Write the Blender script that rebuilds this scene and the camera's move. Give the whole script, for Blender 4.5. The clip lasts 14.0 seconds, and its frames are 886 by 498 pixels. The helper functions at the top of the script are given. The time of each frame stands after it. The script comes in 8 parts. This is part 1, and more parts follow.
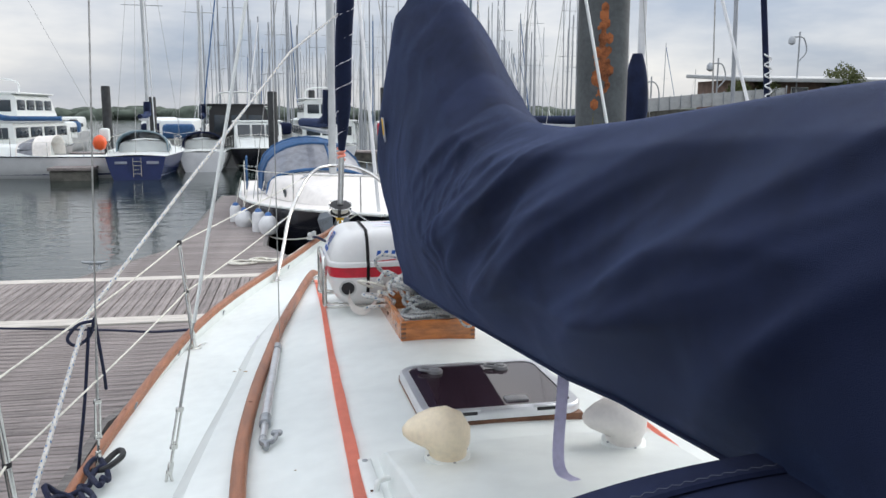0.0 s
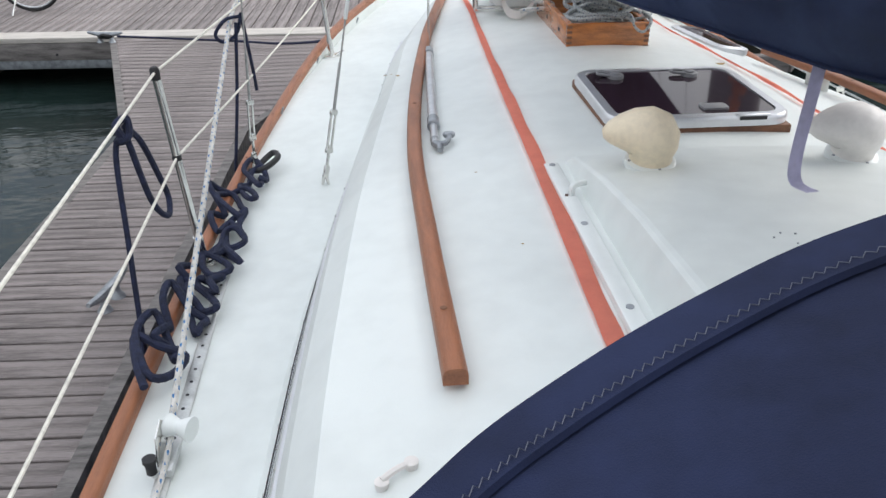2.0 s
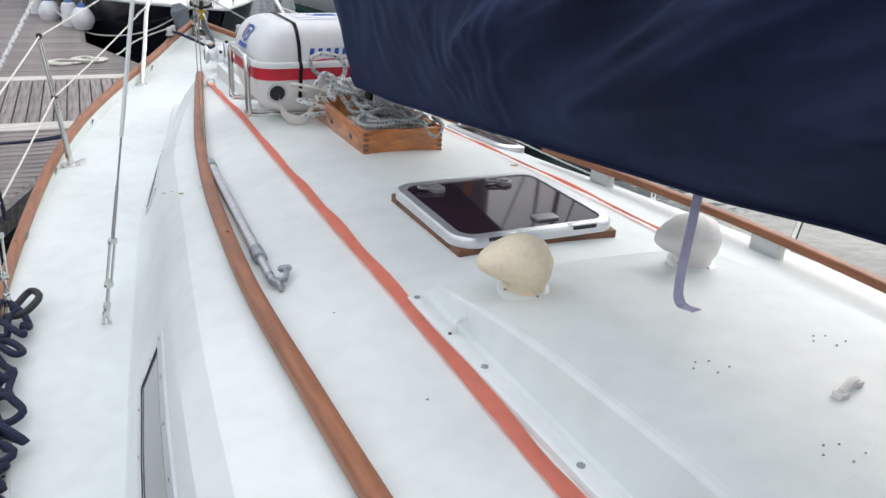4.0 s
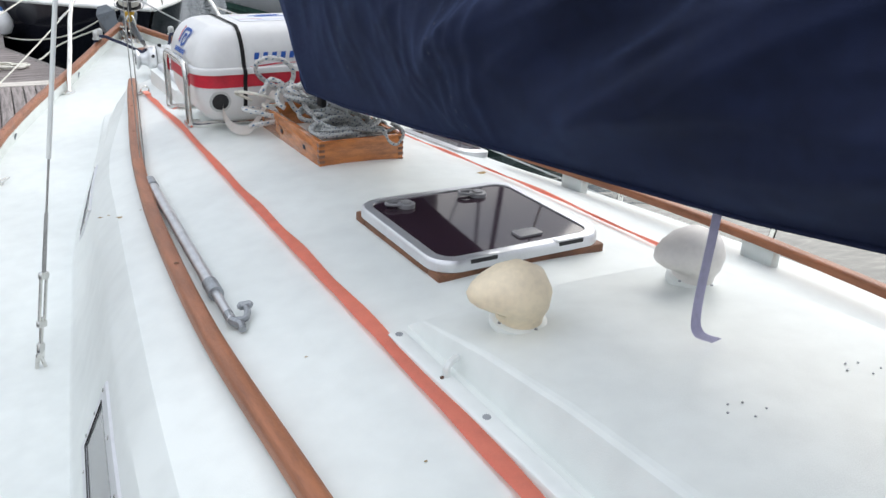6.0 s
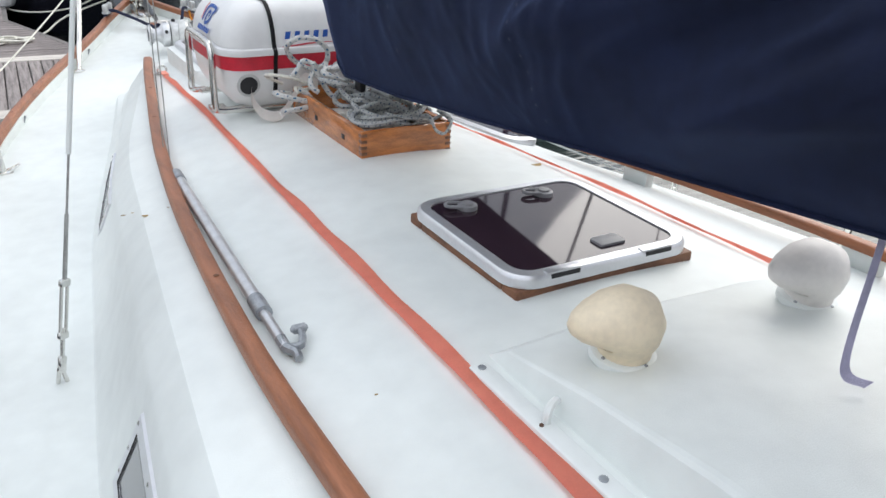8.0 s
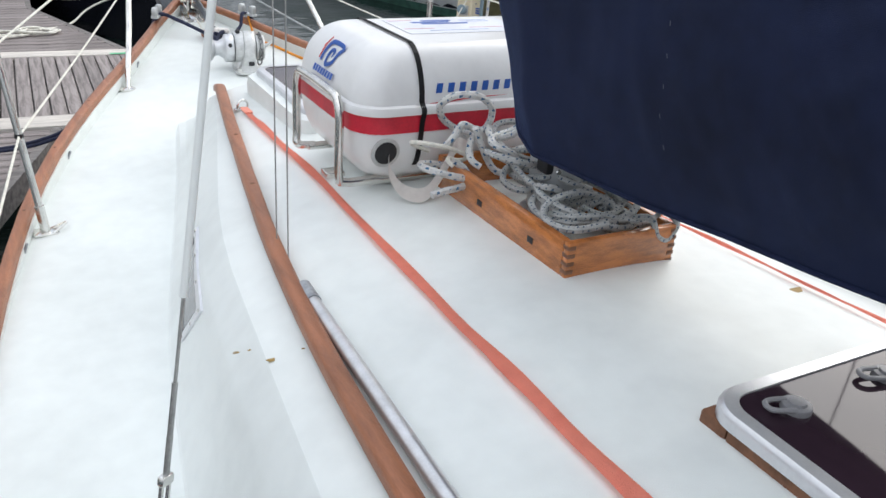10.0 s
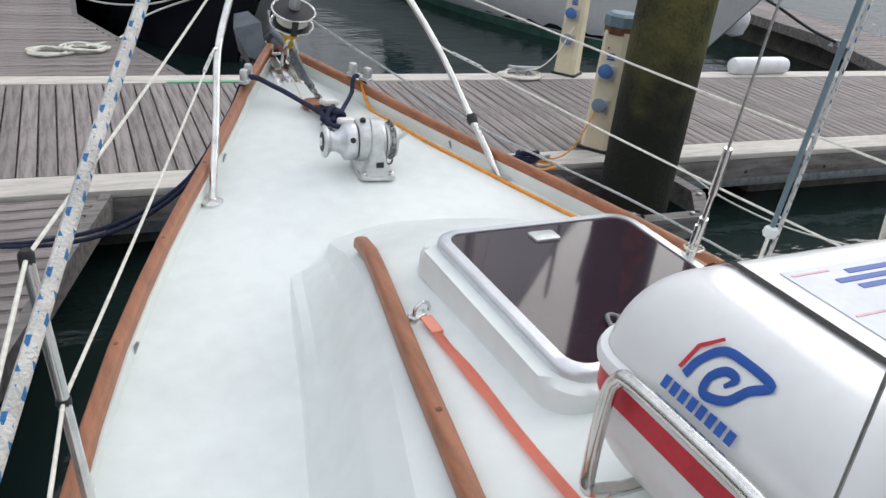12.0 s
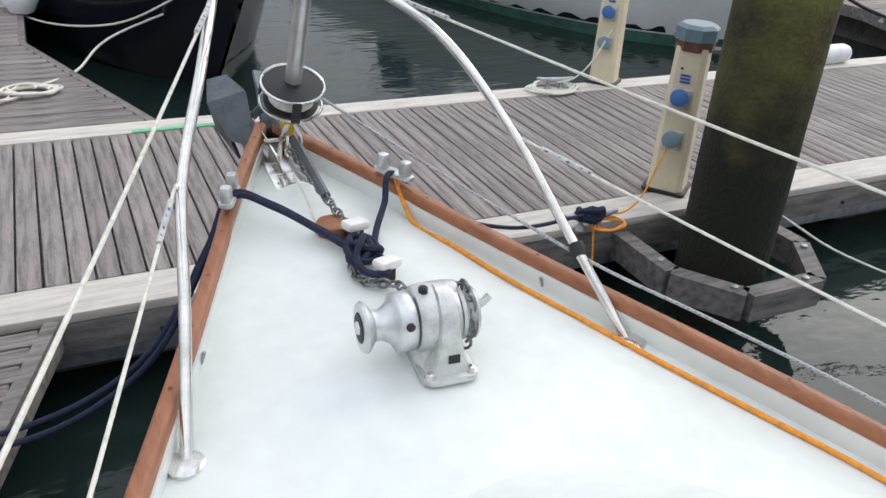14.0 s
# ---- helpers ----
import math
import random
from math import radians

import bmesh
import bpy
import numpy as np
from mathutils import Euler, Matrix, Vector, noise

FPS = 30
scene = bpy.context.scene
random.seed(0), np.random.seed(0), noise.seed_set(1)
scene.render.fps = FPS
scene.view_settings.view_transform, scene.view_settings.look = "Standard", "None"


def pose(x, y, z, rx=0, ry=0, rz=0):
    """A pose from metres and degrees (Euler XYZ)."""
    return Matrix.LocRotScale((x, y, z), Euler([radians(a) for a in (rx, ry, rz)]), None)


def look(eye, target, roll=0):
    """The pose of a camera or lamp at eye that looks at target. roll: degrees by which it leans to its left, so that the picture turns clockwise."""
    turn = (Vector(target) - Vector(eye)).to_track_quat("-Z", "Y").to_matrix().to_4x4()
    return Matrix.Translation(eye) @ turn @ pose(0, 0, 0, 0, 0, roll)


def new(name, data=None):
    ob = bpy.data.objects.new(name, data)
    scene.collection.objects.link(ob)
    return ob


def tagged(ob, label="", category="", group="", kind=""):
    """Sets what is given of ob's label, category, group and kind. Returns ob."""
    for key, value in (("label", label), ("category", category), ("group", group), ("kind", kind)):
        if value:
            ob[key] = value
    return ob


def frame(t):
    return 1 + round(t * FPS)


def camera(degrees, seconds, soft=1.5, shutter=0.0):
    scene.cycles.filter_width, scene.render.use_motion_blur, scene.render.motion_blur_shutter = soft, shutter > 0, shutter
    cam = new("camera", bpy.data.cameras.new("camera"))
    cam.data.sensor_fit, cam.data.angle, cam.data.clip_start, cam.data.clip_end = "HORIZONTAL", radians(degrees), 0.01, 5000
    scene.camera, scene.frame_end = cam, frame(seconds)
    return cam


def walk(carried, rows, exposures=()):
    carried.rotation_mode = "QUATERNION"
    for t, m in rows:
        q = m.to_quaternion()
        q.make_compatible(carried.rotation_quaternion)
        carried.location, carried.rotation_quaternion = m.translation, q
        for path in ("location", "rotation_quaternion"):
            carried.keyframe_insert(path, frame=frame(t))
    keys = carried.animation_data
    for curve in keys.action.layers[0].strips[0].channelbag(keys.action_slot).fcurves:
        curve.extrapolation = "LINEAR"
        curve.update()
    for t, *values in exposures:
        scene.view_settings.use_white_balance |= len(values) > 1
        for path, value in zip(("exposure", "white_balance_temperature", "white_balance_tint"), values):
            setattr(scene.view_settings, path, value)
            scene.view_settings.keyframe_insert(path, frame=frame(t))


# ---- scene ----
cam = camera(57.2, 14.0)
PATH = [
    (0, (-0.654, -2.485, 2.565), (-0.234, -0.557, 2.239), 0.2),
    (0.5, (-0.703, -2.487, 2.501), (-0.306, -0.605, 1.95), 2.3),
    (1, (-0.781, -2.459, 2.443), (-0.51, -0.636, 1.666), 2.1),
    (1.5, (-0.821, -2.347, 2.412), (-0.704, -0.562, 1.518), 0.3),
    (2, (-0.839, -2.261, 2.415), (-0.702, -0.505, 1.467), -0.5),
    (2.5, (-0.969, -2.104, 2.434), (-0.48, -0.356, 1.594), -0.6),
    (3, (-1.106, -2.012, 2.467), (-0.307, -0.347, 1.701), 2.4),
    (3.2, (-1.127, -2.013, 2.474), (-0.31, -0.36, 1.7), 3.3),
    (5.3, (-1.108, -1.779, 2.482), (-0.285, -0.129, 1.708), 1.8),
    (5.5, (-1.104, -1.762, 2.479), (-0.233, -0.134, 1.711), 2.2),
    (6, (-1.107, -1.72, 2.465), (-0.171, -0.134, 1.685), 2.4),
    (6.5, (-1.132, -1.654, 2.457), (-0.184, -0.1, 1.627), 2.5),
    (7, (-1.108, -1.635, 2.46), (-0.199, -0.072, 1.604), 1.6),
    (7.2, (-1.1, -1.602, 2.447), (-0.211, -0.031, 1.586), 1.5),
    (9.3, (-1.18, -0.846, 2.454), (-0.205, 0.705, 1.651), 4.1),
    (9.5, (-1.184, -0.713, 2.456), (-0.216, 0.832, 1.634), 4.3),
    (10, (-1.184, -0.453, 2.452), (-0.278, 1.106, 1.587), 4.5),
    (10.5, (-1.21, -0.119, 2.529), (-0.407, 1.485, 1.645), 5.4),
    (11, (-1.24, 0.287, 2.516), (-0.448, 1.923, 1.682), 5.6),
    (11.5, (-1.231, 0.654, 2.52), (-0.41, 2.272, 1.68), 4.7),
    (12, (-1.119, 1.102, 2.534), (-0.27, 2.678, 1.641), 6.7),
    (12.5, (-1.059, 1.537, 2.524), (-0.157, 3.093, 1.649), 7.2),
    (13, (-1.032, 1.872, 2.525), (-0.128, 3.414, 1.629), 5.5),
    (13.5, (-0.848, 2.179, 2.533), (0.043, 3.724, 1.628), 3.5),
    (14, (-0.779, 2.461, 2.551), (0.074, 4.002, 1.603), 3.8),
]
walk(cam, [(t, look(eye, target, roll)) for t, eye, target, roll in PATH], exposures=((0, 0.36), (1.2, 0.42), (2.0, 0.28), (3.2, 0.26), (5.3, 0.40), (7.2, 0.38), (10, 0.38), (11, 0.28), (12, 0.08), (13, 0.08), (14, 0.22)))


# ---------------- world, sun, exposure ----------------
SUN_EL, SUN_AZ = 34.0, 64.0
world = bpy.data.worlds.new("overcast_sky")
scene.world = world
world.use_nodes = True
wn, wl_ = world.node_tree.nodes, world.node_tree.links
wn.clear()
w_out = wn.new("ShaderNodeOutputWorld")
w_bg = wn.new("ShaderNodeBackground")
w_sky = wn.new("ShaderNodeTexSky")
w_sky.sky_type, w_sky.sun_disc = "NISHITA", False
w_sky.sun_elevation, w_sky.sun_rotation = radians(SUN_EL), radians(SUN_AZ)
w_tc = wn.new("ShaderNodeTexCoord")
w_map = wn.new("ShaderNodeMapping")
w_map.inputs["Scale"].default_value = (1.0, 1.0, 3.4)
w_noise = wn.new("ShaderNodeTexNoise")
w_noise.inputs["Scale"].default_value, w_noise.inputs["Detail"].default_value = 2.6, 6.0
w_noise.inputs["Roughness"].default_value = 0.55
w_ramp = wn.new("ShaderNodeValToRGB")
w_ramp.color_ramp.elements[0].position, w_ramp.color_ramp.elements[0].color = 0.36, (0.41, 0.475, 0.59, 1)
w_ramp.color_ramp.elements[1].position, w_ramp.color_ramp.elements[1].color = 0.66, (0.94, 0.93, 0.92, 1)
w_mix = wn.new("ShaderNodeMixRGB")
w_mix.inputs["Fac"].default_value = 0.90
w_scale = wn.new("ShaderNodeMixRGB")
w_scale.blend_type = "MULTIPLY"
w_scale.inputs["Fac"].default_value = 1.0
w_scale.inputs["Color2"].default_value = (0.10, 0.10, 0.10, 1)
wl_.new(w_tc.outputs["Generated"], w_map.inputs["Vector"])
wl_.new(w_map.outputs["Vector"], w_noise.inputs["Vector"])
wl_.new(w_noise.outputs["Fac"], w_ramp.inputs["Fac"])
wl_.new(w_sky.outputs["Color"], w_scale.inputs["Color1"])
wl_.new(w_scale.outputs["Color"], w_mix.inputs["Color1"])
wl_.new(w_ramp.outputs["Color"], w_mix.inputs["Color2"])
# An overcast sky is brightest overhead.
w_sep, w_up, w_dome = wn.new("ShaderNodeSeparateXYZ"), wn.new("ShaderNodeMath"), wn.new("ShaderNodeMath")
wl_.new(w_tc.outputs["Generated"], w_sep.inputs["Vector"])
w_up.operation, w_dome.operation = "MAXIMUM", "MULTIPLY_ADD"
wl_.new(w_sep.outputs["Z"], w_up.inputs[0])
w_up.inputs[1].default_value = 0.0
wl_.new(w_up.outputs[0], w_dome.inputs[0])
w_dome.inputs[1].default_value, w_dome.inputs[2].default_value = 1.15, 0.72
wl_.new(w_dome.outputs[0], w_bg.inputs["Strength"])
wl_.new(w_mix.outputs["Color"], w_bg.inputs["Color"])
wl_.new(w_bg.outputs["Background"], w_out.inputs["Surface"])

sun = new("sun", bpy.data.lights.new("sun", "SUN"))
sun.data.energy, sun.data.angle, sun.data.color = 1.3, radians(50), (1.0, 0.96, 0.90)
sun.matrix_world = look((0, 0, 30), (0 - 12 * math.sin(radians(SUN_AZ)), 0 - 12 * math.cos(radians(SUN_AZ)), 30 - 12 * math.tan(radians(SUN_EL))))


# ---------------- materials ----------------
def mat(name, color, rough=0.5, metal=0.0, vary=0.12, scale=6.0, bump=0.0, bump_scale=60.0, color2=None, rand=0.0, stretch=(1, 1, 1), coat=0.0, spec=0.5):
    """A material with broad and fine variation of colour, roughness and relief, at real size."""
    m = bpy.data.materials.new(name)
    m.use_nodes = True
    n, l = m.node_tree.nodes, m.node_tree.links
    b = n["Principled BSDF"]
    b.inputs["Roughness"].default_value, b.inputs["Metallic"].default_value = rough, metal
    b.inputs["Coat Weight"].default_value = coat
    b.inputs["Specular IOR Level"].default_value = spec
    tc = n.new("ShaderNodeTexCoord")
    mp = n.new("ShaderNodeMapping")
    mp.inputs["Scale"].default_value = stretch
    l.new(tc.outputs["Object"], mp.inputs["Vector"])
    big, fine = n.new("ShaderNodeTexNoise"), n.new("ShaderNodeTexNoise")
    big.inputs["Scale"].default_value, big.inputs["Detail"].default_value = scale, 4
    fine.inputs["Scale"].default_value, fine.inputs["Detail"].default_value = scale * 9, 3
    l.new(mp.outputs["Vector"], big.inputs["Vector"])
    l.new(mp.outputs["Vector"], fine.inputs["Vector"])
    add = n.new("ShaderNodeMath")
    add.operation = "MULTIPLY_ADD"
    l.new(fine.outputs["Fac"], add.inputs[0])
    add.inputs[1].default_value = 0.45
    l.new(big.outputs["Fac"], add.inputs[2])
    ramp = n.new("ShaderNodeValToRGB")
    dark = color2 or tuple(c * (1 - 2.2 * vary) for c in color)
    ramp.color_ramp.elements[0].position, ramp.color_ramp.elements[0].color = 0.42, (*dark, 1)
    ramp.color_ramp.elements[1].position, ramp.color_ramp.elements[1].color = 0.86, (*[min(1, c * (1 + vary)) for c in color], 1)
    l.new(add.outputs[0], ramp.inputs["Fac"])
    out = ramp.outputs["Color"]
    if rand:
        info, hsv, ma = n.new("ShaderNodeObjectInfo"), n.new("ShaderNodeHueSaturation"), n.new("ShaderNodeMapRange")
        ma.inputs["To Min"].default_value, ma.inputs["To Max"].default_value = 1 - rand, 1 + rand
        l.new(info.outputs["Random"], ma.inputs["Value"])
        l.new(ma.outputs["Result"], hsv.inputs["Value"])
        l.new(out, hsv.inputs["Color"])
        out = hsv.outputs["Color"]
    l.new(out, b.inputs["Base Color"])
    if bump:
        bn, bt = n.new("ShaderNodeBump"), n.new("ShaderNodeTexNoise")
        bt.inputs["Scale"].default_value, bt.inputs["Detail"].default_value = bump_scale, 4
        l.new(mp.outputs["Vector"], bt.inputs["Vector"])
        bn.inputs["Strength"].default_value, bn.inputs["Distance"].default_value = bump, 0.01
        l.new(bt.outputs["Fac"], bn.inputs["Height"])
        l.new(bn.outputs["Normal"], b.inputs["Normal"])
    return m


def band_mat(name, base, mark, axis_scale, rough=0.75, width=0.5):
    """Braided rope: a base colour with short flecks wound round it."""
    m = mat(name, base, rough, vary=0.15, scale=40, bump=0.6, bump_scale=260)
    n, l = m.node_tree.nodes, m.node_tree.links
    b = n["Principled BSDF"]
    src = b.inputs["Base Color"].links[0].from_socket
    uv = n.new("ShaderNodeTexCoord")
    sep = n.new("ShaderNodeSeparateXYZ")
    l.new(uv.outputs["UV"], sep.inputs["Vector"])
    mul, add, fr, cmp_ = (n.new("ShaderNodeMath") for _ in range(4))
    mul.operation, add.operation, fr.operation, cmp_.operation = "MULTIPLY", "MULTIPLY_ADD", "FRACT", "LESS_THAN"
    l.new(sep.outputs["Y"], mul.inputs[0])
    mul.inputs[1].default_value = axis_scale
    l.new(sep.outputs["X"], add.inputs[0])
    add.inputs[1].default_value = 2.0
    l.new(mul.outputs[0], add.inputs[2])
    l.new(add.outputs[0], fr.inputs[0])
    l.new(fr.outputs[0], cmp_.inputs[0])
    cmp_.inputs[1].default_value = width
    # the flecks show on part of the round only
    ring, rfr, rcmp, both = (n.new("ShaderNodeMath") for _ in range(4))
    ring.operation, rfr.operation, rcmp.operation, both.operation = "MULTIPLY", "FRACT", "LESS_THAN", "MULTIPLY"
    l.new(sep.outputs["X"], ring.inputs[0])
    ring.inputs[1].default_value = 4.0
    l.new(ring.outputs[0], rfr.inputs[0])
    l.new(rfr.outputs[0], rcmp.inputs[0])
    rcmp.inputs[1].default_value = 0.5
    l.new(cmp_.outputs[0], both.inputs[0])
    l.new(rcmp.outputs[0], both.inputs[1])
    cmp_ = both
    fleck = n.new("ShaderNodeTexChecker")
    fleck.inputs["Scale"].default_value = 1.0
    mp = n.new("ShaderNodeMapping")
    mp.inputs["Scale"].default_value = (8, axis_scale * 3, 1)
    l.new(uv.outputs["UV"], mp.inputs["Vector"])
    l.new(mp.outputs["Vector"], fleck.inputs["Vector"])
    both = n.new("ShaderNodeMath")
    both.operation = "MULTIPLY"
    l.new(fleck.outputs["Fac"], both.inputs[0])
    l.new(cmp_.outputs[0], both.inputs[1])
    mix = n.new("ShaderNodeMixRGB")
    l.new(both.outputs[0], mix.inputs["Fac"])
    l.new(src, mix.inputs["Color1"])
    mix.inputs["Color2"].default_value = (*mark, 1)
    l.new(mix.outputs["Color"], b.inputs["Base Color"])
    return m


M_DECK = mat("deck_paint", (0.750, 0.786, 0.762), 0.42, vary=0.05, scale=1.6, bump=0.12, bump_scale=420)
M_GELCOAT = mat("white_gelcoat", (0.80, 0.83, 0.81), 0.3, vary=0.03, scale=3, bump=0.03)
M_WEATHERED = mat("weathered_white", (0.72, 0.74, 0.71), 0.5, vary=0.12, scale=4)
M_TEAK = mat("oiled_teak", (0.32, 0.122, 0.056), 0.40, vary=0.17, scale=5, bump=0.2, bump_scale=90, stretch=(9, 1, 9))
M_VARNISH = mat("varnished_wood", (0.46, 0.16, 0.045), 0.22, vary=0.25, scale=7, stretch=(2, 2, 9), coat=0.5)
M_DARKWOOD = mat("dark_wood", (0.16, 0.07, 0.035), 0.6, vary=0.3, scale=12)
M_STEEL = mat("polished_steel", (0.72, 0.71, 0.68), 0.2, 1.0, vary=0.1, scale=14)
M_WIRE = mat("steel_wire", (0.42, 0.42, 0.41), 0.38, 0.9, vary=0.15, scale=60)
M_ALU = mat("brushed_aluminium", (0.66, 0.67, 0.68), 0.38, 0.85, vary=0.08, scale=20)
M_FRAME = mat("anodised_frame", (0.68, 0.69, 0.71), 0.32, 0.65, vary=0.05, scale=16)
M_CAST = mat("cast_alloy", (0.60, 0.61, 0.60), 0.42, 0.7, vary=0.12, scale=24, bump=0.15, bump_scale=150)
M_ACRYLIC = mat("smoked_acrylic", (0.034, 0.020, 0.029), 0.05, vary=0.1, scale=3, spec=0.42)
# Sky reflection in the side panes is painted in as a grey base colour.
M_SIDE_PANE = mat("sky_greyed_acrylic", (0.15, 0.15, 0.155), 0.14, vary=0.15, scale=5, spec=0.7)
M_LATCH = mat("grey_latch_plastic", (0.24, 0.24, 0.25), 0.45, vary=0.1, scale=20)
# Lighter tone of the navy canvas, for the spray hood only.
M_HOOD = mat("lighter_navy_canvas", (0.0155, 0.0225, 0.060), 0.85, vary=0.22, scale=3, bump=0.25, bump_scale=700, spec=0.25)
M_THREAD = mat("dull_thread", (0.13, 0.14, 0.18), 0.8, vary=0.1)
M_NAVY = mat("navy_canvas", (0.0085, 0.0140, 0.042), 0.85, vary=0.2, scale=3, bump=0.25, bump_scale=700, spec=0.25)
M_NAVY.node_tree.nodes["Principled BSDF"].inputs["Sheen Weight"].default_value = 0.20
M_NAVY.node_tree.nodes["Principled BSDF"].inputs["Sheen Roughness"].default_value = 0.33
M_NAVY.node_tree.nodes["Principled BSDF"].inputs["Sheen Tint"].default_value = (0.20, 0.36, 0.85, 1)
M_NAVY_ROPE = mat("navy_rope", (0.014, 0.019, 0.050), 0.85, vary=0.3, scale=50, bump=0.6, bump_scale=250)
M_SEAM = mat("pale_thread", (0.34, 0.36, 0.42), 0.8, vary=0.1)
M_CORAL = mat("coral_webbing", (1.0, 0.37, 0.27), 0.75, vary=0.04, scale=25, bump=0.4, bump_scale=500)
M_WHITE_ROPE = band_mat("flecked_rope", (0.66, 0.64, 0.60), (0.03, 0.17, 0.40), 26.0, width=0.42)
M_GREY_ROPE = band_mat("weathered_flecked_rope", (0.46, 0.47, 0.46), (0.06, 0.10, 0.16), 60.0, width=0.42)
M_HALYARD = band_mat("fine_flecked_rope", (0.66, 0.66, 0.64), (0.05, 0.15, 0.28), 34.0, width=0.40)
M_CORD = mat("white_cord", (0.72, 0.70, 0.62), 0.7, vary=0.12, scale=60)
M_ORANGE = mat("orange_cord", (0.80, 0.30, 0.03), 0.7, vary=0.15, scale=60)
M_RAFT = mat("white_fibreglass", (0.80, 0.80, 0.79), 0.28, vary=0.03, scale=4, coat=0.2)
M_RED = mat("red_tape", (0.60, 0.022, 0.045), 0.4, vary=0.1, scale=18)
M_BLACK = mat("black_rubber", (0.018, 0.018, 0.020), 0.6, vary=0.2, scale=30)
M_BLUE_INK = mat("blue_ink", (0.02, 0.10, 0.42), 0.5, vary=0.1)
M_RED_INK = mat("red_ink", (0.62, 0.03, 0.05), 0.5, vary=0.1)
M_PALE_INK = mat("pale_label", (0.70, 0.72, 0.78), 0.45, vary=0.05)
M_FAINT_RED = mat("faded_red_print", (0.74, 0.48, 0.52), 0.5, vary=0.1, scale=60)
M_FAINT_BLUE = mat("faded_blue_print", (0.44, 0.50, 0.70), 0.5, vary=0.1, scale=60)
M_CREAM = mat("cream_rubber", (0.84, 0.72, 0.53), 0.5, vary=0.08, scale=9)
M_OFFWHITE = mat("offwhite_plastic", (0.83, 0.79, 0.75), 0.45, vary=0.05, scale=9)
M_STRAP = mat("lilac_webbing", (0.60, 0.58, 0.74), 0.8, vary=0.06, scale=60, bump=0.4, bump_scale=400)
M_PLANK = mat("grey_decking", (0.262, 0.230, 0.220), 0.8, vary=0.30, scale=3.0, bump=0.7, bump_scale=45, rand=0.14, stretch=(14, 1.2, 14))
M_PLANK_X = mat("grey_decking_across", (0.255, 0.222, 0.212), 0.8, vary=0.30, scale=3.0, bump=0.7, bump_scale=45, rand=0.14, stretch=(1.2, 14, 14))
M_EDGE = mat("pale_edge_board", (0.58, 0.54, 0.49), 0.75, vary=0.13, scale=3, bump=0.4, bump_scale=60, stretch=(1, 8, 8), rand=0.05)
M_FASCIA = mat("weathered_beam", (0.19, 0.175, 0.165), 0.85, vary=0.3, scale=4, bump=0.6, bump_scale=40, stretch=(1, 6, 6))
M_CONCRETE = mat("wet_concrete", (0.12, 0.115, 0.10), 0.8, vary=0.3, scale=3, bump=0.4)
M_PILE = mat("weathered_steel_pile", (0.075, 0.085, 0.09), 0.6, vary=0.25, scale=2.5, bump=0.3, bump_scale=30)
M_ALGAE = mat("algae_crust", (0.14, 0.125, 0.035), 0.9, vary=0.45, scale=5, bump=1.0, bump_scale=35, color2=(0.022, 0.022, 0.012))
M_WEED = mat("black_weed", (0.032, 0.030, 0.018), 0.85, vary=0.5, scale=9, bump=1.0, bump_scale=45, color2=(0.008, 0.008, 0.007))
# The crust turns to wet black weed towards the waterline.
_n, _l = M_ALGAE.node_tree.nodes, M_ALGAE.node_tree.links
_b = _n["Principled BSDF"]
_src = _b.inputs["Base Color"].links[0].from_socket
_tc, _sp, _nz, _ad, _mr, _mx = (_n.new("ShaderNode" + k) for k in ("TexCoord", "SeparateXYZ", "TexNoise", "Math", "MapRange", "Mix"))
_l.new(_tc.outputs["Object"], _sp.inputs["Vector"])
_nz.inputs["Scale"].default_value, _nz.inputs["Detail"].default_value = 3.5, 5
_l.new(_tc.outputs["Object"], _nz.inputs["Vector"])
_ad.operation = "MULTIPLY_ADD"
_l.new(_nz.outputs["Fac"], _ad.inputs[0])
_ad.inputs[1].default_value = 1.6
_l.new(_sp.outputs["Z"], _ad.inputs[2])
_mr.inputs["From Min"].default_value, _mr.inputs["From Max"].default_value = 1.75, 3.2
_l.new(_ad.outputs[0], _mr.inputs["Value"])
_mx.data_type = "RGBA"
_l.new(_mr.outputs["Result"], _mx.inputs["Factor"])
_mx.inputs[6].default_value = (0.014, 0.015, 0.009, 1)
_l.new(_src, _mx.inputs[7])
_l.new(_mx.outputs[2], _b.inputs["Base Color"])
M_RUST = mat("rust", (0.30, 0.10, 0.035), 0.9, vary=0.4, scale=12, bump=0.5)
M_PEDESTAL = mat("cream_pedestal", (0.70, 0.62, 0.44), 0.45, vary=0.06, scale=4)
M_GREYBLUE = mat("grey_blue_cap", (0.16, 0.23, 0.27), 0.5, vary=0.08, scale=8)
M_BLUE = mat("blue_plastic", (0.03, 0.12, 0.34), 0.4, vary=0.08)
M_BLUE_CANVAS = mat("blue_canvas", (0.035, 0.105, 0.24), 0.8, vary=0.15, scale=6, bump=0.3, bump_scale=300)
M_HULL_BLACK = mat("black_hull", (0.012, 0.013, 0.020), 0.16, vary=0.15, scale=2)
M_HULL_NAVY = mat("navy_hull", (0.022, 0.035, 0.12), 0.2, vary=0.1, scale=2)
M_HULL_WHITE = mat("white_hull", (0.74, 0.75, 0.76), 0.25, vary=0.04, scale=2)
M_HULL_GREEN = mat("antifoul_green", (0.05, 0.13, 0.10), 0.6, vary=0.3, scale=5)
M_GLASS_DARK = mat("tinted_window", (0.035, 0.045, 0.055), 0.08, vary=0.1)
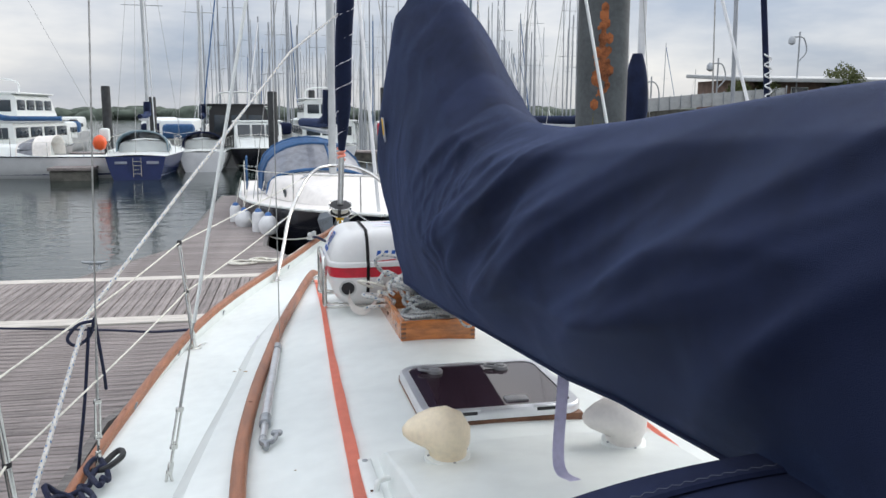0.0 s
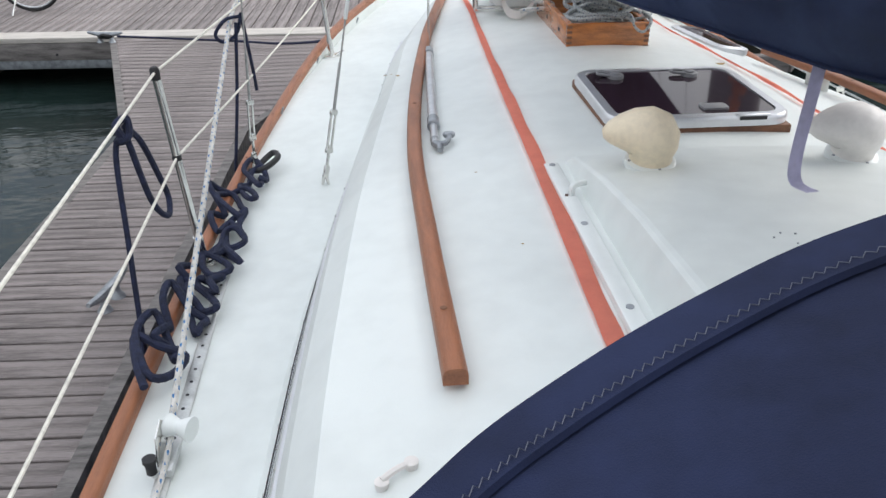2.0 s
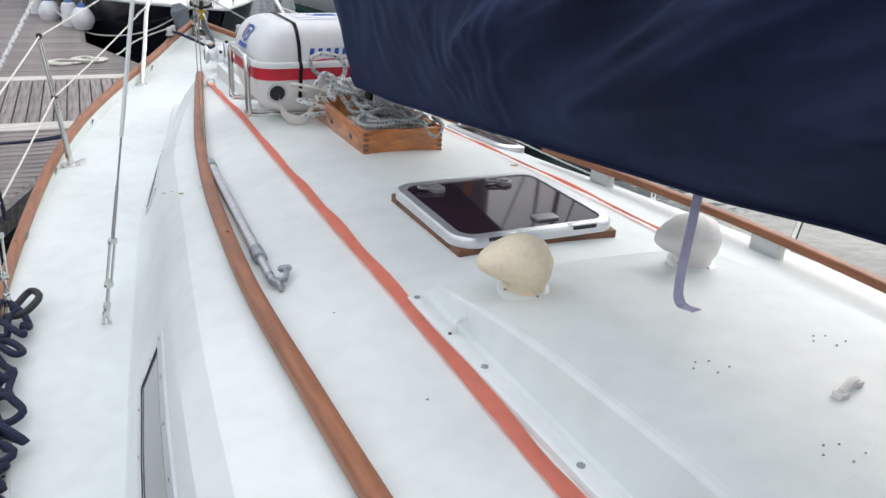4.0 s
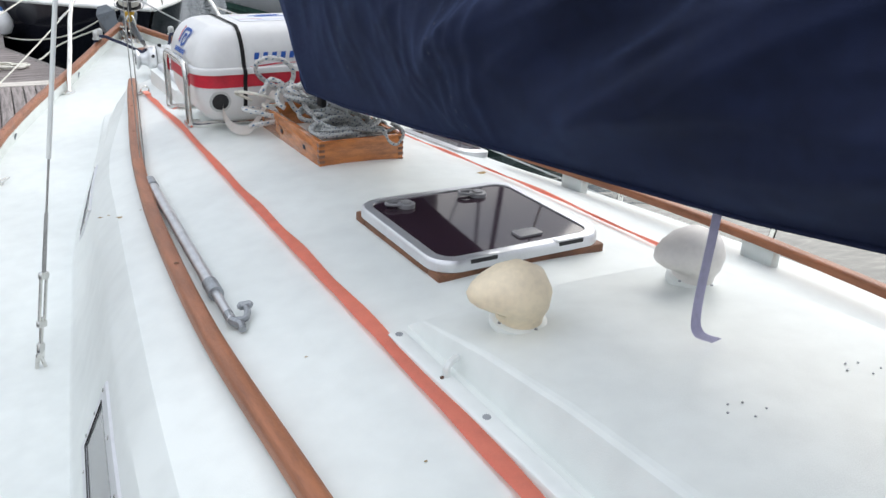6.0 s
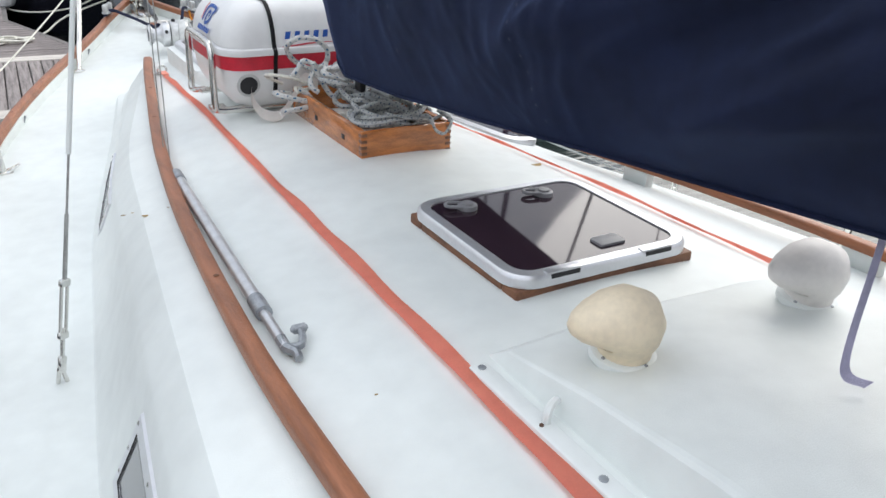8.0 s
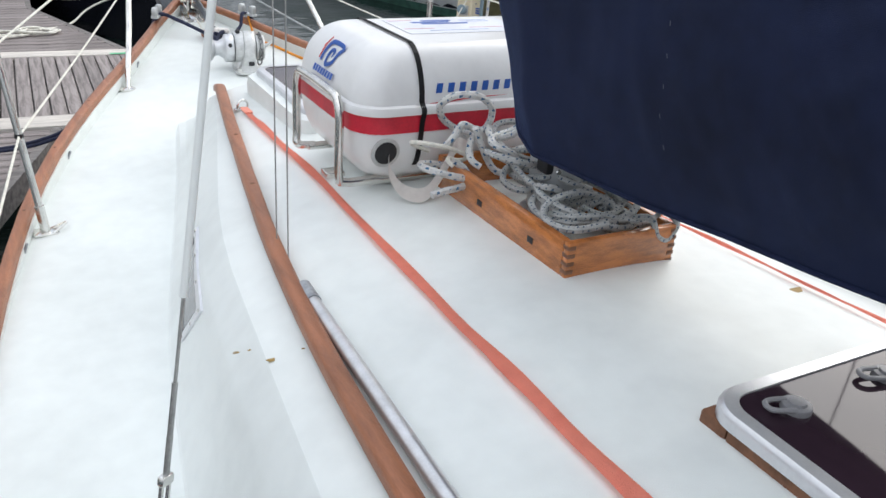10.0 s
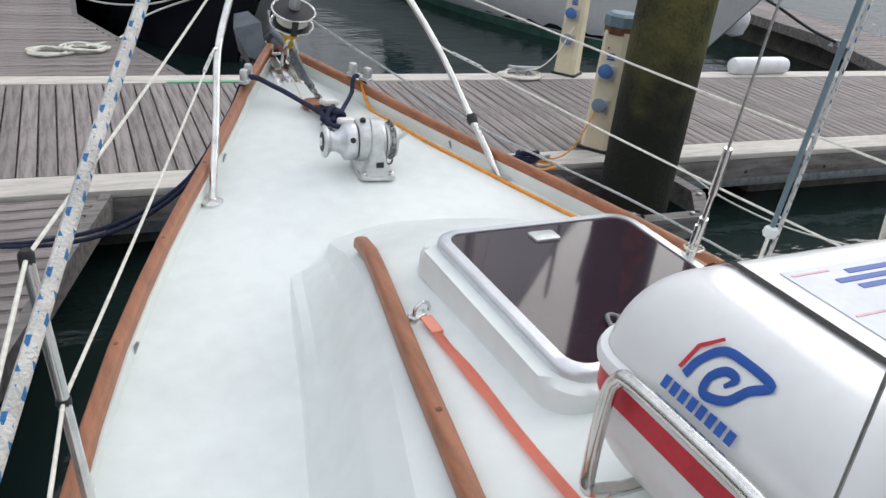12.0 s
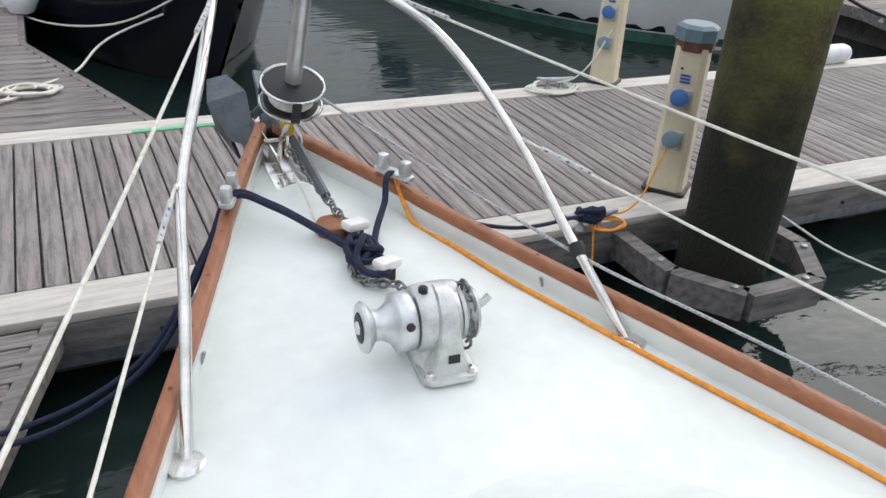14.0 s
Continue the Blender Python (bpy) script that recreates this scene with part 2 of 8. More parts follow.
M_MAST = mat("mast_alloy", (0.55, 0.57, 0.58), 0.4, 0.55, vary=0.06, scale=4)
M_MAST_FAR = mat("far_mast_alloy", (0.36, 0.38, 0.41), 0.5, 0.2, vary=0.1, scale=2)
M_FENDER = mat("white_fender", (0.74, 0.75, 0.76), 0.4, vary=0.06, scale=8)
M_FOLIAGE = mat("foliage", (0.085, 0.10, 0.030), 0.85, vary=0.4, scale=3)
M_FAR_WOOD = mat("far_wood", (0.075, 0.095, 0.075), 0.9, vary=0.35, scale=0.25)
M_BARK = mat("bark", (0.12, 0.09, 0.06), 0.9, vary=0.3, scale=8)
M_BRICK = mat("building_wall", (0.20, 0.13, 0.10), 0.85, vary=0.2, scale=2)
M_ROOF = mat("pale_roof", (0.42, 0.43, 0.43), 0.6, vary=0.1, scale=1.5)
M_ORANGE_BUOY = mat("orange_buoy", (0.85, 0.12, 0.03), 0.4, vary=0.08)
M_GALV = mat("galvanised_steel", (0.36, 0.38, 0.40), 0.5, 0.7, vary=0.2, scale=20)
M_CHAIN = mat("chain_steel", (0.22, 0.22, 0.22), 0.5, 0.8, vary=0.3, scale=80)
M_TYRE = mat("tyre_rubber", (0.02, 0.02, 0.02), 0.8, vary=0.2)
M_YELLOW = mat("yellow_patch", (0.70, 0.42, 0.03), 0.6, vary=0.05)
M_GREEN_TAPE = mat("green_tape", (0.12, 0.48, 0.25), 0.6, vary=0.1)
M_STAIN = mat("rust_brown_stain", (0.33, 0.22, 0.07), 0.7, vary=0.2, scale=40)
M_SAILWHITE = mat("white_line", (0.74, 0.75, 0.76), 0.7, vary=0.05)

M_WATER = bpy.data.materials.new("harbour_water")
M_WATER.use_nodes = True
_n, _l = M_WATER.node_tree.nodes, M_WATER.node_tree.links
_b = _n["Principled BSDF"]
_b.inputs["Base Color"].default_value = (0.013, 0.024, 0.022, 1)
_b.inputs["Roughness"].default_value = 0.04
_b.inputs["IOR"].default_value = 1.33
_tc, _mp = _n.new("ShaderNodeTexCoord"), _n.new("ShaderNodeMapping")
_mp.inputs["Scale"].default_value = (0.8, 1.5, 1)
_l.new(_tc.outputs["Object"], _mp.inputs["Vector"])
_w1, _w2, _wa, _bp = _n.new("ShaderNodeTexNoise"), _n.new("ShaderNodeTexNoise"), _n.new("ShaderNodeMath"), _n.new("ShaderNodeBump")
_w1.inputs["Scale"].default_value, _w1.inputs["Detail"].default_value = 1.5, 3
_w2.inputs["Scale"].default_value, _w2.inputs["Detail"].default_value = 7.0, 3
_wa.operation = "MULTIPLY_ADD"
_wa.inputs[1].default_value = 0.22
for _w in (_w1, _w2):
    _l.new(_mp.outputs["Vector"], _w.inputs["Vector"])
_l.new(_w2.outputs["Fac"], _wa.inputs[0])
_l.new(_w1.outputs["Fac"], _wa.inputs[2])
_l.new(_wa.outputs[0], _bp.inputs["Height"])
_bp.inputs["Strength"].default_value, _bp.inputs["Distance"].default_value = 0.085, 0.22
_l.new(_bp.outputs["Normal"], _b.inputs["Normal"])


# ---------------- mesh helpers ----------------
def finish(name, bm, material, smooth=None):
    me = bpy.data.meshes.new(name)
    bmesh.ops.recalc_face_normals(bm, faces=bm.faces)
    bm.to_mesh(me)
    bm.free()
    for m in material if isinstance(material, (list, tuple)) else [material]:
        me.materials.append(m)
    if smooth is None:
        smooth = radians(40)
    if smooth and len(me.polygons):
        me.polygons.foreach_set("use_smooth", [True] * len(me.polygons))
        me.set_sharp_from_angle(angle=smooth)
    return me


def part(name, bm, material, parent=None, label="", smooth=None):
    """One mesh object, laid out in world metres, under a thing or a part."""
    ob = new(name, finish(name, bm, material, smooth))
    if parent is not None:
        ob.parent = parent
        ob.matrix_parent_inverse = base_of(parent).inverted()
    return tagged(ob, label)


def base_of(ob):
    m = ob.matrix_basis
    return base_of(ob.parent) @ ob.matrix_parent_inverse @ m if ob.parent else m.copy()


def thing(name, at, label, category, group="", kind=""):
    """An Empty at the base of a thing, which parents its parts."""
    ob = new(name)
    ob.empty_display_size = 0.05
    ob.matrix_basis = pose(*at)
    return tagged(ob, label, category, group, kind)


def single(name, bm, material, label, category, group="", kind="", smooth=None):
    return tagged(part(name, bm, material, smooth=smooth), label, category, group, kind)


def lerp_table(table, y):
    for (a, *va), (b, *vb) in zip(table, table[1:]):
        if y <= b:
            f = min(1, max(0, (y - a) / (b - a)))
            return [p + (q - p) * f for p, q in zip(va, vb)]
    return list(table[-1][1:])


def smooth_table(table, y):
    """A table read with rounded corners."""
    s = [lerp_table(table, y + d) for d in (-0.3, -0.15, 0, 0.15, 0.3)]
    return [sum(v) / 5 for v in zip(*s)]


def curve(points, steps=8):
    """A Catmull-Rom line through points."""
    p = [Vector(q) for q in points]
    if len(p) < 3:
        return p
    p = [2 * p[0] - p[1]] + p + [2 * p[-1] - p[-2]]
    out = []
    for i in range(1, len(p) - 2):
        a, b, c, d = p[i - 1 : i + 3]
        for k in range(steps):
            t = k / steps
            out.append(0.5 * (2 * b + (c - a) * t + (2 * a - 5 * b + 4 * c - d) * t * t + (3 * b - a - 3 * c + d) * t**3))
    return out + [p[-2]]


def tube(bm, pts, r, seg=8, cap=True):
    """A round tube along points; r is one radius or a function of 0..1. Its UVs run along it in metres."""
    pts = [Vector(p) for p in pts]
    uv = bm.loops.layers.uv.verify()
    rings, dist, total = [], [0.0], 0.0
    for a, b in zip(pts, pts[1:]):
        total += (b - a).length
        dist.append(total)
    side = None
    for i, p in enumerate(pts):
        d = (pts[min(i + 1, len(pts) - 1)] - pts[max(i - 1, 0)]).normalized()
        if side is None:
            side = d.orthogonal().normalized()
        else:
            side = (side - d * side.dot(d))
            side = side.normalized() if side.length > 1e-6 else d.orthogonal().normalized()
        up = d.cross(side)
        rad = r(i / (len(pts) - 1)) if callable(r) else r
        rings.append([bm.verts.new(p + rad * (math.cos(k * math.tau / seg) * side + math.sin(k * math.tau / seg) * up)) for k in range(seg)])
    for i, (a, b) in enumerate(zip(rings, rings[1:])):
        for k in range(seg):
            f = bm.faces.new((a[k], a[(k + 1) % seg], b[(k + 1) % seg], b[k]))
            for lp, (u, v) in zip(f.loops, ((k, i), (k + 1, i), (k + 1, i + 1), (k, i + 1))):
                lp[uv].uv = (u / seg, dist[v])
    if cap:
        bm.faces.new(rings[0][::-1])
        bm.faces.new(rings[-1])
    return bm


def rod(a, b, r, seg=10):
    return tube(bmesh.new(), [a, b], r, seg)


def line(points, r, steps=8, seg=7):
    return tube(bmesh.new(), curve(points, steps), r, seg)


def block(size, at=(0, 0, 0), bevel=0.0, turn=None, bm=None, segments=2):
    """A bevelled block centred at a place."""
    own = bmesh.new()
    bmesh.ops.create_cube(own, size=1.0)
    bmesh.ops.scale(own, vec=size, verts=own.verts)
    if bevel:
        bmesh.ops.bevel(own, geom=own.edges[:], offset=bevel, segments=segments, affect="EDGES", profile=0.5)
    m = Matrix.Translation(at) @ (turn.to_4x4() if turn else Matrix())
    bmesh.ops.transform(own, matrix=m, verts=own.verts)
    if bm is None:
        return own
    me = bpy.data.meshes.new("joined")
    own.to_mesh(me)
    own.free()
    bm.from_mesh(me)
    bpy.data.meshes.remove(me)
    return bm


def lathe(profile, at=(0, 0, 0), seg=24, m=None, bm=None):
    """A body turned about z from (radius, height) pairs."""
    bm = bm or bmesh.new()
    m = m or Matrix.Translation(at)
    rings = [[bm.verts.new(m @ Vector((r * math.cos(k * math.tau / seg), r * math.sin(k * math.tau / seg), z))) for k in range(seg)] for r, z in profile]
    for a, b in zip(rings, rings[1:]):
        for k in range(seg):
            bm.faces.new((a[k], a[(k + 1) % seg], b[(k + 1) % seg], b[k]))
    bm.faces.new(rings[0][::-1])
    bm.faces.new(rings[-1])
    return bm


def grid(rows, bm=None, close=False):
    """Quads over rows of points."""
    bm = bm or bmesh.new()
    vs = [[bm.verts.new(p) for p in row] for row in rows]
    for a, b in zip(vs, vs[1:]):
        for k in range(len(a) - (0 if close else 1)):
            j = (k + 1) % len(a)
            bm.faces.new((a[k], a[j], b[j], b[k]))
    return bm


def sweep(path, profile, bm=None, cap=True):
    """A profile of (sideways, up) pairs drawn along a mostly level path."""
    path = [Vector(p) for p in path]
    rows = []
    for i, p in enumerate(path):
        d = path[min(i + 1, len(path) - 1)] - path[max(i - 1, 0)]
        s = Vector((d.y, -d.x, 0)).normalized()
        rows.append([p + s * u + Vector((0, 0, v)) for u, v in profile])
    bm = grid(rows, bm, close=True)
    if cap:
        bm.verts.ensure_lookup_table()
        n, k = len(profile), len(bm.verts) - len(path) * len(profile)
        bm.faces.new([bm.verts[k + i] for i in range(n)][::-1])
        bm.faces.new([bm.verts[len(bm.verts) - n + i] for i in range(n)])
    return bm


def rounded(w, h, r=0.008):
    """A rectangular profile, w wide and h high on its base, with rounded upper corners."""
    return [(-w / 2, 0), (-w / 2, h - r), (-w / 2 + r * 0.3, h - r * 0.3), (-w / 2 + r, h), (w / 2 - r, h), (w / 2 - r * 0.3, h - r * 0.3), (w / 2, h - r), (w / 2, 0)]


def plate(outline, thick, m=None, bevel=0.0):
    """A flat plate of an outline in x, y, raised by its thickness."""
    bm = bmesh.new()
    lo, hi = [bm.verts.new((x, y, 0)) for x, y in outline], [bm.verts.new((x, y, thick)) for x, y in outline]
    bm.faces.new(lo[::-1])
    top = bm.faces.new(hi)
    for k in range(len(lo)):
        j = (k + 1) % len(lo)
        bm.faces.new((lo[k], lo[j], hi[j], hi[k]))
    if bevel:
        bmesh.ops.bevel(bm, geom=list(top.edges), offset=bevel, segments=2, affect="EDGES", profile=0.5)
    if m:
        bmesh.ops.transform(bm, matrix=m, verts=bm.verts)
    return bm


def round_rect(w, d, r, n=6):
    out = []
    for cx, cy, a0 in ((w / 2 - r, d / 2 - r, 0), (-w / 2 + r, d / 2 - r, 90), (-w / 2 + r, -d / 2 + r, 180), (w / 2 - r, -d / 2 + r, 270)):
        out += [(cx + r * math.cos(radians(a0 + 90 * k / n)), cy + r * math.sin(radians(a0 + 90 * k / n))) for k in range(n + 1)]
    return out


def words(text, size, m, material, parent, name="lettering", depth=0.0006, shear=0.0, bold=0.0):
    cu = bpy.data.curves.new(name, "FONT")
    cu.body, cu.size, cu.extrude, cu.shear, cu.offset = text, size, depth, shear, bold
    cu.align_x, cu.align_y = "CENTER", "CENTER"
    tmp = bpy.data.objects.new("tmp", cu)
    me = bpy.data.meshes.new_from_object(tmp)
    bpy.data.objects.remove(tmp)
    me.transform(m)
    me.materials.append(material)
    ob = new(name, me)
    ob.parent = parent
    ob.matrix_parent_inverse = base_of(parent).inverted()
    return ob


# ---------------- water and pontoons ----------------
bm = bmesh.new()
bmesh.ops.create_grid(bm, x_segments=2, y_segments=2, size=2500)
single("water", bm, M_WATER, "dark green rippled harbour water", "water", kind="structure", smooth=0)

# The pontoons lie 2.26 degrees off the yacht's line.
DOCK = pose(0, 0, 0, 0, 0, -2.1)
DOCK_Z = 0.50


def dock_bm(bm):
    bmesh.ops.transform(bm, matrix=DOCK, verts=bm.verts)
    return bm


def plank_mesh(name, length, width, material, along_y=True):
    bm = block((width, length, 0.03) if along_y else (length, width, 0.03), bevel=0.003, segments=1)
    me = finish(name, bm, material, 0)
    return me


def lay(parent, me, x, y, z, name="plank"):
    ob = new(name, me)
    ob.parent = parent
    ob.matrix_parent_inverse = base_of(parent).inverted()
    ob.matrix_basis = DOCK @ pose(x, y, z, 0, 0, random.uniform(-0.15, 0.15))
    return ob


NEAR, FAR, PITCH = 6.09, 8.02, 0.1155
walkway = thing("pontoon_walkway", (0, 7, 0.5), "main pontoon walkway of weathered grey grooved decking", "pontoon", kind="structure")
part("near_edge_board", dock_bm(block((60, 0.27, 0.05), (0, NEAR - 0.14, DOCK_Z - 0.022), 0.006)), M_EDGE, walkway, "pale painted edge board")
part("far_edge_board", dock_bm(block((60, 0.22, 0.05), (0, FAR + 0.115, DOCK_Z - 0.022), 0.006)), M_EDGE, walkway, "pale painted edge board")
part("near_fascia", dock_bm(block((60, 0.07, 0.17), (0, NEAR - 0.235, DOCK_Z - 0.135), 0.006)), M_FASCIA, walkway, "weathered timber side beam")
part("far_fascia", dock_bm(block((60, 0.07, 0.17), (0, FAR + 0.19, DOCK_Z - 0.135), 0.006)), M_FASCIA, walkway)
part("steel_rail", dock_bm(block((60, 0.05, 0.09), (0, NEAR - 0.2, DOCK_Z - 0.27), 0.006)), M_GALV, walkway, "pale galvanised under-rail")
part("deck_underside", dock_bm(block((60, FAR - NEAR + 0.1, 0.06), (0, (FAR + NEAR) / 2, DOCK_Z - 0.075))), M_FASCIA, walkway)
for fx in (-16, -11.5, -6.2, -1.0, 5.4, 9.8, 14.5, 19):
    part("float", dock_bm(block((2.2, FAR - NEAR - 0.05, 0.75), (fx, (FAR + NEAR) / 2, 0.02), 0.05)), M_CONCRETE, walkway, "wet concrete float")
for bx in [-6 + 0.9 * i for i in range(17)]:
    part("bolt", dock_bm(lathe([(0.012, 0), (0.012, 0.012), (0.006, 0.016)], m=Matrix.Translation((bx, NEAR - 0.275, DOCK_Z - 0.16)) @ pose(0, 0, 0, 90), seg=8)), M_BLACK, walkway)


def finger(name, rows, y0, y1, label):
    """A finger pontoon: rows of (y, left x, right x) give its outline, its planks lie across."""
    f = thing(name, (rows[0][1], y0, 0.5), label, "pontoon", kind="structure")
    for s in (1, 2):
        path = [DOCK @ Vector((r[s], r[0], DOCK_Z - 0.10)) for r in rows]
        part("side_rail", sweep(path, [(-0.03, -0.05), (-0.03, 0.10), (0.03, 0.10), (0.03, -0.05)]), M_FASCIA, f, "weathered side rail")
    part("float", dock_bm(block((0.75, abs(y1 - y0) * 0.86, 0.5), ((rows[1][1] + rows[1][2]) / 2, (y0 + y1) / 2, 0.08), 0.04)), M_CONCRETE, f)
    return f


finger_rows = [(-7.0, -2.74, -1.90), (3.05, -2.70, -1.90), (5.78, -3.62, -1.05)]
finger_near = finger("finger_pontoon", finger_rows, -7.0, 5.78, "narrow finger pontoon of grey decking beside the yacht")
far_rows = [(8.25, -3.35, -0.30), (10.6, -2.45, -1.10), (19.0, -2.45, -1.10)]
finger_far = finger("finger_pontoon", far_rows, 8.25, 19.0, "finger pontoon of grey decking beyond the walkway")
right_rows = [(8.25, 8.6, 11.4), (10.2, 9.3, 10.6), (20.0, 9.3, 10.6)]
finger_right = finger("finger_pontoon", right_rows, 8.25, 20.0, "finger pontoon beyond the walkway with a chained mooring")


def mooring_cleat(x, y, turn=0.0, z=DOCK_Z - 0.002):
    c = thing("mooring_cleat", (x, y, z), "worn alloy mooring cleat bolted to the pontoon", "cleat", "pontoon cleats")
    m = pose(x, y, z, 0, 0, turn)
    for s in (-1, 1):
        b = lathe([(0.035, 0), (0.03, 0.012), (0.016, 0.03), (0.016, 0.075)], m=m @ Matrix.Translation((0, s * 0.06, 0)), seg=12)
        part("foot", b, M_GALV, c)
    b = tube(bmesh.new(), curve([m @ Vector((0, -0.17, 0.095)), m @ Vector((0, -0.08, 0.08)), m @ Vector((0, 0.08, 0.08)), m @ Vector((0, 0.17, 0.095))], 5), lambda t: 0.011 + 0.011 * math.sin(math.pi * t), 8)
    part("horn", b, M_GALV, c)
    return c


mooring_cleat(-2.07, 0.92, -12)
mooring_cleat(-3.42, 5.75, 80)
mooring_cleat(-2.95, 9.05, 85)
mooring_cleat(3.30, 8.05, 78)
mooring_cleat(1.97, 5.72, 84)
mooring_cleat(9.2, 9.2, 60)

bm = dock_bm(block((0.62, 0.05, 0.003), (-0.15, FAR + 0.02, DOCK_Z + 0.006)))
single("green_tape", bm, M_GREEN_TAPE, "strip of faded green tape on the edge board", "tape")

# ---------------- mooring pile ----------------
PILE = (2.69, 5.36)
pile = thing("mooring_pile", (*PILE, -0.2), "tall round steel mooring pile with algae below and rust above", "pile")
rows = []
for i in range(40):
    z = -1.0 + 8.2 * i / 39
    rows.append([(PILE[0] + 0.252 * math.cos(a), PILE[1] + 0.252 * math.sin(a), z) for a in [k * math.tau / 40 for k in range(40)]])
part("shaft", grid(rows, close=True), M_PILE, pile)
def crust(z0, z1, thick, ragged, n=48):
    """Growth on the pile between two heights, with a ragged upper edge."""
    rows_ = []
    for i in range(n):
        row = []
        for k in range(72):
            a = k * math.tau / 72
            top = z1 + ragged * noise.fractal(Vector((4 * math.cos(a), 4 * math.sin(a), 7)), 1.0, 2.0, 3)
            z = z0 + (top - z0) * i / (n - 1)
            edge = min(1, (n - 1 - i) / 5)
            r = 0.2505 + thick * edge * (0.75 + 0.6 * noise.fractal(Vector((3 * math.cos(a), 3 * math.sin(a), z * 4)), 1.0, 2.0, 4))
            row.append((PILE[0] + r * math.cos(a), PILE[1] + r * math.sin(a), z))
        rows_.append(row)
    return grid(rows_, close=True)


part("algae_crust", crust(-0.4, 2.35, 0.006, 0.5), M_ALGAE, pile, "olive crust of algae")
bm = bmesh.new()
for i in range(60):
    a, z = radians(random.gauss(248, 9)), random.gauss(3.15, 0.17)
    p = Vector((PILE[0] + 0.253 * math.cos(a), PILE[1] + 0.253 * math.sin(a), z))
    bmesh.ops.create_icosphere(bm, subdivisions=1, radius=random.uniform(0.008, 0.05), matrix=Matrix.Translation(p) @ pose(0, 0, 0, 0, 0, math.degrees(a)) @ Matrix.Diagonal((0.10, 1, 1.3, 1)))
tagged(part("rust_patch", bm, M_RUST, pile), "orange rust patch", kind="stuff")
guide = thing("pile_guide", (*PILE, 0.35), "weathered timber and steel guide frame round the pile", "pile guide")
hexa = [(-0.46, 0.45), (-0.48, -0.10), (-0.26, -0.44), (0.24, -0.46), (0.50, -0.12), (0.50, 0.45)]
for (ax, ay), (bx, by) in zip(hexa, hexa[1:]):
    a, b = Vector((PILE[0] + ax, PILE[1] + ay, 0.34)), Vector((PILE[0] + bx, PILE[1] + by, 0.34))
    part("beam", sweep([a, b], [(-0.05, -0.08), (-0.05, 0.08), (0.05, 0.08), (0.05, -0.08)]), M_FASCIA, guide)
    part("bolt", lathe([(0.02, 0), (0.02, 0.014), (0.008, 0.02)], m=Matrix.Translation(a.lerp(b, 0.82)) @ Matrix.Translation((0, 0, 0.08)), seg=8), M_GALV, guide)


# ---------------- service pedestals ----------------
def pedestal(x, y, turn, label):
    p = thing("service_pedestal", (x, y, DOCK_Z), label, "pedestal", "pontoon service pedestals")
    m = pose(x, y, DOCK_Z, 0, 0, turn)
    part("foot_plate", plate(round_rect(0.27, 0.27, 0.03), 0.025, m, 0.004), M_BLACK, p)
    rows = []
    for z, w in ((0.025, 0.115), (0.06, 0.11), (0.90, 0.095), (0.92, 0.092)):
        rows.append([m @ Vector((sx * w - (0.03 if k in (0,) else 0) * 0, sy * w, z)) for k, (sx, sy) in enumerate(((-1, -0.7), (-0.7, -1), (0.7, -1), (1, -0.7), (1, 0.7), (0.7, 1), (-0.7, 1), (-1, 0.7)))])
    part("column", grid(rows, close=True), M_PEDESTAL, p, smooth=radians(20))
    part("band", lathe([(0.115, 0.90), (0.118, 0.905), (0.118, 0.95), (0.115, 0.955)], m=m @ pose(0, 0, 0, 0, 0, 22.5), seg=8), M_DARKWOOD, p, "brown band", smooth=radians(20))
    part("cap", lathe([(0.125, 0.955), (0.128, 0.96), (0.128, 1.03), (0.10, 1.05)], m=m @ pose(0, 0, 0, 0, 0, 22.5), seg=8), M_GREYBLUE, p, "grey-blue lamp cap", smooth=radians(20))
    for z, lid in ((0.62, M_BLUE), (0.36, M_GREYBLUE)):
        part("socket_plate", block((0.014, 0.11, 0.12), m @ Vector((-0.112, 0, z)), 0.004, m.to_3x3()), M_CAST, p)
        part("socket", lathe([(0.045, 0), (0.045, 0.05), (0.052, 0.055), (0.052, 0.085), (0.04, 0.09)], m=m @ pose(-0.118, 0, z, 0, -70, 0), seg=16), lid, p, "round hinged power socket")
    for z in (0.1, 0.8):
        part("screw", lathe([(0.008, 0), (0.008, 0.004)], m=m @ pose(-0.105, 0.03, z, 0, -90), seg=8), M_STEEL, p)
    for k in range(3):
        part("notice", block((0.002, 0.06, 0.012), m @ Vector((-0.106, 0, 0.76 - 0.02 * k)), 0, m.to_3x3()), M_BLUE_INK, p)
    return p


pedestal(2.80, 6.02, 36, "cream power pedestal with blue sockets beside the pile")
pedestal(3.86, 8.09, 36, "cream power pedestal on the far edge of the walkway")

# ---------------- the yacht: hull, deck, coachroof ----------------
BEAM = [(-7.0, 1.05), (-5.0, 1.38), (-3.0, 1.49), (-1.5, 1.52), (-0.5, 1.50), (0.5, 1.45), (1.2, 1.39), (2.0, 1.275), (2.7, 1.118), (3.4, 0.865), (3.8, 0.690), (4.2, 0.497), (4.7, 0.29), (5.1, 0.10), (5.25, 0.025)]


def beam(y):
    return smooth_table(BEAM, y)[0] if y < 4.7 else lerp_table(BEAM, y)[0]


def sheer(y):
    return 1.08 + (0.34 * ((y + 0.5) / 5.75) ** 2 if y > -0.5 else 0.0)


def deck_z(x, y):
    b = max(beam(y), 0.05)
    return sheer(y) + 0.05 * (1 - min(1, (x / b) ** 2)) * min(1, b / 0.6)


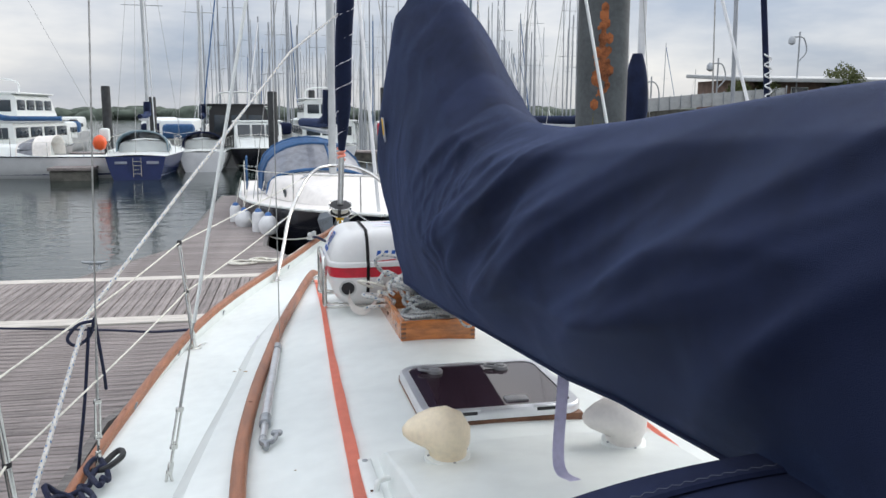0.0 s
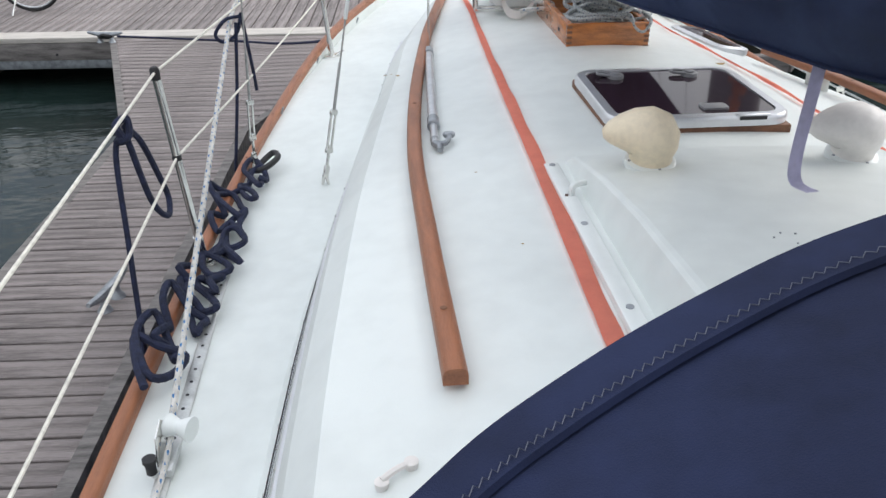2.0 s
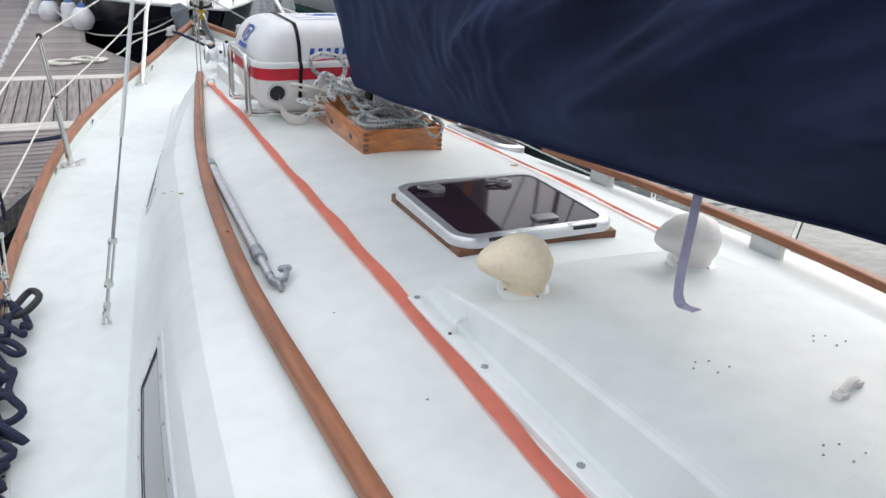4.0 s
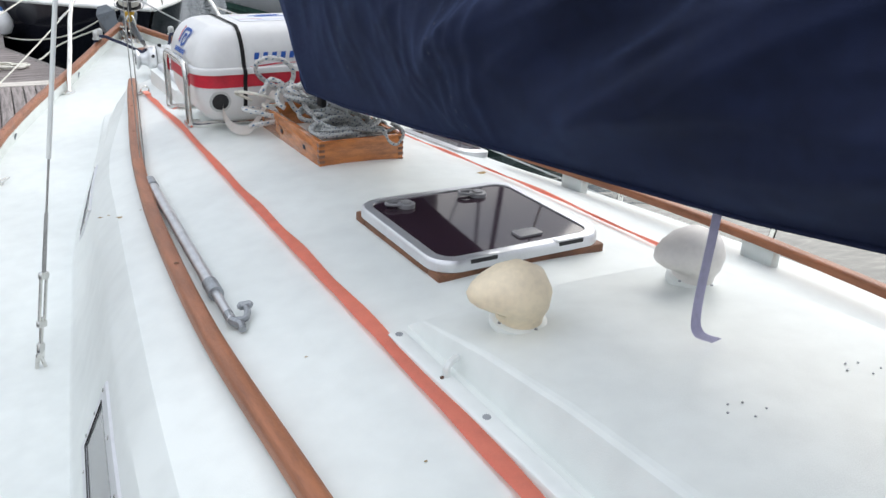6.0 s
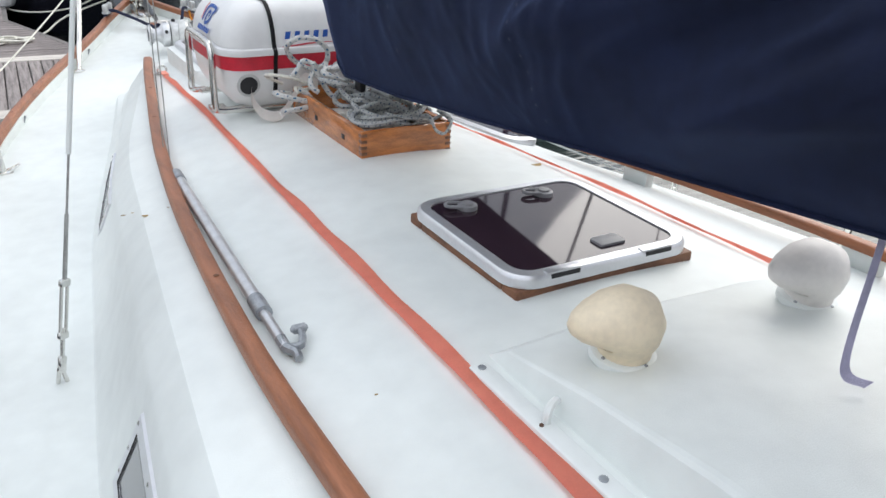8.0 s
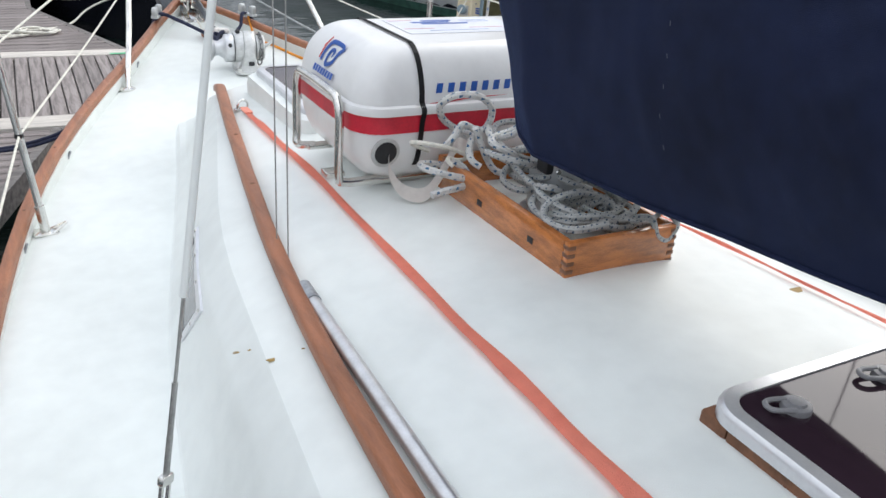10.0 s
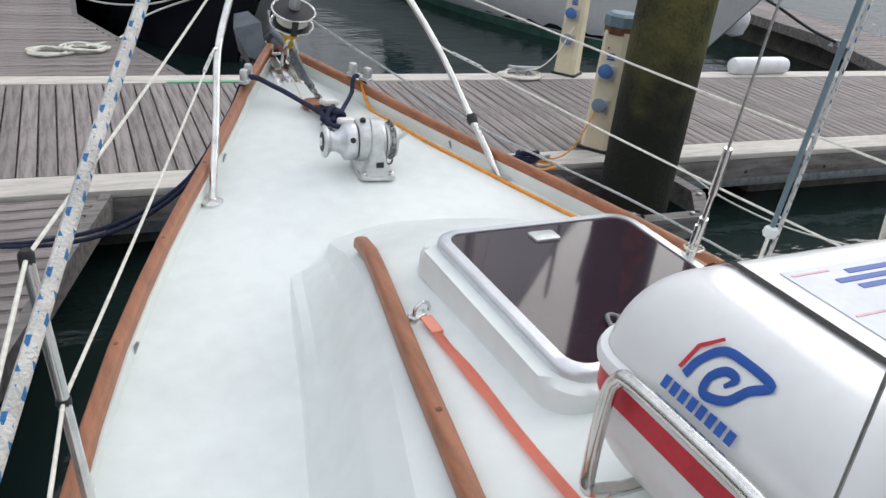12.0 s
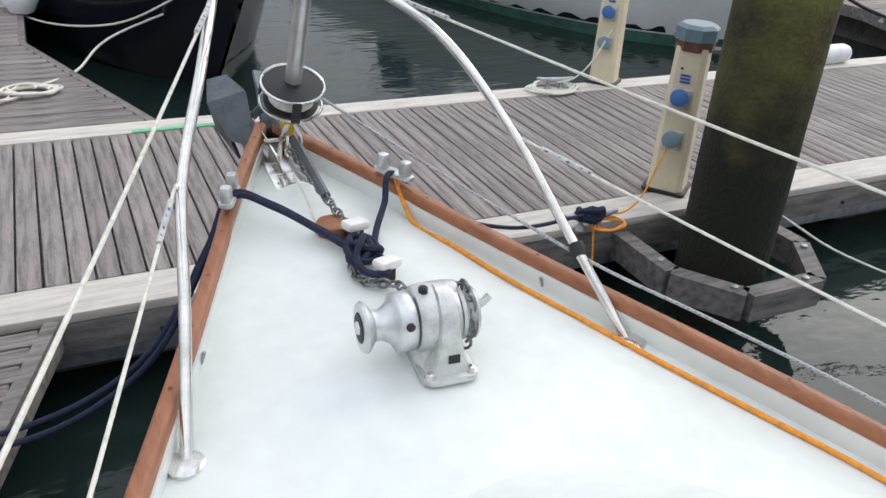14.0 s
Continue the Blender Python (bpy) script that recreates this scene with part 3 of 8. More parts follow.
YS = [-7 + 0.25 * i for i in range(44)] + [4 + 0.1 * i for i in range(12)] + [5.15, 5.2, 5.25]
rows = [[(beam(y) * u, y, deck_z(beam(y) * u, y)) for u in [k / 14 - 1 for k in range(29)]] for y in YS]
single("yacht_deck", grid(rows), M_DECK, "pale mint-white painted yacht deck with fine non-slip grain", "deck", kind="structure")
rows = []
for y in YS:
    b, z = beam(y), sheer(y)
    rake = 0.55 * max(0, (y - 3.0) / 2.25) ** 2
    rows.append([(s * b * w, y - rake * (1 - h), z * h + 0.0) for s, w, h in
                 ((-1, 1.02, 1.0), (-1, 1.03, 0.94), (-1, 1.0, 0.6), (-1, 0.9, 0.2), (-1, 0.7, -0.2), (0, 0, -0.45), (1, 0.7, -0.2), (1, 0.9, 0.2), (1, 1.0, 0.6), (1, 1.03, 0.94), (1, 1.02, 1.0))])
single("yacht_hull", grid(rows), M_HULL_NAVY, "dark blue yacht hull below the teak toe rail", "hull", kind="structure")

CABIN = [  # y, half width at the deck, half width at the top edge, height of the edge, height of the middle
    (-3.2, 1.15, 1.02, 1.54, 1.66), (-1.2, 1.15, 1.01, 1.535, 1.640), (-0.4, 1.11, 0.96, 1.535, 1.628), (0.4, 1.02, 0.88, 1.50, 1.620),
    (1.0, 0.94, 0.815, 1.455, 1.61), (1.6, 0.86, 0.755, 1.45, 1.605), (2.15, 0.73, 0.62, 1.46, 1.59), (2.6, 0.62, 0.50, 1.48, 1.585),
    (2.95, 0.54, 0.43, 1.475, 1.57), (3.10, 0.515, 0.40, 1.455, 1.535), (3.26, 0.49, 0.36, 1.355, 1.415), (3.42, 0.46, 0.31, 1.275, 1.325), (3.56, 0.42, 0.26, 1.235, 1.27), (3.95, 0.2, 0.08, 1.15, 1.17)]


def cabin(y):
    return lerp_table([(a, *[sum(v) / 3 for v in zip(lerp_table(CABIN, a - 0.2), lerp_table(CABIN, a), lerp_table(CABIN, a + 0.2))]) for a in (math.floor(y * 10) / 10, math.floor(y * 10) / 10 + 0.1)], y)


def roof_z(x, y):
    wb, wt, ze, zc = cabin(y)
    return zc - (zc - ze) * min(1, (x / wt) ** 2)


CYS = [-3.2 + 0.1 * i for i in range(71)]
rows = []
for y in CYS:
    wb, wt, ze, zc = cabin(y)
    base = deck_z(wb, y) - 0.015
    k = min(1, max(0.02, (ze - 0.05 - base) / 0.17))
    half = [(wb + 0.025, base), (wb + 0.004, base + 0.022 * k), (wb - 0.01, base + 0.05 * k)]
    ch = 0.055 * min(1, max(0.1, (ze - base) / 0.3))
    half += [(wb + (wt + 0.012 - wb) * t, base + (ze - 0.045 - base) * t) for t in (0.35, 0.7, 0.93)]
    half += [(wt + 0.008, ze - 0.048), (wt - ch + 0.006, roof_z(wt - ch + 0.006, y) - 0.002)]
    half += [(wt * u - ch * u, roof_z((wt - ch) * u, y)) for u in (0.98, 0.88, 0.72, 0.55, 0.4, 0.25, 0.12)]
    row = [(-x, y, z) for x, z in half] + [(0, y, zc)] + [(x, y, z) for x, z in half[::-1]]
    rows.append(row)
bm = grid(rows)
single("coachroof", bm, M_DECK, "pale mint-white coachroof with rounded edges and sloping front", "cabin roof", kind="structure", smooth=radians(17))

# Raised hatch garage and the small moulded steps beside it.
rows = []


def garage_h(y):
    """Height of the moulding over the roof, which ramps up from its front edge."""
    return lerp_table([(-2.6, 0.105), (-1.2, 0.100), (-0.85, 0.085), (-0.60, 0.062), (-0.375, 0.030), (-0.33, 0.001)], y)[0]


def garage_z(x, y):
    return roof_z(x, y) + garage_h(y) - 0.25 * (roof_z(0.045, y) - roof_z(x, y))


for y in (-0.33, -0.375, -0.44, -0.52, -0.60, -0.72, -0.85, -1.0, -1.2, -1.6, -2.1, -2.6):
    h = garage_h(y)
    side = [(-0.418, -0.006), (-0.412 + 0.30 * h, 0.90 * h), (-0.412 + 0.38 * h, 0.97 * h), (-0.412 + 0.48 * h, h)]
    xs = [(0.045 + x, z) for x, z in side] + [(-0.2, h), (0.045, h), (0.29, h)] + [(0.045 - x, z) for x, z in side[::-1]]
    rows.append([(x, y, roof_z(x, y) + d) for x, d in xs])
single("hatch_garage", grid(rows), M_DECK, "raised white moulding over the sliding hatch", "moulding", kind="structure", smooth=radians(14))
TX = -0.412
trim = thing("jamming_track", (TX, -1.1, roof_z(TX, -1.1)), "white wooden batten with screws along the coachroof", "batten")
part("batten", sweep([(TX, y, roof_z(TX, y) - 0.002) for y in (-1.9, -1.5, -1.1, -0.8, -0.6, -0.36)], rounded(0.040, 0.016, 0.006)), M_GELCOAT, trim)
for y in (-0.375, -0.72, -1.065, -1.32):
    part("screw", lathe([(0.008, 0), (0.008, 0.003), (0.003, 0.004)], (TX, y, roof_z(TX, y) + 0.013), 10), M_GALV, trim)
hk = Vector((TX + 0.006, -0.565, roof_z(TX, -0.565) + 0.014))
part("hook", line([hk, hk + Vector((0.002, 0, 0.020)), hk + Vector((0.018, 0.012, 0.022)), hk + Vector((0.036, 0.022, 0.020))], 0.0075, 4), M_GELCOAT, trim)
part("hook_pin", lathe([(0.004, 0), (0.004, 0.003)], hk + Vector((-0.012, -0.004, 0.0)), 8), M_DARKWOOD, trim)

# Toe rails, on a low bulwark towards the bow.
def rail_lift(y):
    t = min(1, max(0, (y - 1.4) / 1.8))
    return 0.058 * t * t * (3 - 2 * t)


for s, nm in ((-1, "port"), (1, "starboard")):
    path = [(s * (beam(y) + 0.005), y, deck_z(beam(y), y) - 0.004 + rail_lift(y)) for y in YS if y > -6.8]
    rail = thing("toe_rail", path[0], "weathered oiled teak toe rail along the deck edge", "toe rail", "toe rails")
    cuts = [0, 14, 26, 38, len(path) - 1]
    for a, b in zip(cuts, cuts[1:]):
        part("rail_length", sweep(path[a:b + 1], rounded(0.042, 0.038, 0.012)), M_TEAK, rail, smooth=radians(50))
    for p in path[3::2]:
        part("plug", lathe([(0.0065, 0), (0.006, 0.001)], (p[0], p[1], p[2] + 0.0378), 10), M_DARKWOOD, rail)
    path = [(s * (beam(y) - 0.002), y, deck_z(beam(y) - 0.002, y) - 0.060 + rail_lift(y)) for y in YS if 1.3 < y < 5.2]
    single("bulwark", sweep(path, [(-0.02, 0), (-0.02, 0.058), (0.02, 0.058), (0.02, 0)]), M_DECK, "low pale upstand inside the toe rail", "bulwark", kind="structure")
    for y in (4.15, 3.05, 2.3, 1.55):
        x = s * (beam(y) - 0.022)
        single("drain_pin", line([(x, y, deck_z(x, y) + 0.012), (x - s * 0.012, y, deck_z(x, y) + 0.045)], 0.005, 2), M_GALV, "small corroded pin in the upstand", "pin", "deck pins")


# Handrails on the coachroof, on low feet.
HAND = [(-1.21, 0.738), (-0.7, 0.748), (-0.1, 0.749), (0.64, 0.702), (1.32, 0.630), (1.75, 0.566), (2.12, 0.504), (2.5, 0.440), (3.05, 0.338)]
for s in (-1, 1):
    pts = curve([(s * x, y, 0) for y, x in HAND], 8)
    if s > 0:
        pts = [p for p in pts if p.y < 0.88]
    lift = 0.012 if s < 0 else 0.050
    h = thing("handrail", (s * 0.78, -1.2, roof_z(0.78, -1.2)), "oiled teak handrail fixed along the coachroof", "handrail", "coachroof handrails")
    part("rail", sweep([(p.x, p.y, roof_z(p.x, p.y) + lift) for p in pts], rounded(0.042, 0.032, 0.012) if s < 0 else rounded(0.040, 0.024, 0.009)), M_TEAK, h, smooth=radians(50))
    for k in range(1 if s < 0 else 4, len(pts) - 1, 9):
        p = pts[k]
        part("foot", block((0.034 if s > 0 else 0.018, 0.11 if s > 0 else 0.05, lift + 0.01), (p.x, p.y, roof_z(p.x, p.y) + lift / 2 - 0.004), 0.004), M_DECK if s > 0 else M_TEAK, h)
    for k in (3, 20, 40, 50):
        p = pts[min(k, len(pts) - 2)]
        part("plug", lathe([(0.007, 0), (0.006, 0.001)], (p.x, p.y, roof_z(p.x, p.y) + lift + (0.0335 if s < 0 else 0.0235)), 12), M_DARKWOOD, h)

pts = curve([(0.465, 2.97, 0), (0.505, 2.72, 0), (0.555, 2.4, 0), (0.60, 2.05, 0), (0.645, 1.62, 0)], 6)
h = thing("handrail", (0.6, 1.7, roof_z(0.6, 1.7)), "short oiled teak handrail on pale feet beside the fore hatch", "handrail", "coachroof handrails")
part("rail", sweep([(p.x, p.y, roof_z(p.x, p.y) + 0.036 - 0.02 * max(0, (p.y - 2.9) / 0.07)) for p in pts], rounded(0.042, 0.028, 0.010)), M_TEAK, h, smooth=radians(50))
for k in range(3, len(pts), 6):
    part("foot", block((0.03, 0.09, 0.046), (pts[k].x, pts[k].y, roof_z(pts[k].x, pts[k].y) + 0.016), 0.004), M_DECK, h)


# Cabin windows.
def window(corners, label):
    """A low side window set into the coachroof side: four corners of (y, height up the side), from the top front round by the bottom front."""
    w = thing("cabin_window", (-1.0, corners[2][0], 1.15), label, "window", "cabin windows", kind="structure")

    def side(y, t, out=0.0):
        wb, wt, ze, zc = cabin(y)
        base = deck_z(wb, y) - 0.015
        return Vector((-(wb + (wt + 0.012 - wb) * t + out), y, base + (ze - 0.045 - base) * t))

    def inside(u, v):
        (a, b), (c, d), (e, f), (g, h) = corners
        return ((a * (1 - u) + g * u) * (1 - v) + (c * (1 - u) + e * u) * v, (b * (1 - u) + h * u) * (1 - v) + (d * (1 - u) + f * u) * v)
    L = abs(corners[0][0] - corners[3][0])
    eu, ev = 0.035 / L, 0.16
    n = max(6, int(L / 0.1))

    def ring(du, dv):
        us = [du + (1 - 2 * du) * k / n for k in range(n + 1)]
        vs = [dv + (1 - 2 * dv) * k / 5 for k in range(6)]
        return [inside(u, dv) for u in us] + [inside(1 - du, v) for v in vs[1:]] + [inside(u, 1 - dv) for u in us[::-1][1:]] + [inside(du, v) for v in vs[::-1][1:-1]]
    do, dm, di = ring(0, 0), ring(eu * 0.1, ev * 0.1), ring(eu, ev)
    part("frame", grid([[side(y, t, -0.002) for y, t in do], [side(y, t, 0.006) for y, t in dm], [side(y, t, 0.007) for y, t in di], [side(y, t, -0.002) for y, t in di]], close=True), M_FRAME, w, smooth=radians(30))
    part("pane", grid([[side(*inside(eu + (1 - 2 * eu) * i / n, ev + (1 - 2 * ev) * j / 5), 0.003) for j in range(6)] for i in range(n + 1)]), M_SIDE_PANE, w, "acrylic pane, greyed for the sky it reflects")
    part("gasket", tube(bmesh.new(), [side(y, t, 0.0055) for y, t in di + di[:1]], 0.0018, 5, cap=False), M_BLACK, w, "black rubber gasket")
    for k in range(0, len(do), 2):
        (y, t), (yi, ti) = do[k], di[k]
        p = side((y + yi) / 2, (t + ti) / 2, 0.006)
        part("screw", lathe([(0.0055, 0), (0.0055, 0.002), (0.003, 0.003)], m=Matrix.Translation(p) @ pose(0, 0, 0, 0, -72), seg=8), M_STEEL, w)
    return w


window(((0.075, 0.83), (0.17, 0.22), (-2.2, 0.22), (-2.2, 0.78)), "long smoked cabin window in a screwed alloy frame")
window(((1.83, 0.98), (1.86, 0.64), (1.53, 0.15), (1.40, 0.84)), "short slanted cabin window in a screwed alloy frame")


# ---------------- deck hatches ----------------
def deck_hatch(x, y, z, w, d, turn, label, wood, latches):
    h = thing("deck_hatch", (x, y, z), label, "hatch", "deck hatches")
    m = pose(x, y, z, 0, 0, turn)
    if wood:
        for sx, sy, ww, dd in ((0, -1, w - 0.012, 0.06), (0, 1, w - 0.012, 0.06), (-1, 0, 0.05, d - 0.127), (1, 0, 0.05, d - 0.127)):
            part("wooden_base", block((ww, dd, 0.05), m @ Vector((sx * (w / 2 - 0.031), sy * (d / 2 - 0.033), -0.026)), 0.005, m.to_3x3()), M_DARKWOOD, h, "weathered dark wooden base strip")
        part("plinth", plate(round_rect(w - 0.1, d - 0.1, 0.05), 0.05, m @ Matrix.Translation((0, 0, -0.045))), M_GELCOAT, h)
    else:
        part("plinth", plate(round_rect(w + 0.07, d + 0.07, 0.09), 0.075, m @ Matrix.Translation((0, 0, -0.07)), 0.03), M_DECK, h, "moulded white plinth")
    o, i = round_rect(w, d, 0.07), round_rect(w - 0.062, d - 0.062, 0.045)
    ring = [[m @ Vector((a, b, zz)) for a, b in pts] for pts, zz in ((o, 0.0), (o, 0.017), ([(a * 0.993, b * 0.993) for a, b in o], 0.024), ([(a * 0.975, b * 0.975) for a, b in o], 0.029), (i, 0.030), (i, 0.025))]
    part("frame", grid(ring, close=True), M_FRAME, h, "rounded alloy frame", smooth=radians(35))
    part("pane", plate(i, 0.012, m @ Matrix.Translation((0, 0, 0.0145))), M_ACRYLIC, h, "smoked acrylic pane")
    for lx, ly, a in latches:
        lm = m @ pose(lx, ly, 0.0265, 0, 0, a)
        lt = part("latch", plate([(0.026 * math.cos(t * math.tau / 16) , 0.026 * math.sin(t * math.tau / 16)) for t in range(16)], 0.012, lm, 0.003), M_LATCH, h, "grey moulded latch handle")
        part("lever", tube(bmesh.new(), curve([lm @ Vector(p) for p in ((0.012, -0.016, 0.010), (0.040, -0.015, 0.012), (0.054, -0.010, 0.012), (0.058, 0.0, 0.012), (0.054, 0.010, 0.012), (0.040, 0.015, 0.012), (0.012, 0.016, 0.010))], 5), 0.0048, 8), M_LATCH, lt)
        part("pivot", lathe([(0.017, 0.010), (0.015, 0.017), (0.006, 0.018)], m=lm, seg=16), M_LATCH, lt)
    return h, m


h1, m1 = deck_hatch(0.048, 0.062, 1.640, 0.525, 0.50, 0, "square smoked deck hatch in an alloy frame on dark wood", True, ((-0.14, 0.155, 165), (0.10, 0.155, 165)))
part("stay_bracket", plate(round_rect(0.075, 0.045, 0.006), 0.006, m1 @ Matrix.Translation((0.06, -0.16, 0.0265)), 0.002), M_LATCH, h1, "grey bracket on the pane")
for hx in (-0.13, 0.14):
    hg = part("hinge", block((0.10, 0.022, 0.02), m1 @ Vector((hx, -0.236, 0.022)), 0.004), M_FRAME, h1, "alloy hinge")
    part("hinge_gap", block((0.078, 0.004, 0.010), m1 @ Vector((hx, -0.2480, 0.022))), M_BLACK, hg)
h2, m2 = deck_hatch(0.045, 2.445, 1.614, 0.62, 0.66, 0, "large smoked foredeck hatch in an alloy frame on a white plinth", False, ((-0.11, -0.22, 75), (0.20, -0.215, 165)))
part("stay_bracket", plate(round_rect(0.075, 0.05, 0.006), 0.006, m2 @ Matrix.Translation((-0.02, 0.235, 0.0265)), 0.002), M_CAST, h2, "pale bracket on the pane")


# ---------------- cowl vents ----------------
def cowl(x, y, turn, material, label):
    z0 = garage_z(x, y) + 0.012
    v = thing("cowl_vent", (x, y, z0), label, "vent", "cowl vents")
    m = pose(x, y, z0, 9, 0, 0) @ pose(0, 0, 0, 0, 0, turn)
    part("flange", lathe([(0.060, -0.012), (0.060, 0.003), (0.056, 0.006), (0.048, 0.007)], m=m, seg=32), M_GELCOAT, v, "screwed white plastic flange")
    for a in (20, 110, 200, 290):
        part("screw", lathe([(0.004, 0), (0.003, 0.002)], m=m @ pose(0.053 * math.cos(radians(a)), 0.053 * math.sin(radians(a)), 0.006), seg=8), M_GALV, v)
    rows = []
    spine = [((cx, cy, cz * 1.34), rx * 1.08, ry * 1.06, tilt) for (cx, cy, cz), rx, ry, tilt in (((0, 0, 0.004), 0.046, 0.046, 0), ((0, 0, 0.014), 0.046, 0.046, 2), ((0.001, 0, 0.026), 0.053, 0.052, 9), ((-0.003, 0, 0.041), 0.060, 0.058, 24),
             ((-0.012, 0, 0.053), 0.061, 0.060, 44), ((-0.030, 0, 0.059), 0.055, 0.059, 66), ((-0.054, 0, 0.058), 0.046, 0.054, 84), ((-0.080, 0, 0.054), 0.035, 0.044, 96),
             ((-0.104, 0, 0.050), 0.022, 0.030, 102), ((-0.118, 0, 0.048), 0.009, 0.013, 104))]
    for (cx, cy, cz), rx, ry, tilt in spine:
        rows.append([m @ pose(cx, cy, cz, 0, -tilt, 0) @ Vector((rx * math.cos(k * math.tau / 28), ry * math.sin(k * math.tau / 28), 0)) for k in range(28)])
    bm = grid(rows, close=True)
    bm.verts.ensure_lookup_table()
    bm.faces.new([bm.verts[i] for i in range(len(bm.verts) - 28, len(bm.verts))])
    part("cowl", bm, material, v, smooth=radians(80))
    return v


cowl(-0.212, -0.520, -12, M_CREAM, "cream rubber cowl ventilator on the coachroof")
cowl(0.285, -0.517, -8, M_OFFWHITE, "off-white cowl ventilator on the coachroof")

# Holes and small marks left by removed fittings.
for cx, cy in ((-0.105, -1.0), (0.20, -1.0), (-0.105, -1.29)):
    bm = bmesh.new()
    for dx, dy in ((-0.03, 0.0), (-0.01, 0.018), (0.015, 0.01), (0.0, -0.03), (0.035, -0.022)):
        lathe([(0.0022, 0), (0.002, 0.002)], (cx + dx, cy + dy, roof_z(cx + dx, cy + dy) + garage_h(cy + dy) - 0.0005), 8, bm=bm)
    single("screw_holes", bm, M_GALV, "small dark screw holes of a removed fitting", "screw holes", "screw holes", kind="stuff")
FX, FY = 0.06, -1.17
FZ = roof_z(FX, FY) + garage_h(FY)
pad = thing("fairlead", (FX, FY, FZ), "small white fairlead on the hatch garage", "fairlead")
part("bar", line([(FX - 0.03, FY - 0.01, FZ + 0.009), (FX, FY, FZ + 0.016), (FX + 0.03, FY + 0.01, FZ + 0.009)], 0.008, 4), M_OFFWHITE, pad)
for e in (-1, 1):
    part("foot", block((0.022, 0.022, 0.012), (FX + 0.03 * e, FY + 0.01 * e, FZ + 0.005), 0.003), M_OFFWHITE, pad)
for k, (x, y, r) in enumerate(((-0.763, 0.944, 0.011), (-0.79, 1.02, 0.004), (-0.70, 0.93, 0.004), (-0.815, 1.035, 0.007), (-0.60, -0.32, 0.003), (-0.55, -0.75, 0.003), (0.42, 0.62, 0.02))):
    m = pose(x, y, roof_z(x, y) + 0.0006)
    bm = plate([(r * (1 + 0.3 * math.sin(3 * a + k)) * math.cos(a), r * 0.7 * (1 + 0.3 * math.cos(2 * a)) * math.sin(a)) for a in [j * math.tau / 12 for j in range(12)]], 0.0008, m)
    single("stain", bm, M_STAIN, "small brown stain on the white paint", "stain", "paint stains")

# ---------------- mast, boom, sail cover, spray hood ----------------
MAST = (0.07, 1.15)
mast = thing("mast", (*MAST, 1.6), "white and grey alloy mast stepped in the wooden box", "mast")
bm = grid([[(MAST[0] + 0.055 * math.cos(k * math.tau / 28), MAST[1] + 0.07 * max(0, z - 1.66) + 0.085 * math.sin(k * math.tau / 28), z) for k in range(28)] for z in (1.58, 1.66, 3.2, 7.0, 11.6)], close=True)
part("tube", bm, M_MAST, mast)
part("collar", lathe([(0.10, 1.585), (0.10, 1.60), (0.085, 1.63)], (*MAST, 0), 28), M_CAST, mast)
part("lamp_fitting", block((0.03, 0.05, 0.07), (MAST[0] - 0.05, MAST[1] - 0.02, 1.78), 0.01), M_BLACK, mast)
for z in (1.72, 1.76):
    part("rivet", lathe([(0.008, 0), (0.006, 0.004)], m=pose(MAST[0] - 0.04, MAST[1] - 0.063, z, 90), seg=8), M_STEEL, mast)
part("boom", tube(bmesh.new(), [(0.07, 1.05, 2.14), (0.09, -1.5, 2.24), (0.12, -4.0, 2.32)], 0.055, 16), M_MAST, mast)

# The sail cover: y, bottom, top, half width, centre
COVER = [(-4.1, 2.30, 2.52, 0.10, 0.13), (-3.0, 2.22, 2.62, 0.17, 0.12), (-1.8, 2.115, 2.62, 0.20, 0.10), (-1.5, 2.075, 2.605, 0.20, 0.10), (-1.14, 2.04, 2.575, 0.205, 0.095), (-0.9, 2.005, 2.555, 0.21, 0.09), (-0.55, 1.968, 2.535, 0.215, 0.09),
         (-0.2, 1.932, 2.545, 0.22, 0.09), (0.05, 1.905, 2.60, 0.228, 0.09), (0.27, 1.88, 2.71, 0.232, 0.09), (0.48, 1.86, 2.86, 0.230, 0.09), (0.70, 1.835, 3.0, 0.232, 0.09), (0.95, 1.82, 3.10, 0.236, 0.09), (1.12, 1.815, 3.16, 0.238, 0.08),
         (1.24, 1.845, 3.16, 0.218, 0.08), (1.34, 1.93, 3.15, 0.170, 0.08), (1.42, 2.03, 3.14, 0.055, 0.08)]
rows = []
NV = 116
crng = random.Random(5)
CREASES = []   # foot (y, z), head (y, z), height, width above, width below
for i in range(26):
    y0 = 0.75 - 0.17 * i + crng.uniform(-0.08, 0.08)
    run = crng.uniform(0.7, 1.25)
    z0 = crng.uniform(1.90, 2.12)
    CREASES.append((y0, z0, y0 - run, z0 + run * crng.uniform(0.42, 0.66), crng.uniform(0.012, 0.030), crng.uniform(0.05, 0.09), crng.uniform(0.028, 0.045)))
for i in range(8):
    y0 = 1.02 - 0.15 * i + crng.uniform(-0.03, 0.03)
    CREASES.append((y0, 1.90, 0.86 - 0.03 * i, 2.62 - 0.02 * i, crng.uniform(0.006, 0.012), crng.uniform(0.02, 0.045), crng.uniform(0.015, 0.03)))


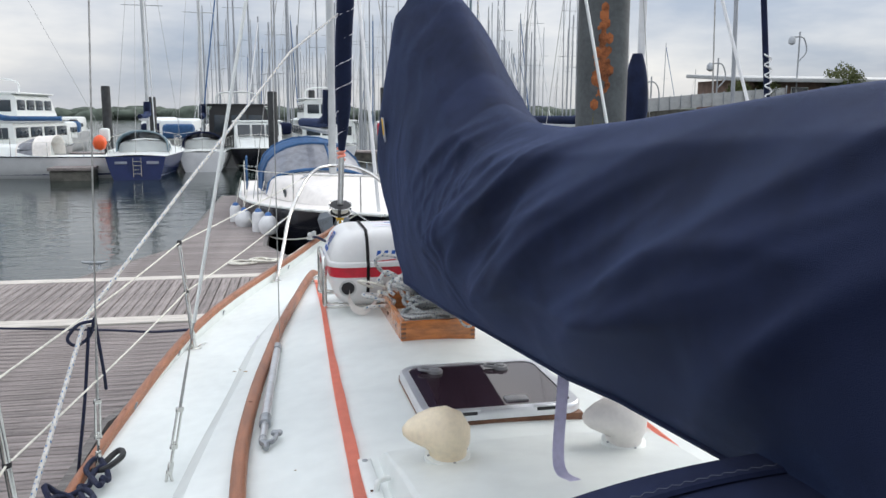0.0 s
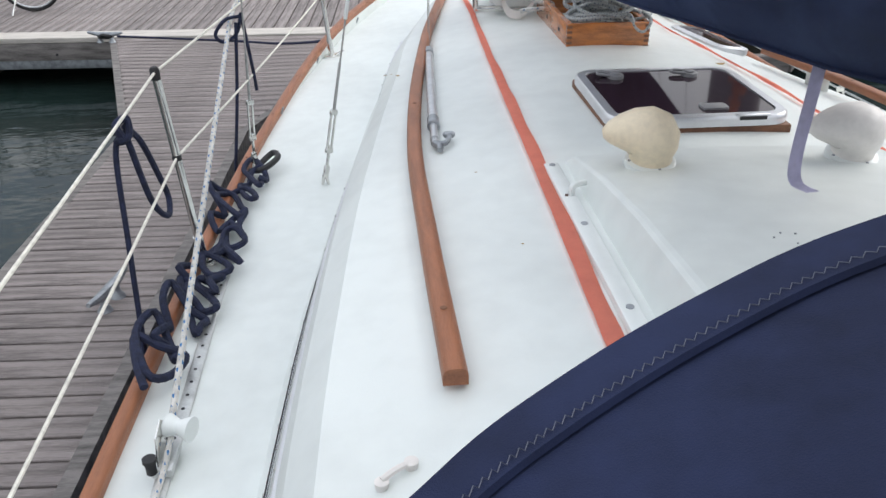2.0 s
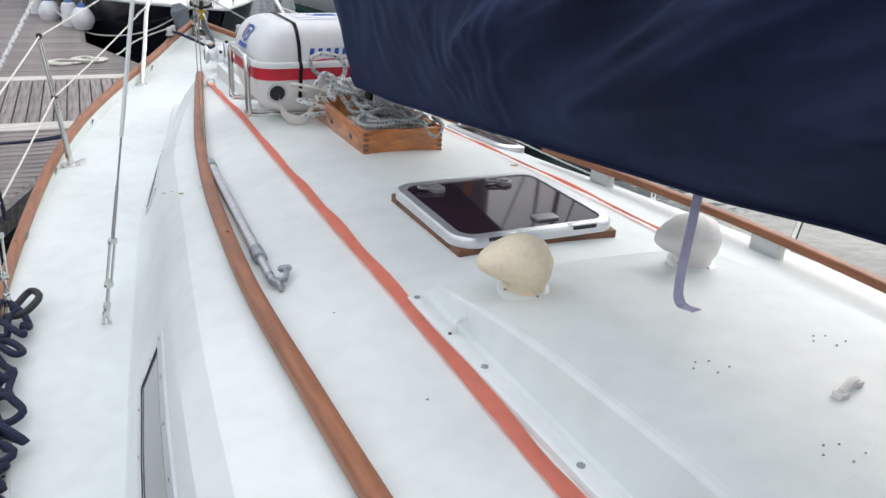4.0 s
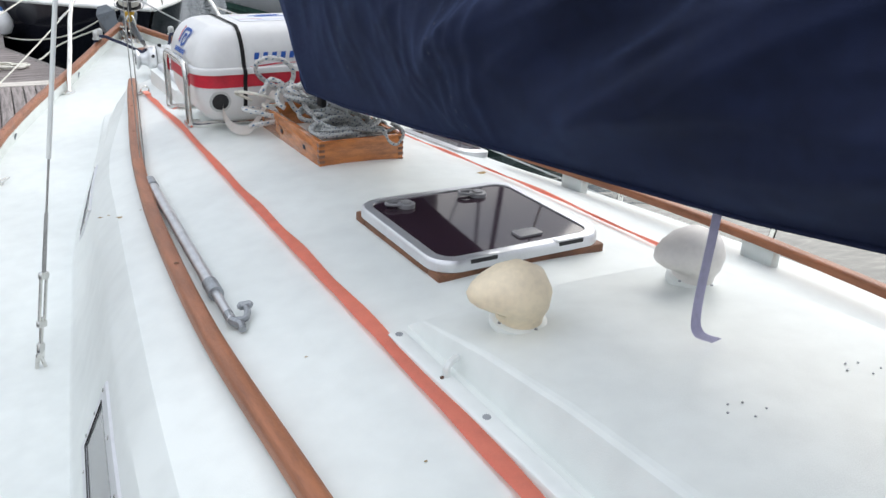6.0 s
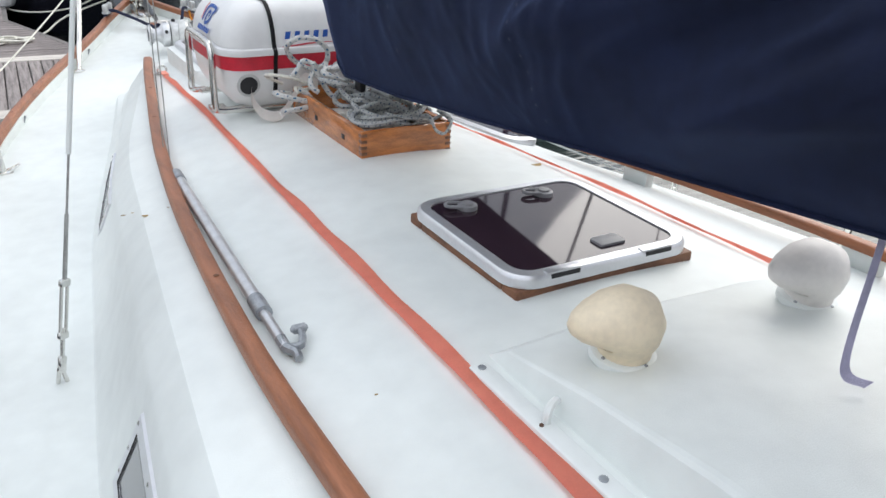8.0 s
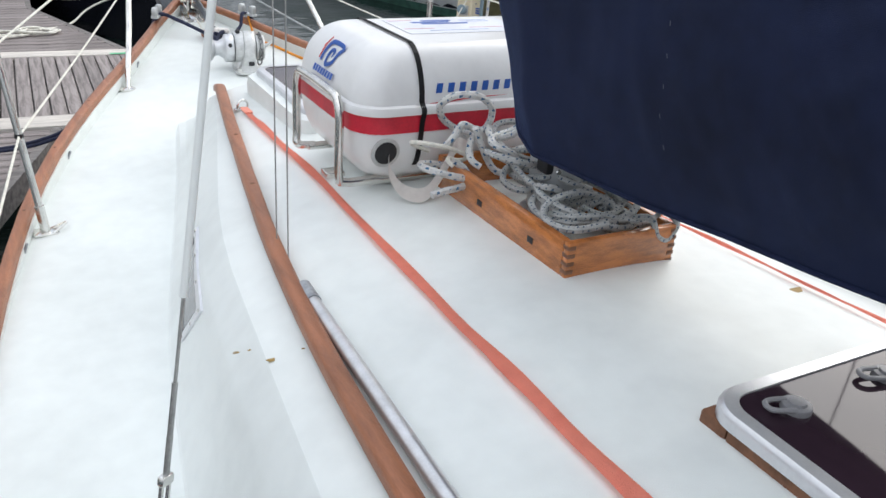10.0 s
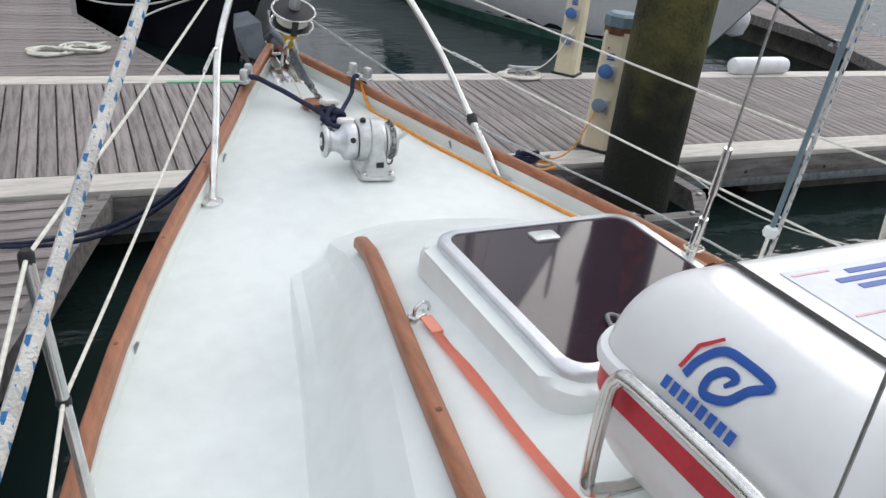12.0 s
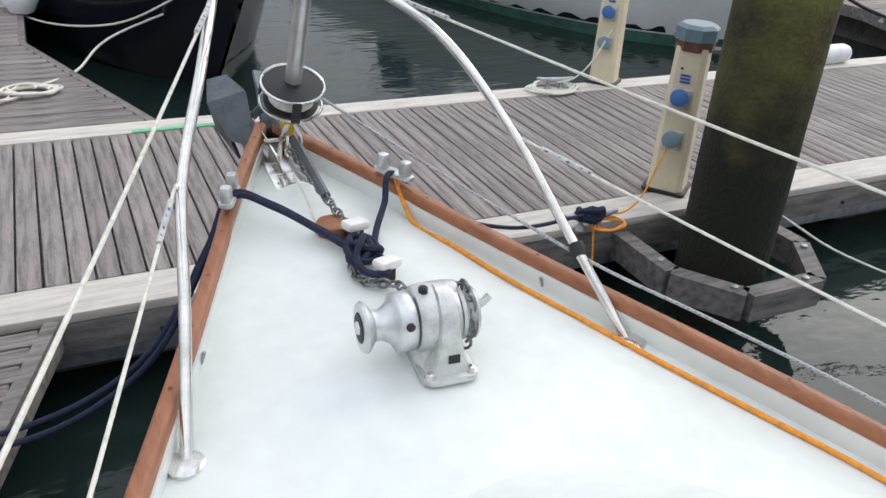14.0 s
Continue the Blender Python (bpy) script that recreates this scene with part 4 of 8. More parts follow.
for i in range(22):   # narrow sharp creases running up and aft
    y0 = 0.55 - 0.12 * i + crng.uniform(-0.09, 0.09)
    run = crng.uniform(0.30, 0.75)
    z0 = crng.uniform(1.98, 2.34)
    CREASES.append((y0, z0, y0 - run, z0 + run * crng.uniform(0.28, 0.62), crng.uniform(0.006, 0.011), crng.uniform(0.022, 0.034), crng.uniform(0.014, 0.020)))
for i in range(9):    # upright gathers where the cover narrows behind the mast
    y0 = 0.42 - 0.075 * i + crng.uniform(-0.02, 0.02)
    CREASES.append((y0, 1.93, y0 - 0.05, 2.50 + crng.uniform(-0.1, 0.02), crng.uniform(0.003, 0.006), crng.uniform(0.016, 0.026), crng.uniform(0.014, 0.022)))


def crease(y, z, side):
    """How far the cloth stands out where tension folds run over it."""
    total = 0.0
    shift = 0.13 if side > 0 else 0.0
    for y0, z0, y1, z1, h, wa, wb in CREASES:
        dy, dz_ = y1 - y0, z1 - z0
        length = math.hypot(dy, dz_)
        py, pz = y + shift - y0, z - z0
        u_ = (py * dy + pz * dz_) / length ** 2
        if not -0.15 < u_ < 1.15:
            continue
        v_ = (py * dz_ - pz * dy) / length + 0.05 * math.sin(2.6 * u_ + y0 * 7)
        total += h * math.sin(math.pi * min(1, max(0, (u_ + 0.15) / 1.3))) * math.exp(-(abs(v_) / (wa if v_ > 0 else wb)) ** 1.4)
    return total


ys = [-4.1 + 2.1 * i / 70 for i in range(70)] + [-2.0 + 2.578 * i / 210 for i in range(210)] + [0.578 + 0.842 * (i / 60) for i in range(61)]
for y in ys:
    zb, zt, w, cx = lerp_table(COVER, y)
    mastness = min(1, max(0, (y - 0.55) / 0.45))
    row = []
    for k in range(NV + 1):
        u = k / NV * 2 - 1          # -1 port hem ... 0 ridge ... 1 starboard hem
        t = 1 - abs(u)              # 0 hem, 1 ridge
        prof = (0.56 + 0.44 * math.sin(min(1, t / 0.36) * math.pi / 2) if t < 0.36 else 1.0 - (0.55 - 0.5 * mastness * 0.4) * max(0, (t - 0.36) / 0.64) ** 1.6)
        if t > 0.86:
            prof *= math.sqrt(max(0, (1 - t) / 0.14)) * (1 - mastness) + mastness * math.sqrt(max(0, (1 - t) / 0.14))
        if mastness > 0:
            prof *= 1 - 0.18 * mastness * max(0, (t - 0.45) / 0.55)
        s = -1 if u < 0 else 1
        z = zb + (zt - zb) * (t ** 0.92)
        # folds that run down and aft from the mast, and gathers near it
        warp = noise.noise(Vector((y * 1.1, z * 1.6, s * 2.0)))
        ridge = 1 - abs(math.sin(7.0 * (z + 0.42 * y) + 2.2 * warp))
        amount = max(0, 0.55 + 0.9 * noise.noise(Vector((y * 0.9 + 4, z * 2.0, s * 5.0)))) * min(1, max(0, (0.75 - y) / 0.8))
        f1 = (ridge ** 2.2) * amount
        f2 = noise.fractal(Vector((y * 1.8 + z * 1.3, z * 2.6 - y * 0.7, s * 3.0)), 0.9, 2.0, 3)
        gather = 1 - abs(math.sin(13 * (y - 0.10 * z) + 1.5 * warp))
        f3 = (gather ** 2) * math.exp(-((y - 0.55) / 0.55) ** 2) * (0.4 + 0.6 * (1 - t))
        amp = min(1, t / 0.06) * min(1, (1 - t) / 0.10)
        off = amp * (0.010 * f1 + 0.015 * f2 + 0.002 * f3 + 1.5 * crease(y, z, s) * (1 - 0.8 * min(1, max(0, (y + 0.2) / 0.6))))
        front = min(1, (1.42 - y) / 0.08)
        row.append((cx + s * (w * prof) + s * off * front, y + 0.012 * f2 * amp - 0.11 * mastness * max(0, 1 - t / 0.4) ** 1.5 * max(0, (y - 1.0) / 0.42), z + 0.008 * f2 * amp))
    rows.append(row)
cover = thing("sail_cover", (0.08, 0.0, 1.86), "navy canvas sail cover draped over the boom and mast", "sail cover")
bm = grid(rows)
part("cloth", bm, M_NAVY, cover, smooth=radians(70))
hem = [Vector(r[0]) + Vector((-0.003, 0, 0.0)) for r in rows]
part("hem", tube(bmesh.new(), hem[::2], 0.005, 6), M_NAVY, cover, "stitched hem")
for y_at, k0, k1 in ((-0.06, 3, 40), (0.62, 6, 30)):
    row = rows[min(range(len(rows)), key=lambda q: abs(ys[q] - y_at))]
    for k in range(k0, k1, 3):
        a, b = Vector(row[k]), Vector(row[k + 1])
        part("seam_stitch", tube(bmesh.new(), [a + Vector((-0.0015, 0, 0)), a.lerp(b, 0.45) + Vector((-0.0015, 0.002, 0))], 0.0006, 4), M_THREAD, cover)
part("patch", block((0.004, 0.055, 0.105), (-0.152, 1.03, 2.50), 0.001, Euler((0, radians(-6), 0)).to_matrix()), M_SEAM, cover, "pale-edged maker's patch")
part("patch_panel", block((0.004, 0.045, 0.07), (-0.154, 1.03, 2.513), 0.001, Euler((0, radians(-6), 0)).to_matrix()), M_YELLOW, cover, "yellow square on the patch")
collar = bmesh.new()
for j in range(3):
    tube(collar, [(0.08 + 0.205 * math.cos(a), 1.11 + 0.20 * math.sin(a), 3.145 + 0.018 * j + 0.012 * math.sin(3 * a + j)) for a in [k * math.tau / 30 for k in range(31)]], 0.016, 8)
part("gathered_collar", collar, M_NAVY, cover, "gathered drawstring collar round the mast")

strap = thing("webbing_strap", (0.01, -0.8, 1.70), "pale lilac webbing strap hanging from the boom to the coachroof", "strap")
rows = [[(x - 0.016 + 0.002, y, z), (x + 0.016, y + 0.004, z)] for x, y, z in curve([(0.0, -0.80, 2.10), (-0.005, -0.80, 1.95), (-0.012, -0.80, 1.80), (-0.004, -0.805, 1.745), (0.022, -0.83, 1.733)], 6)]
bm = grid(rows)
bmesh.ops.solidify(bm, geom=bm.faces[:], thickness=0.0025)
part("webbing", bm, M_STRAP, strap)

# Spray hood: its front edge, then the canvas behind it.
EDGE = [(-1.04, -2.30, 1.55), (-0.99, -2.08, 1.80), (-0.91, -1.93, 1.955), (-0.81, -1.85, 2.016), (-0.715, -1.79, 2.043), (-0.60, -1.74, 2.074), (-0.46, -1.695, 2.105), (-0.22, -1.63, 2.125), (0.05, -1.60, 2.13), (0.32, -1.63, 2.125), (0.6, -1.71, 2.10), (0.85, -1.84, 2.04), (1.03, -2.0, 1.9), (1.1, -2.2, 1.6)]
edge = curve(EDGE, 7)
hood = thing("spray_hood", (0, -2.2, 1.6), "navy canvas spray hood with a zigzag-stitched front edge", "spray hood")
rows = []
for j in range(15):
    t = j / 14
    row = []
    for i, p in enumerate(edge):
        a = abs(p.x - 0.04) / 1.1
        back = Vector((p.x * (1.0 + 0.05 * t) + 0.0, p.y * (1 - t) - 2.95 * t, p.z + 0.05 * math.sin(t * 1.9) * (1 if p.z > 1.9 else 0.5)))
        n = noise.fractal(Vector((back.x * 2.2, back.y * 2.2, 3)), 1.0, 2.0, 3)
        row.append(back + Vector((0, 0, 0.016 * n * min(1, t * 4))))
    rows.append(row)
bm = grid(rows)
part("canopy", bm, M_HOOD, hood, smooth=radians(70))
front = []
for t in (0.0, 0.25, 0.5, 0.75, 1.0):
    front.append([p.lerp(Vector((p.x * 0.95, p.y + 0.22 * (1 - (p.x / 1.15) ** 2), roof_z(min(0.95, abs(p.x * 0.95)), p.y + 0.22) + 0.10 * (abs(p.x) < 0.36))), t) + Vector((0, 0, -0.002)) for p in edge])
part("front_panel", grid(front), M_HOOD, hood)
strip = []
for i, p in enumerate(edge):
    d = (rows[2][i] - rows[0][i]).normalized()
    strip.append([p + Vector((0, 0.003, -0.012)), p + Vector((0, 0.004, 0.005)), p + d * 0.055 + Vector((0, 0, 0.0075)), p + d * 0.058 + Vector((0, 0, 0.002))])
part("edge_binding", grid(strip), M_HOOD, hood, "doubled edge binding")
bm = bmesh.new()
zig = []
for i in range(len(edge) - 1):
    for k in range(4):
        p = edge[i].lerp(edge[i + 1], k / 4)
        d = (rows[2][i] - rows[0][i]).normalized()
        zig.append(p + d * (0.046 + 0.0032 * ((i * 4 + k) % 2 * 2 - 1)) + Vector((0, 0, 0.0088)))
tube(bm, zig, 0.0005, 4)
part("zigzag_stitching", bm, M_THREAD, hood, "pale zigzag stitching")
for j, i0, i1, d_ in ((3, 32, 41, 0.9), (5, 28, 31, 0.5)):
    pts = [rows[j][i].lerp(rows[j + 1][i], 0.5 + 0.5 * d_ * (i - i0) / (i1 - i0)) + Vector((0, 0, 0.0008)) for i in range(i0, i1)]
    part("chalk_scuff", tube(bmesh.new(), pts, lambda t: 0.00012 + 0.0002 * math.sin(math.pi * t), 4), M_SEAM, hood, "pale chalky scuff")

# ---------------- life raft ----------------
RX0, RX1, RY0, RY1, RZ = -0.355, 0.49, 1.460, 1.99, 1.61
raft = thing("life_raft", (0.05, 1.75, RZ), "white fibreglass life raft canister with red waist tape", "life raft")


def shell(z0, z1, bulge, top, seg=10):
    """A canister half: rounded box rings between two heights."""
    cx, cy, w, d = (RX0 + RX1) / 2, (RY0 + RY1) / 2, RX1 - RX0, RY1 - RY0
    rows_, n = [], 14
    for i in range(n + 1):
        t = i / n
        a = t * math.pi / 2
        inset = bulge * (1 - math.cos(a)) if not top else bulge * (1 - math.cos(a))
        z = z0 + (z1 - z0) * (math.sin(a))
        rows_.append([(cx + x, cy + y, z) for x, y in round_rect(w - 2 * inset, d - 2 * inset, max(0.03, 0.085 - 0.02 * t), seg)])
    return rows_


def canister(z0, z1, bulge):
    rows_ = shell(z0, z1, bulge, True)
    bm = grid(rows_, close=True)
    bm.verts.ensure_lookup_table()
    n = len(rows_[0])
    bm.faces.new([bm.verts[i] for i in range(len(bm.verts) - n, len(bm.verts))])
    bm.faces.new([bm.verts[i] for i in range(n)][::-1])
    return bm


def rr_ring(grow, zs):
    cx, cy, w, d = (RX0 + RX1) / 2, (RY0 + RY1) / 2, RX1 - RX0, RY1 - RY0
    return grid([[(cx + x, cy + y, z) for x, y in round_rect(w + 2 * g, d + 2 * g, 0.085 + g, 10)] for g, z in zip(grow, zs)], close=True)


UZ0, UZ1, UB = 1.824, 1.992, 0.105


def face_of(z):
    """How far the upper shell leans in at a height, and its slope there."""
    a = math.asin(min(0.9999, (z - UZ0) / (UZ1 - UZ0)))
    return UB * (1 - math.cos(a)), math.degrees(math.atan2(UB * math.sin(a), (UZ1 - UZ0) * math.cos(a))), z


part("lower_shell", canister(1.772, RZ + 0.005, 0.09), M_RAFT, raft, smooth=radians(60))
part("upper_shell", canister(UZ0, UZ1, UB), M_RAFT, raft, smooth=radians(60))
part("rim", rr_ring((0.0, 0.014, 0.016, 0.012, 0.0), (1.818, 1.820, 1.832, 1.842, 1.846)), M_RAFT, raft, "moulded joint rim")
part("waist_tape", rr_ring((0.001, 0.0045, 0.0045, 0.001), (1.768, 1.769, 1.821, 1.822)), M_RED, raft, "red waist tape")
for x in (-0.175, 0.34):
    arc = [radians(9 * k) for k in range(1, 11)]
    up = [(UB * (1 - math.cos(a)) - 0.004 * math.cos(a), UZ0 + (UZ1 - UZ0) * math.sin(a) + 0.004 * math.sin(a)) for a in arc]
    pts = [(x, RY0 + 0.05, 1.64), (x, RY0 + 0.012, 1.68), (x, RY0 - 0.004, 1.74), (x, RY0 - 0.012, 1.80), (x, RY0 - 0.020, 1.832)]
    pts += [(x, RY0 + ins, z) for ins, z in up] + [(x, 1.72, UZ1 + 0.004)]
    pts += [(x, RY1 - ins, z) for ins, z in up[::-1]] + [(x, RY1 + 0.020, 1.832), (x, RY1 + 0.006, 1.72)]
    rows = [[(a - 0.008, b, c), (a + 0.008, b, c)] for a, b, c in curve(pts, 5)]
    bm = grid(rows)
    bmesh.ops.solidify(bm, geom=bm.faces[:], thickness=0.003)
    part("lashing_band", bm, M_BLACK, raft, "black rubber band")
port = lathe([(0.043, 0), (0.043, 0.004), (0.034, 0.005)], m=pose(-0.275, RY0 + 0.008, 1.715, 98), seg=20)
part("painter_port", port, M_CAST, raft, "round painter port")
part("port_hole", lathe([(0.033, 0), (0.033, 0.001)], m=pose(-0.275, RY0 + 0.0028, 1.7143, 98), seg=20), M_BLACK, raft)
part("top_label", block((0.40, 0.20, 0.001), (0.08, 1.755, UZ1 + 0.0012)), M_PALE_INK, raft, "printed instruction label")
for k, (lx, ly, w, d, ink) in enumerate(((0.05, 1.83, 0.10, 0.016, M_BLUE_INK), (0.02, 1.808, 0.13, 0.016, M_BLUE_INK), (0.06, 1.786, 0.16, 0.016, M_BLUE_INK), (-0.07, 1.84, 0.08, 0.008, M_RED_INK), (-0.06, 1.72, 0.10, 0.008, M_RED_INK), (0.17, 1.72, 0.12, 0.006, M_RED_INK), (0.18, 1.83, 0.1, 0.005, M_BLUE_INK), (0.18, 1.81, 0.1, 0.005, M_BLUE_INK), (0.06, 1.69, 0.2, 0.004, M_BLUE_INK))):
    part("label_bar", block((w, d * (0.8 if d > 0.01 else 0.6), 0.001), (lx, ly, UZ1 + 0.0022)), ink if d > 0.01 else M_FAINT_RED if ink is M_RED_INK else M_FAINT_BLUE, raft)
# Printing on the aft face and the port end, as plain shapes.
def on_face(x, z, lift=0.0012):
    ins, tilt, _ = face_of(z)
    return Matrix.Translation((x, RY0 + ins, z)) @ pose(0, 0, 0, 90 - tilt) @ Matrix.Translation((0, 0, lift))


tx = on_face(0.045, 1.885)
for k in range(10):
    lx = -0.165 + 0.0365 * k
    part("print_bar", plate([(lx - 0.012, -0.013), (lx + 0.007, -0.013), (lx + 0.013, 0.013), (lx - 0.006, 0.013)], 0.001, tx), M_BLUE_INK, raft)
part("red_flourish", plate([(-0.15, -0.012), (-0.04, -0.001), (0.10, 0.004), (-0.04, 0.004), (-0.15, -0.006)], 0.001, on_face(0.0, 1.852)), M_RED_INK, raft)
badge = on_face(0.17, 1.948)
part("round_badge", lathe([(0.040, 0), (0.040, 0.001)], m=badge, seg=28), M_PALE_INK, raft)
part("badge_face", lathe([(0.037, 0.0004), (0.037, 0.0014)], m=badge, seg=28), M_RAFT, raft)
for dy, w in ((0.015, 0.02), (0.0, 0.05), (-0.018, 0.02)):
    part("badge_bar", block((w, 0.007, 0.001), badge @ Vector((0, dy, 0.002)), 0, badge.to_3x3()), M_PALE_INK, raft)
ins, tilt, _ = face_of(1.925)
c_, s_ = math.cos(radians(tilt)), math.sin(radians(tilt))
end = Matrix(((0, s_, -c_, RX0 + ins), (-1, 0, 0, 1.735), (0, c_, s_, 1.925), (0, 0, 0, 1))) @ Matrix.Translation((0, 0, 0.0015))
ribbon = curve([(-0.046, -0.026, 0), (-0.038, 0.004, 0), (-0.014, 0.034, 0), (0.022, 0.040, 0), (0.072, 0.036, 0), (0.050, 0.012, 0), (0.030, -0.018, 0), (-0.004, -0.030, 0), (-0.010, -0.008, 0), (0.006, 0.014, 0), (0.026, 0.014, 0), (0.016, -0.004, 0)], 6)
rows = []
for k, p in enumerate(ribbon):
    d = (ribbon[min(k + 1, len(ribbon) - 1)] - ribbon[max(k - 1, 0)]).normalized()
    w = 0.0068 * min(1, 0.45 + 4 * (1 - k / (len(ribbon) - 1)))
    rows.append([end @ (p + Vector((-d.y, d.x, 0)) * w), end @ (p + Vector((0, 0, 0.001))), end @ (p - Vector((-d.y, d.x, 0)) * w)])
part("flag_emblem", grid(rows), M_BLUE_INK, raft, "plain blue flag emblem")
part("emblem_stroke", plate([(-0.062, -0.022), (-0.054, 0.020), (-0.024, 0.050), (-0.020, 0.047), (-0.048, 0.018), (-0.056, -0.022)], 0.001, end), M_RED_INK, raft)
for k in range(8):
    part("print_bar", block((0.0125, 0.019, 0.001), end @ Vector((-0.064 + 0.0185 * k, -0.052, 0.0)), 0, end.to_3x3()), M_BLUE_INK, raft)

cradle = thing("raft_cradle", (0.05, 1.75, 1.61), "polished steel tube cradle holding the life raft", "cradle")
for x, ins in ((RX0 - 0.03, 1), (RX1 + 0.03, -1)):
    pts = [(x + ins * 0.12, 1.53, 1.615), (x + ins * 0.02, 1.53, 1.615), (x, 1.53, 1.64), (x, 1.53, 1.79), (x, 1.545, 1.84), (x, 1.59, 1.858), (x, 1.82, 1.858), (x, 1.865, 1.84), (x, 1.88, 1.79), (x, 1.88, 1.66), (x, 1.87, 1.62), (x + ins * 0.05, 1.86, 1.615)]
    part("hoop", line(pts, 0.0125, 5, 12), M_STEEL, cradle)
for y in (1.53, 1.86):
    part("cross_tube", rod((RX0, y, 1.612), (RX1, y, 1.612), 0.0125), M_STEEL, cradle)
for x in (RX0 + 0.02, RX1 - 0.02):
    part("foot", block((0.06, 0.05, 0.02), (x, 1.70, roof_z(x, 1.7) + 0.009), 0.004), M_STEEL, cradle)

# ---------------- rope box at the mast ----------------
BX0, BX1, BY0, BY1, BZ = -0.112, 0.212, 0.832, 1.46, 1.592
ropebox = thing("rope_box", (0.07, 1.15, BZ), "open varnished wooden box with dovetailed corners round the mast", "wooden box")
part("aft_board", block((BX1 - BX0, 0.02, 0.105), ((BX0 + BX1) / 2, BY0 + 0.01, BZ + 0.052), 0.003), M_VARNISH, ropebox)
part("front_board", block((BX1 - BX0, 0.02, 0.105), ((BX0 + BX1) / 2, BY1 - 0.01, BZ + 0.052), 0.003), M_VARNISH, ropebox)
for x in (BX0 + 0.01, BX1 - 0.01):
    part("side_board", block((0.02, BY1 - BY0 - 0.042, 0.105), (x, (BY0 + BY1) / 2, BZ + 0.052), 0.003), M_VARNISH, ropebox)
for x in (BX0, BX1):
    s = 1 if x > 0 else -1
    for k in range(5):
        part("dovetail", block((0.0205, 0.0225, 0.010), (x - s * 0.0095, BY0 + 0.0100, BZ + 0.012 + 0.020 * k), 0.001), M_DARKWOOD, ropebox)
for y in (0.98, 1.22):
    part("drain_hole", block((0.002, 0.024, 0.016), (BX0 - 0.0005, y, BZ + 0.05), 0.0008), M_BLACK, ropebox)
part("sealant", sweep([(BX0 - 0.006, BY1, BZ - 0.006), (BX0 - 0.006, BY0 - 0.006, BZ - 0.006), (BX1 + 0.006, BY0 - 0.006, BZ - 0.006)], [(-0.006, 0), (0, 0.012), (0.006, 0)]), M_GELCOAT, ropebox, "white sealant bead")


def tangle(name, centre, spread, n, r, material, label, seed, rise=0.0):
    """Loose rope heaped in easy loops that drift and tip as they go."""
    rnd = random.Random(seed)
    pts, a = [], rnd.uniform(0, 6)
    ph = [rnd.uniform(0, 6) for _ in range(5)]
    for i in range(n * 2):
        a += 0.62 + 0.22 * math.sin(0.31 * i + ph[0])
        rad = 0.66 + 0.34 * math.sin(0.47 * i + ph[1])
        ox, oy = 0.38 * math.sin(0.19 * i + ph[2]), 0.38 * math.cos(0.23 * i + ph[3])
        tip = math.sin(0.13 * i + ph[4])
        up = 0.5 + 0.28 * math.sin(0.29 * i + ph[3]) + 0.34 * tip * math.sin(a + ph[2])
        pts.append((centre[0] + spread[0] * (rad * math.cos(a) * 0.8 + ox), centre[1] + spread[1] * (rad * math.sin(a) * 0.8 + oy), centre[2] + max(0, up) * spread[2] + rise * i / n))
    return single(name, line(pts, r, 4, 7), material, label, "rope", "halyard tails")


tangle("coiled_rope", (0.06, 1.02, 1.665), (0.145, 0.15, 0.085), 44, 0.0095, M_GREY_ROPE, "weathered blue-flecked rope heaped in the wooden box", 1)
tangle("coiled_rope", (0.07, 1.25, 1.665), (0.145, 0.18, 0.11), 40, 0.0095, M_GREY_ROPE, "weathered blue-flecked rope heaped in the wooden box", 2)
tangle("coiled_rope", (-0.06, 1.37, 1.70), (0.105, 0.07, 0.19), 13, 0.0098, M_HALYARD, "white blue-flecked halyard tail looped over the box", 3)
tangle("coiled_rope", (0.0, 1.30, 1.69), (0.10, 0.08, 0.17), 11, 0.0098, M_HALYARD, "white blue-flecked halyard tail hung beside the mast", 4)
tangle("coiled_rope", (-0.17, 1.32, 1.615), (0.13, 0.09, 0.11), 8, 0.0098, M_HALYARD, "white blue-flecked halyard tail trailing on the roof", 5)
tangle("coiled_rope", (-0.09, 1.38, 1.66), (0.12, 0.06, 0.10), 6, 0.0062, M_CORD, "thin white cord caught among the halyard tails", 8)
tangle("coiled_rope", (0.15, 0.96, 1.66), (0.10, 0.10, 0.07), 30, 0.006, M_GREY_ROPE, "thin grey cord heaped in the wooden box", 7)
single("coiled_rope", line([(0.10, 0.90, 1.70), (0.13, 0.845, 1.72), (0.155, 0.838, 1.675), (0.19, 0.838, 1.66), (0.215, 0.842, 1.70), (0.20, 0.9, 1.72)], 0.0085, 8), M_GREY_ROPE, "loop of weathered rope hanging over the box", "rope", "halyard tails")
rows = [[(x, y, z), (x + 0.012, y + 0.028, z + 0.03)] for x, y, z in curve([(-0.27, 1.450, 1.70), (-0.278, 1.428, 1.655), (-0.255, 1.385, 1.610), (-0.20, 1.355, 1.606), (-0.14, 1.37, 1.665), (-0.09, 1.39, 1.725), (-0.04, 1.385, 1.70)], 6)]
bm = grid(rows)
bmesh.ops.solidify(bm, geom=bm.faces[:], thickness=0.004)
single("canvas_strap", bm, M_OFFWHITE, "cream webbing strap lying looped beside the raft", "strap")

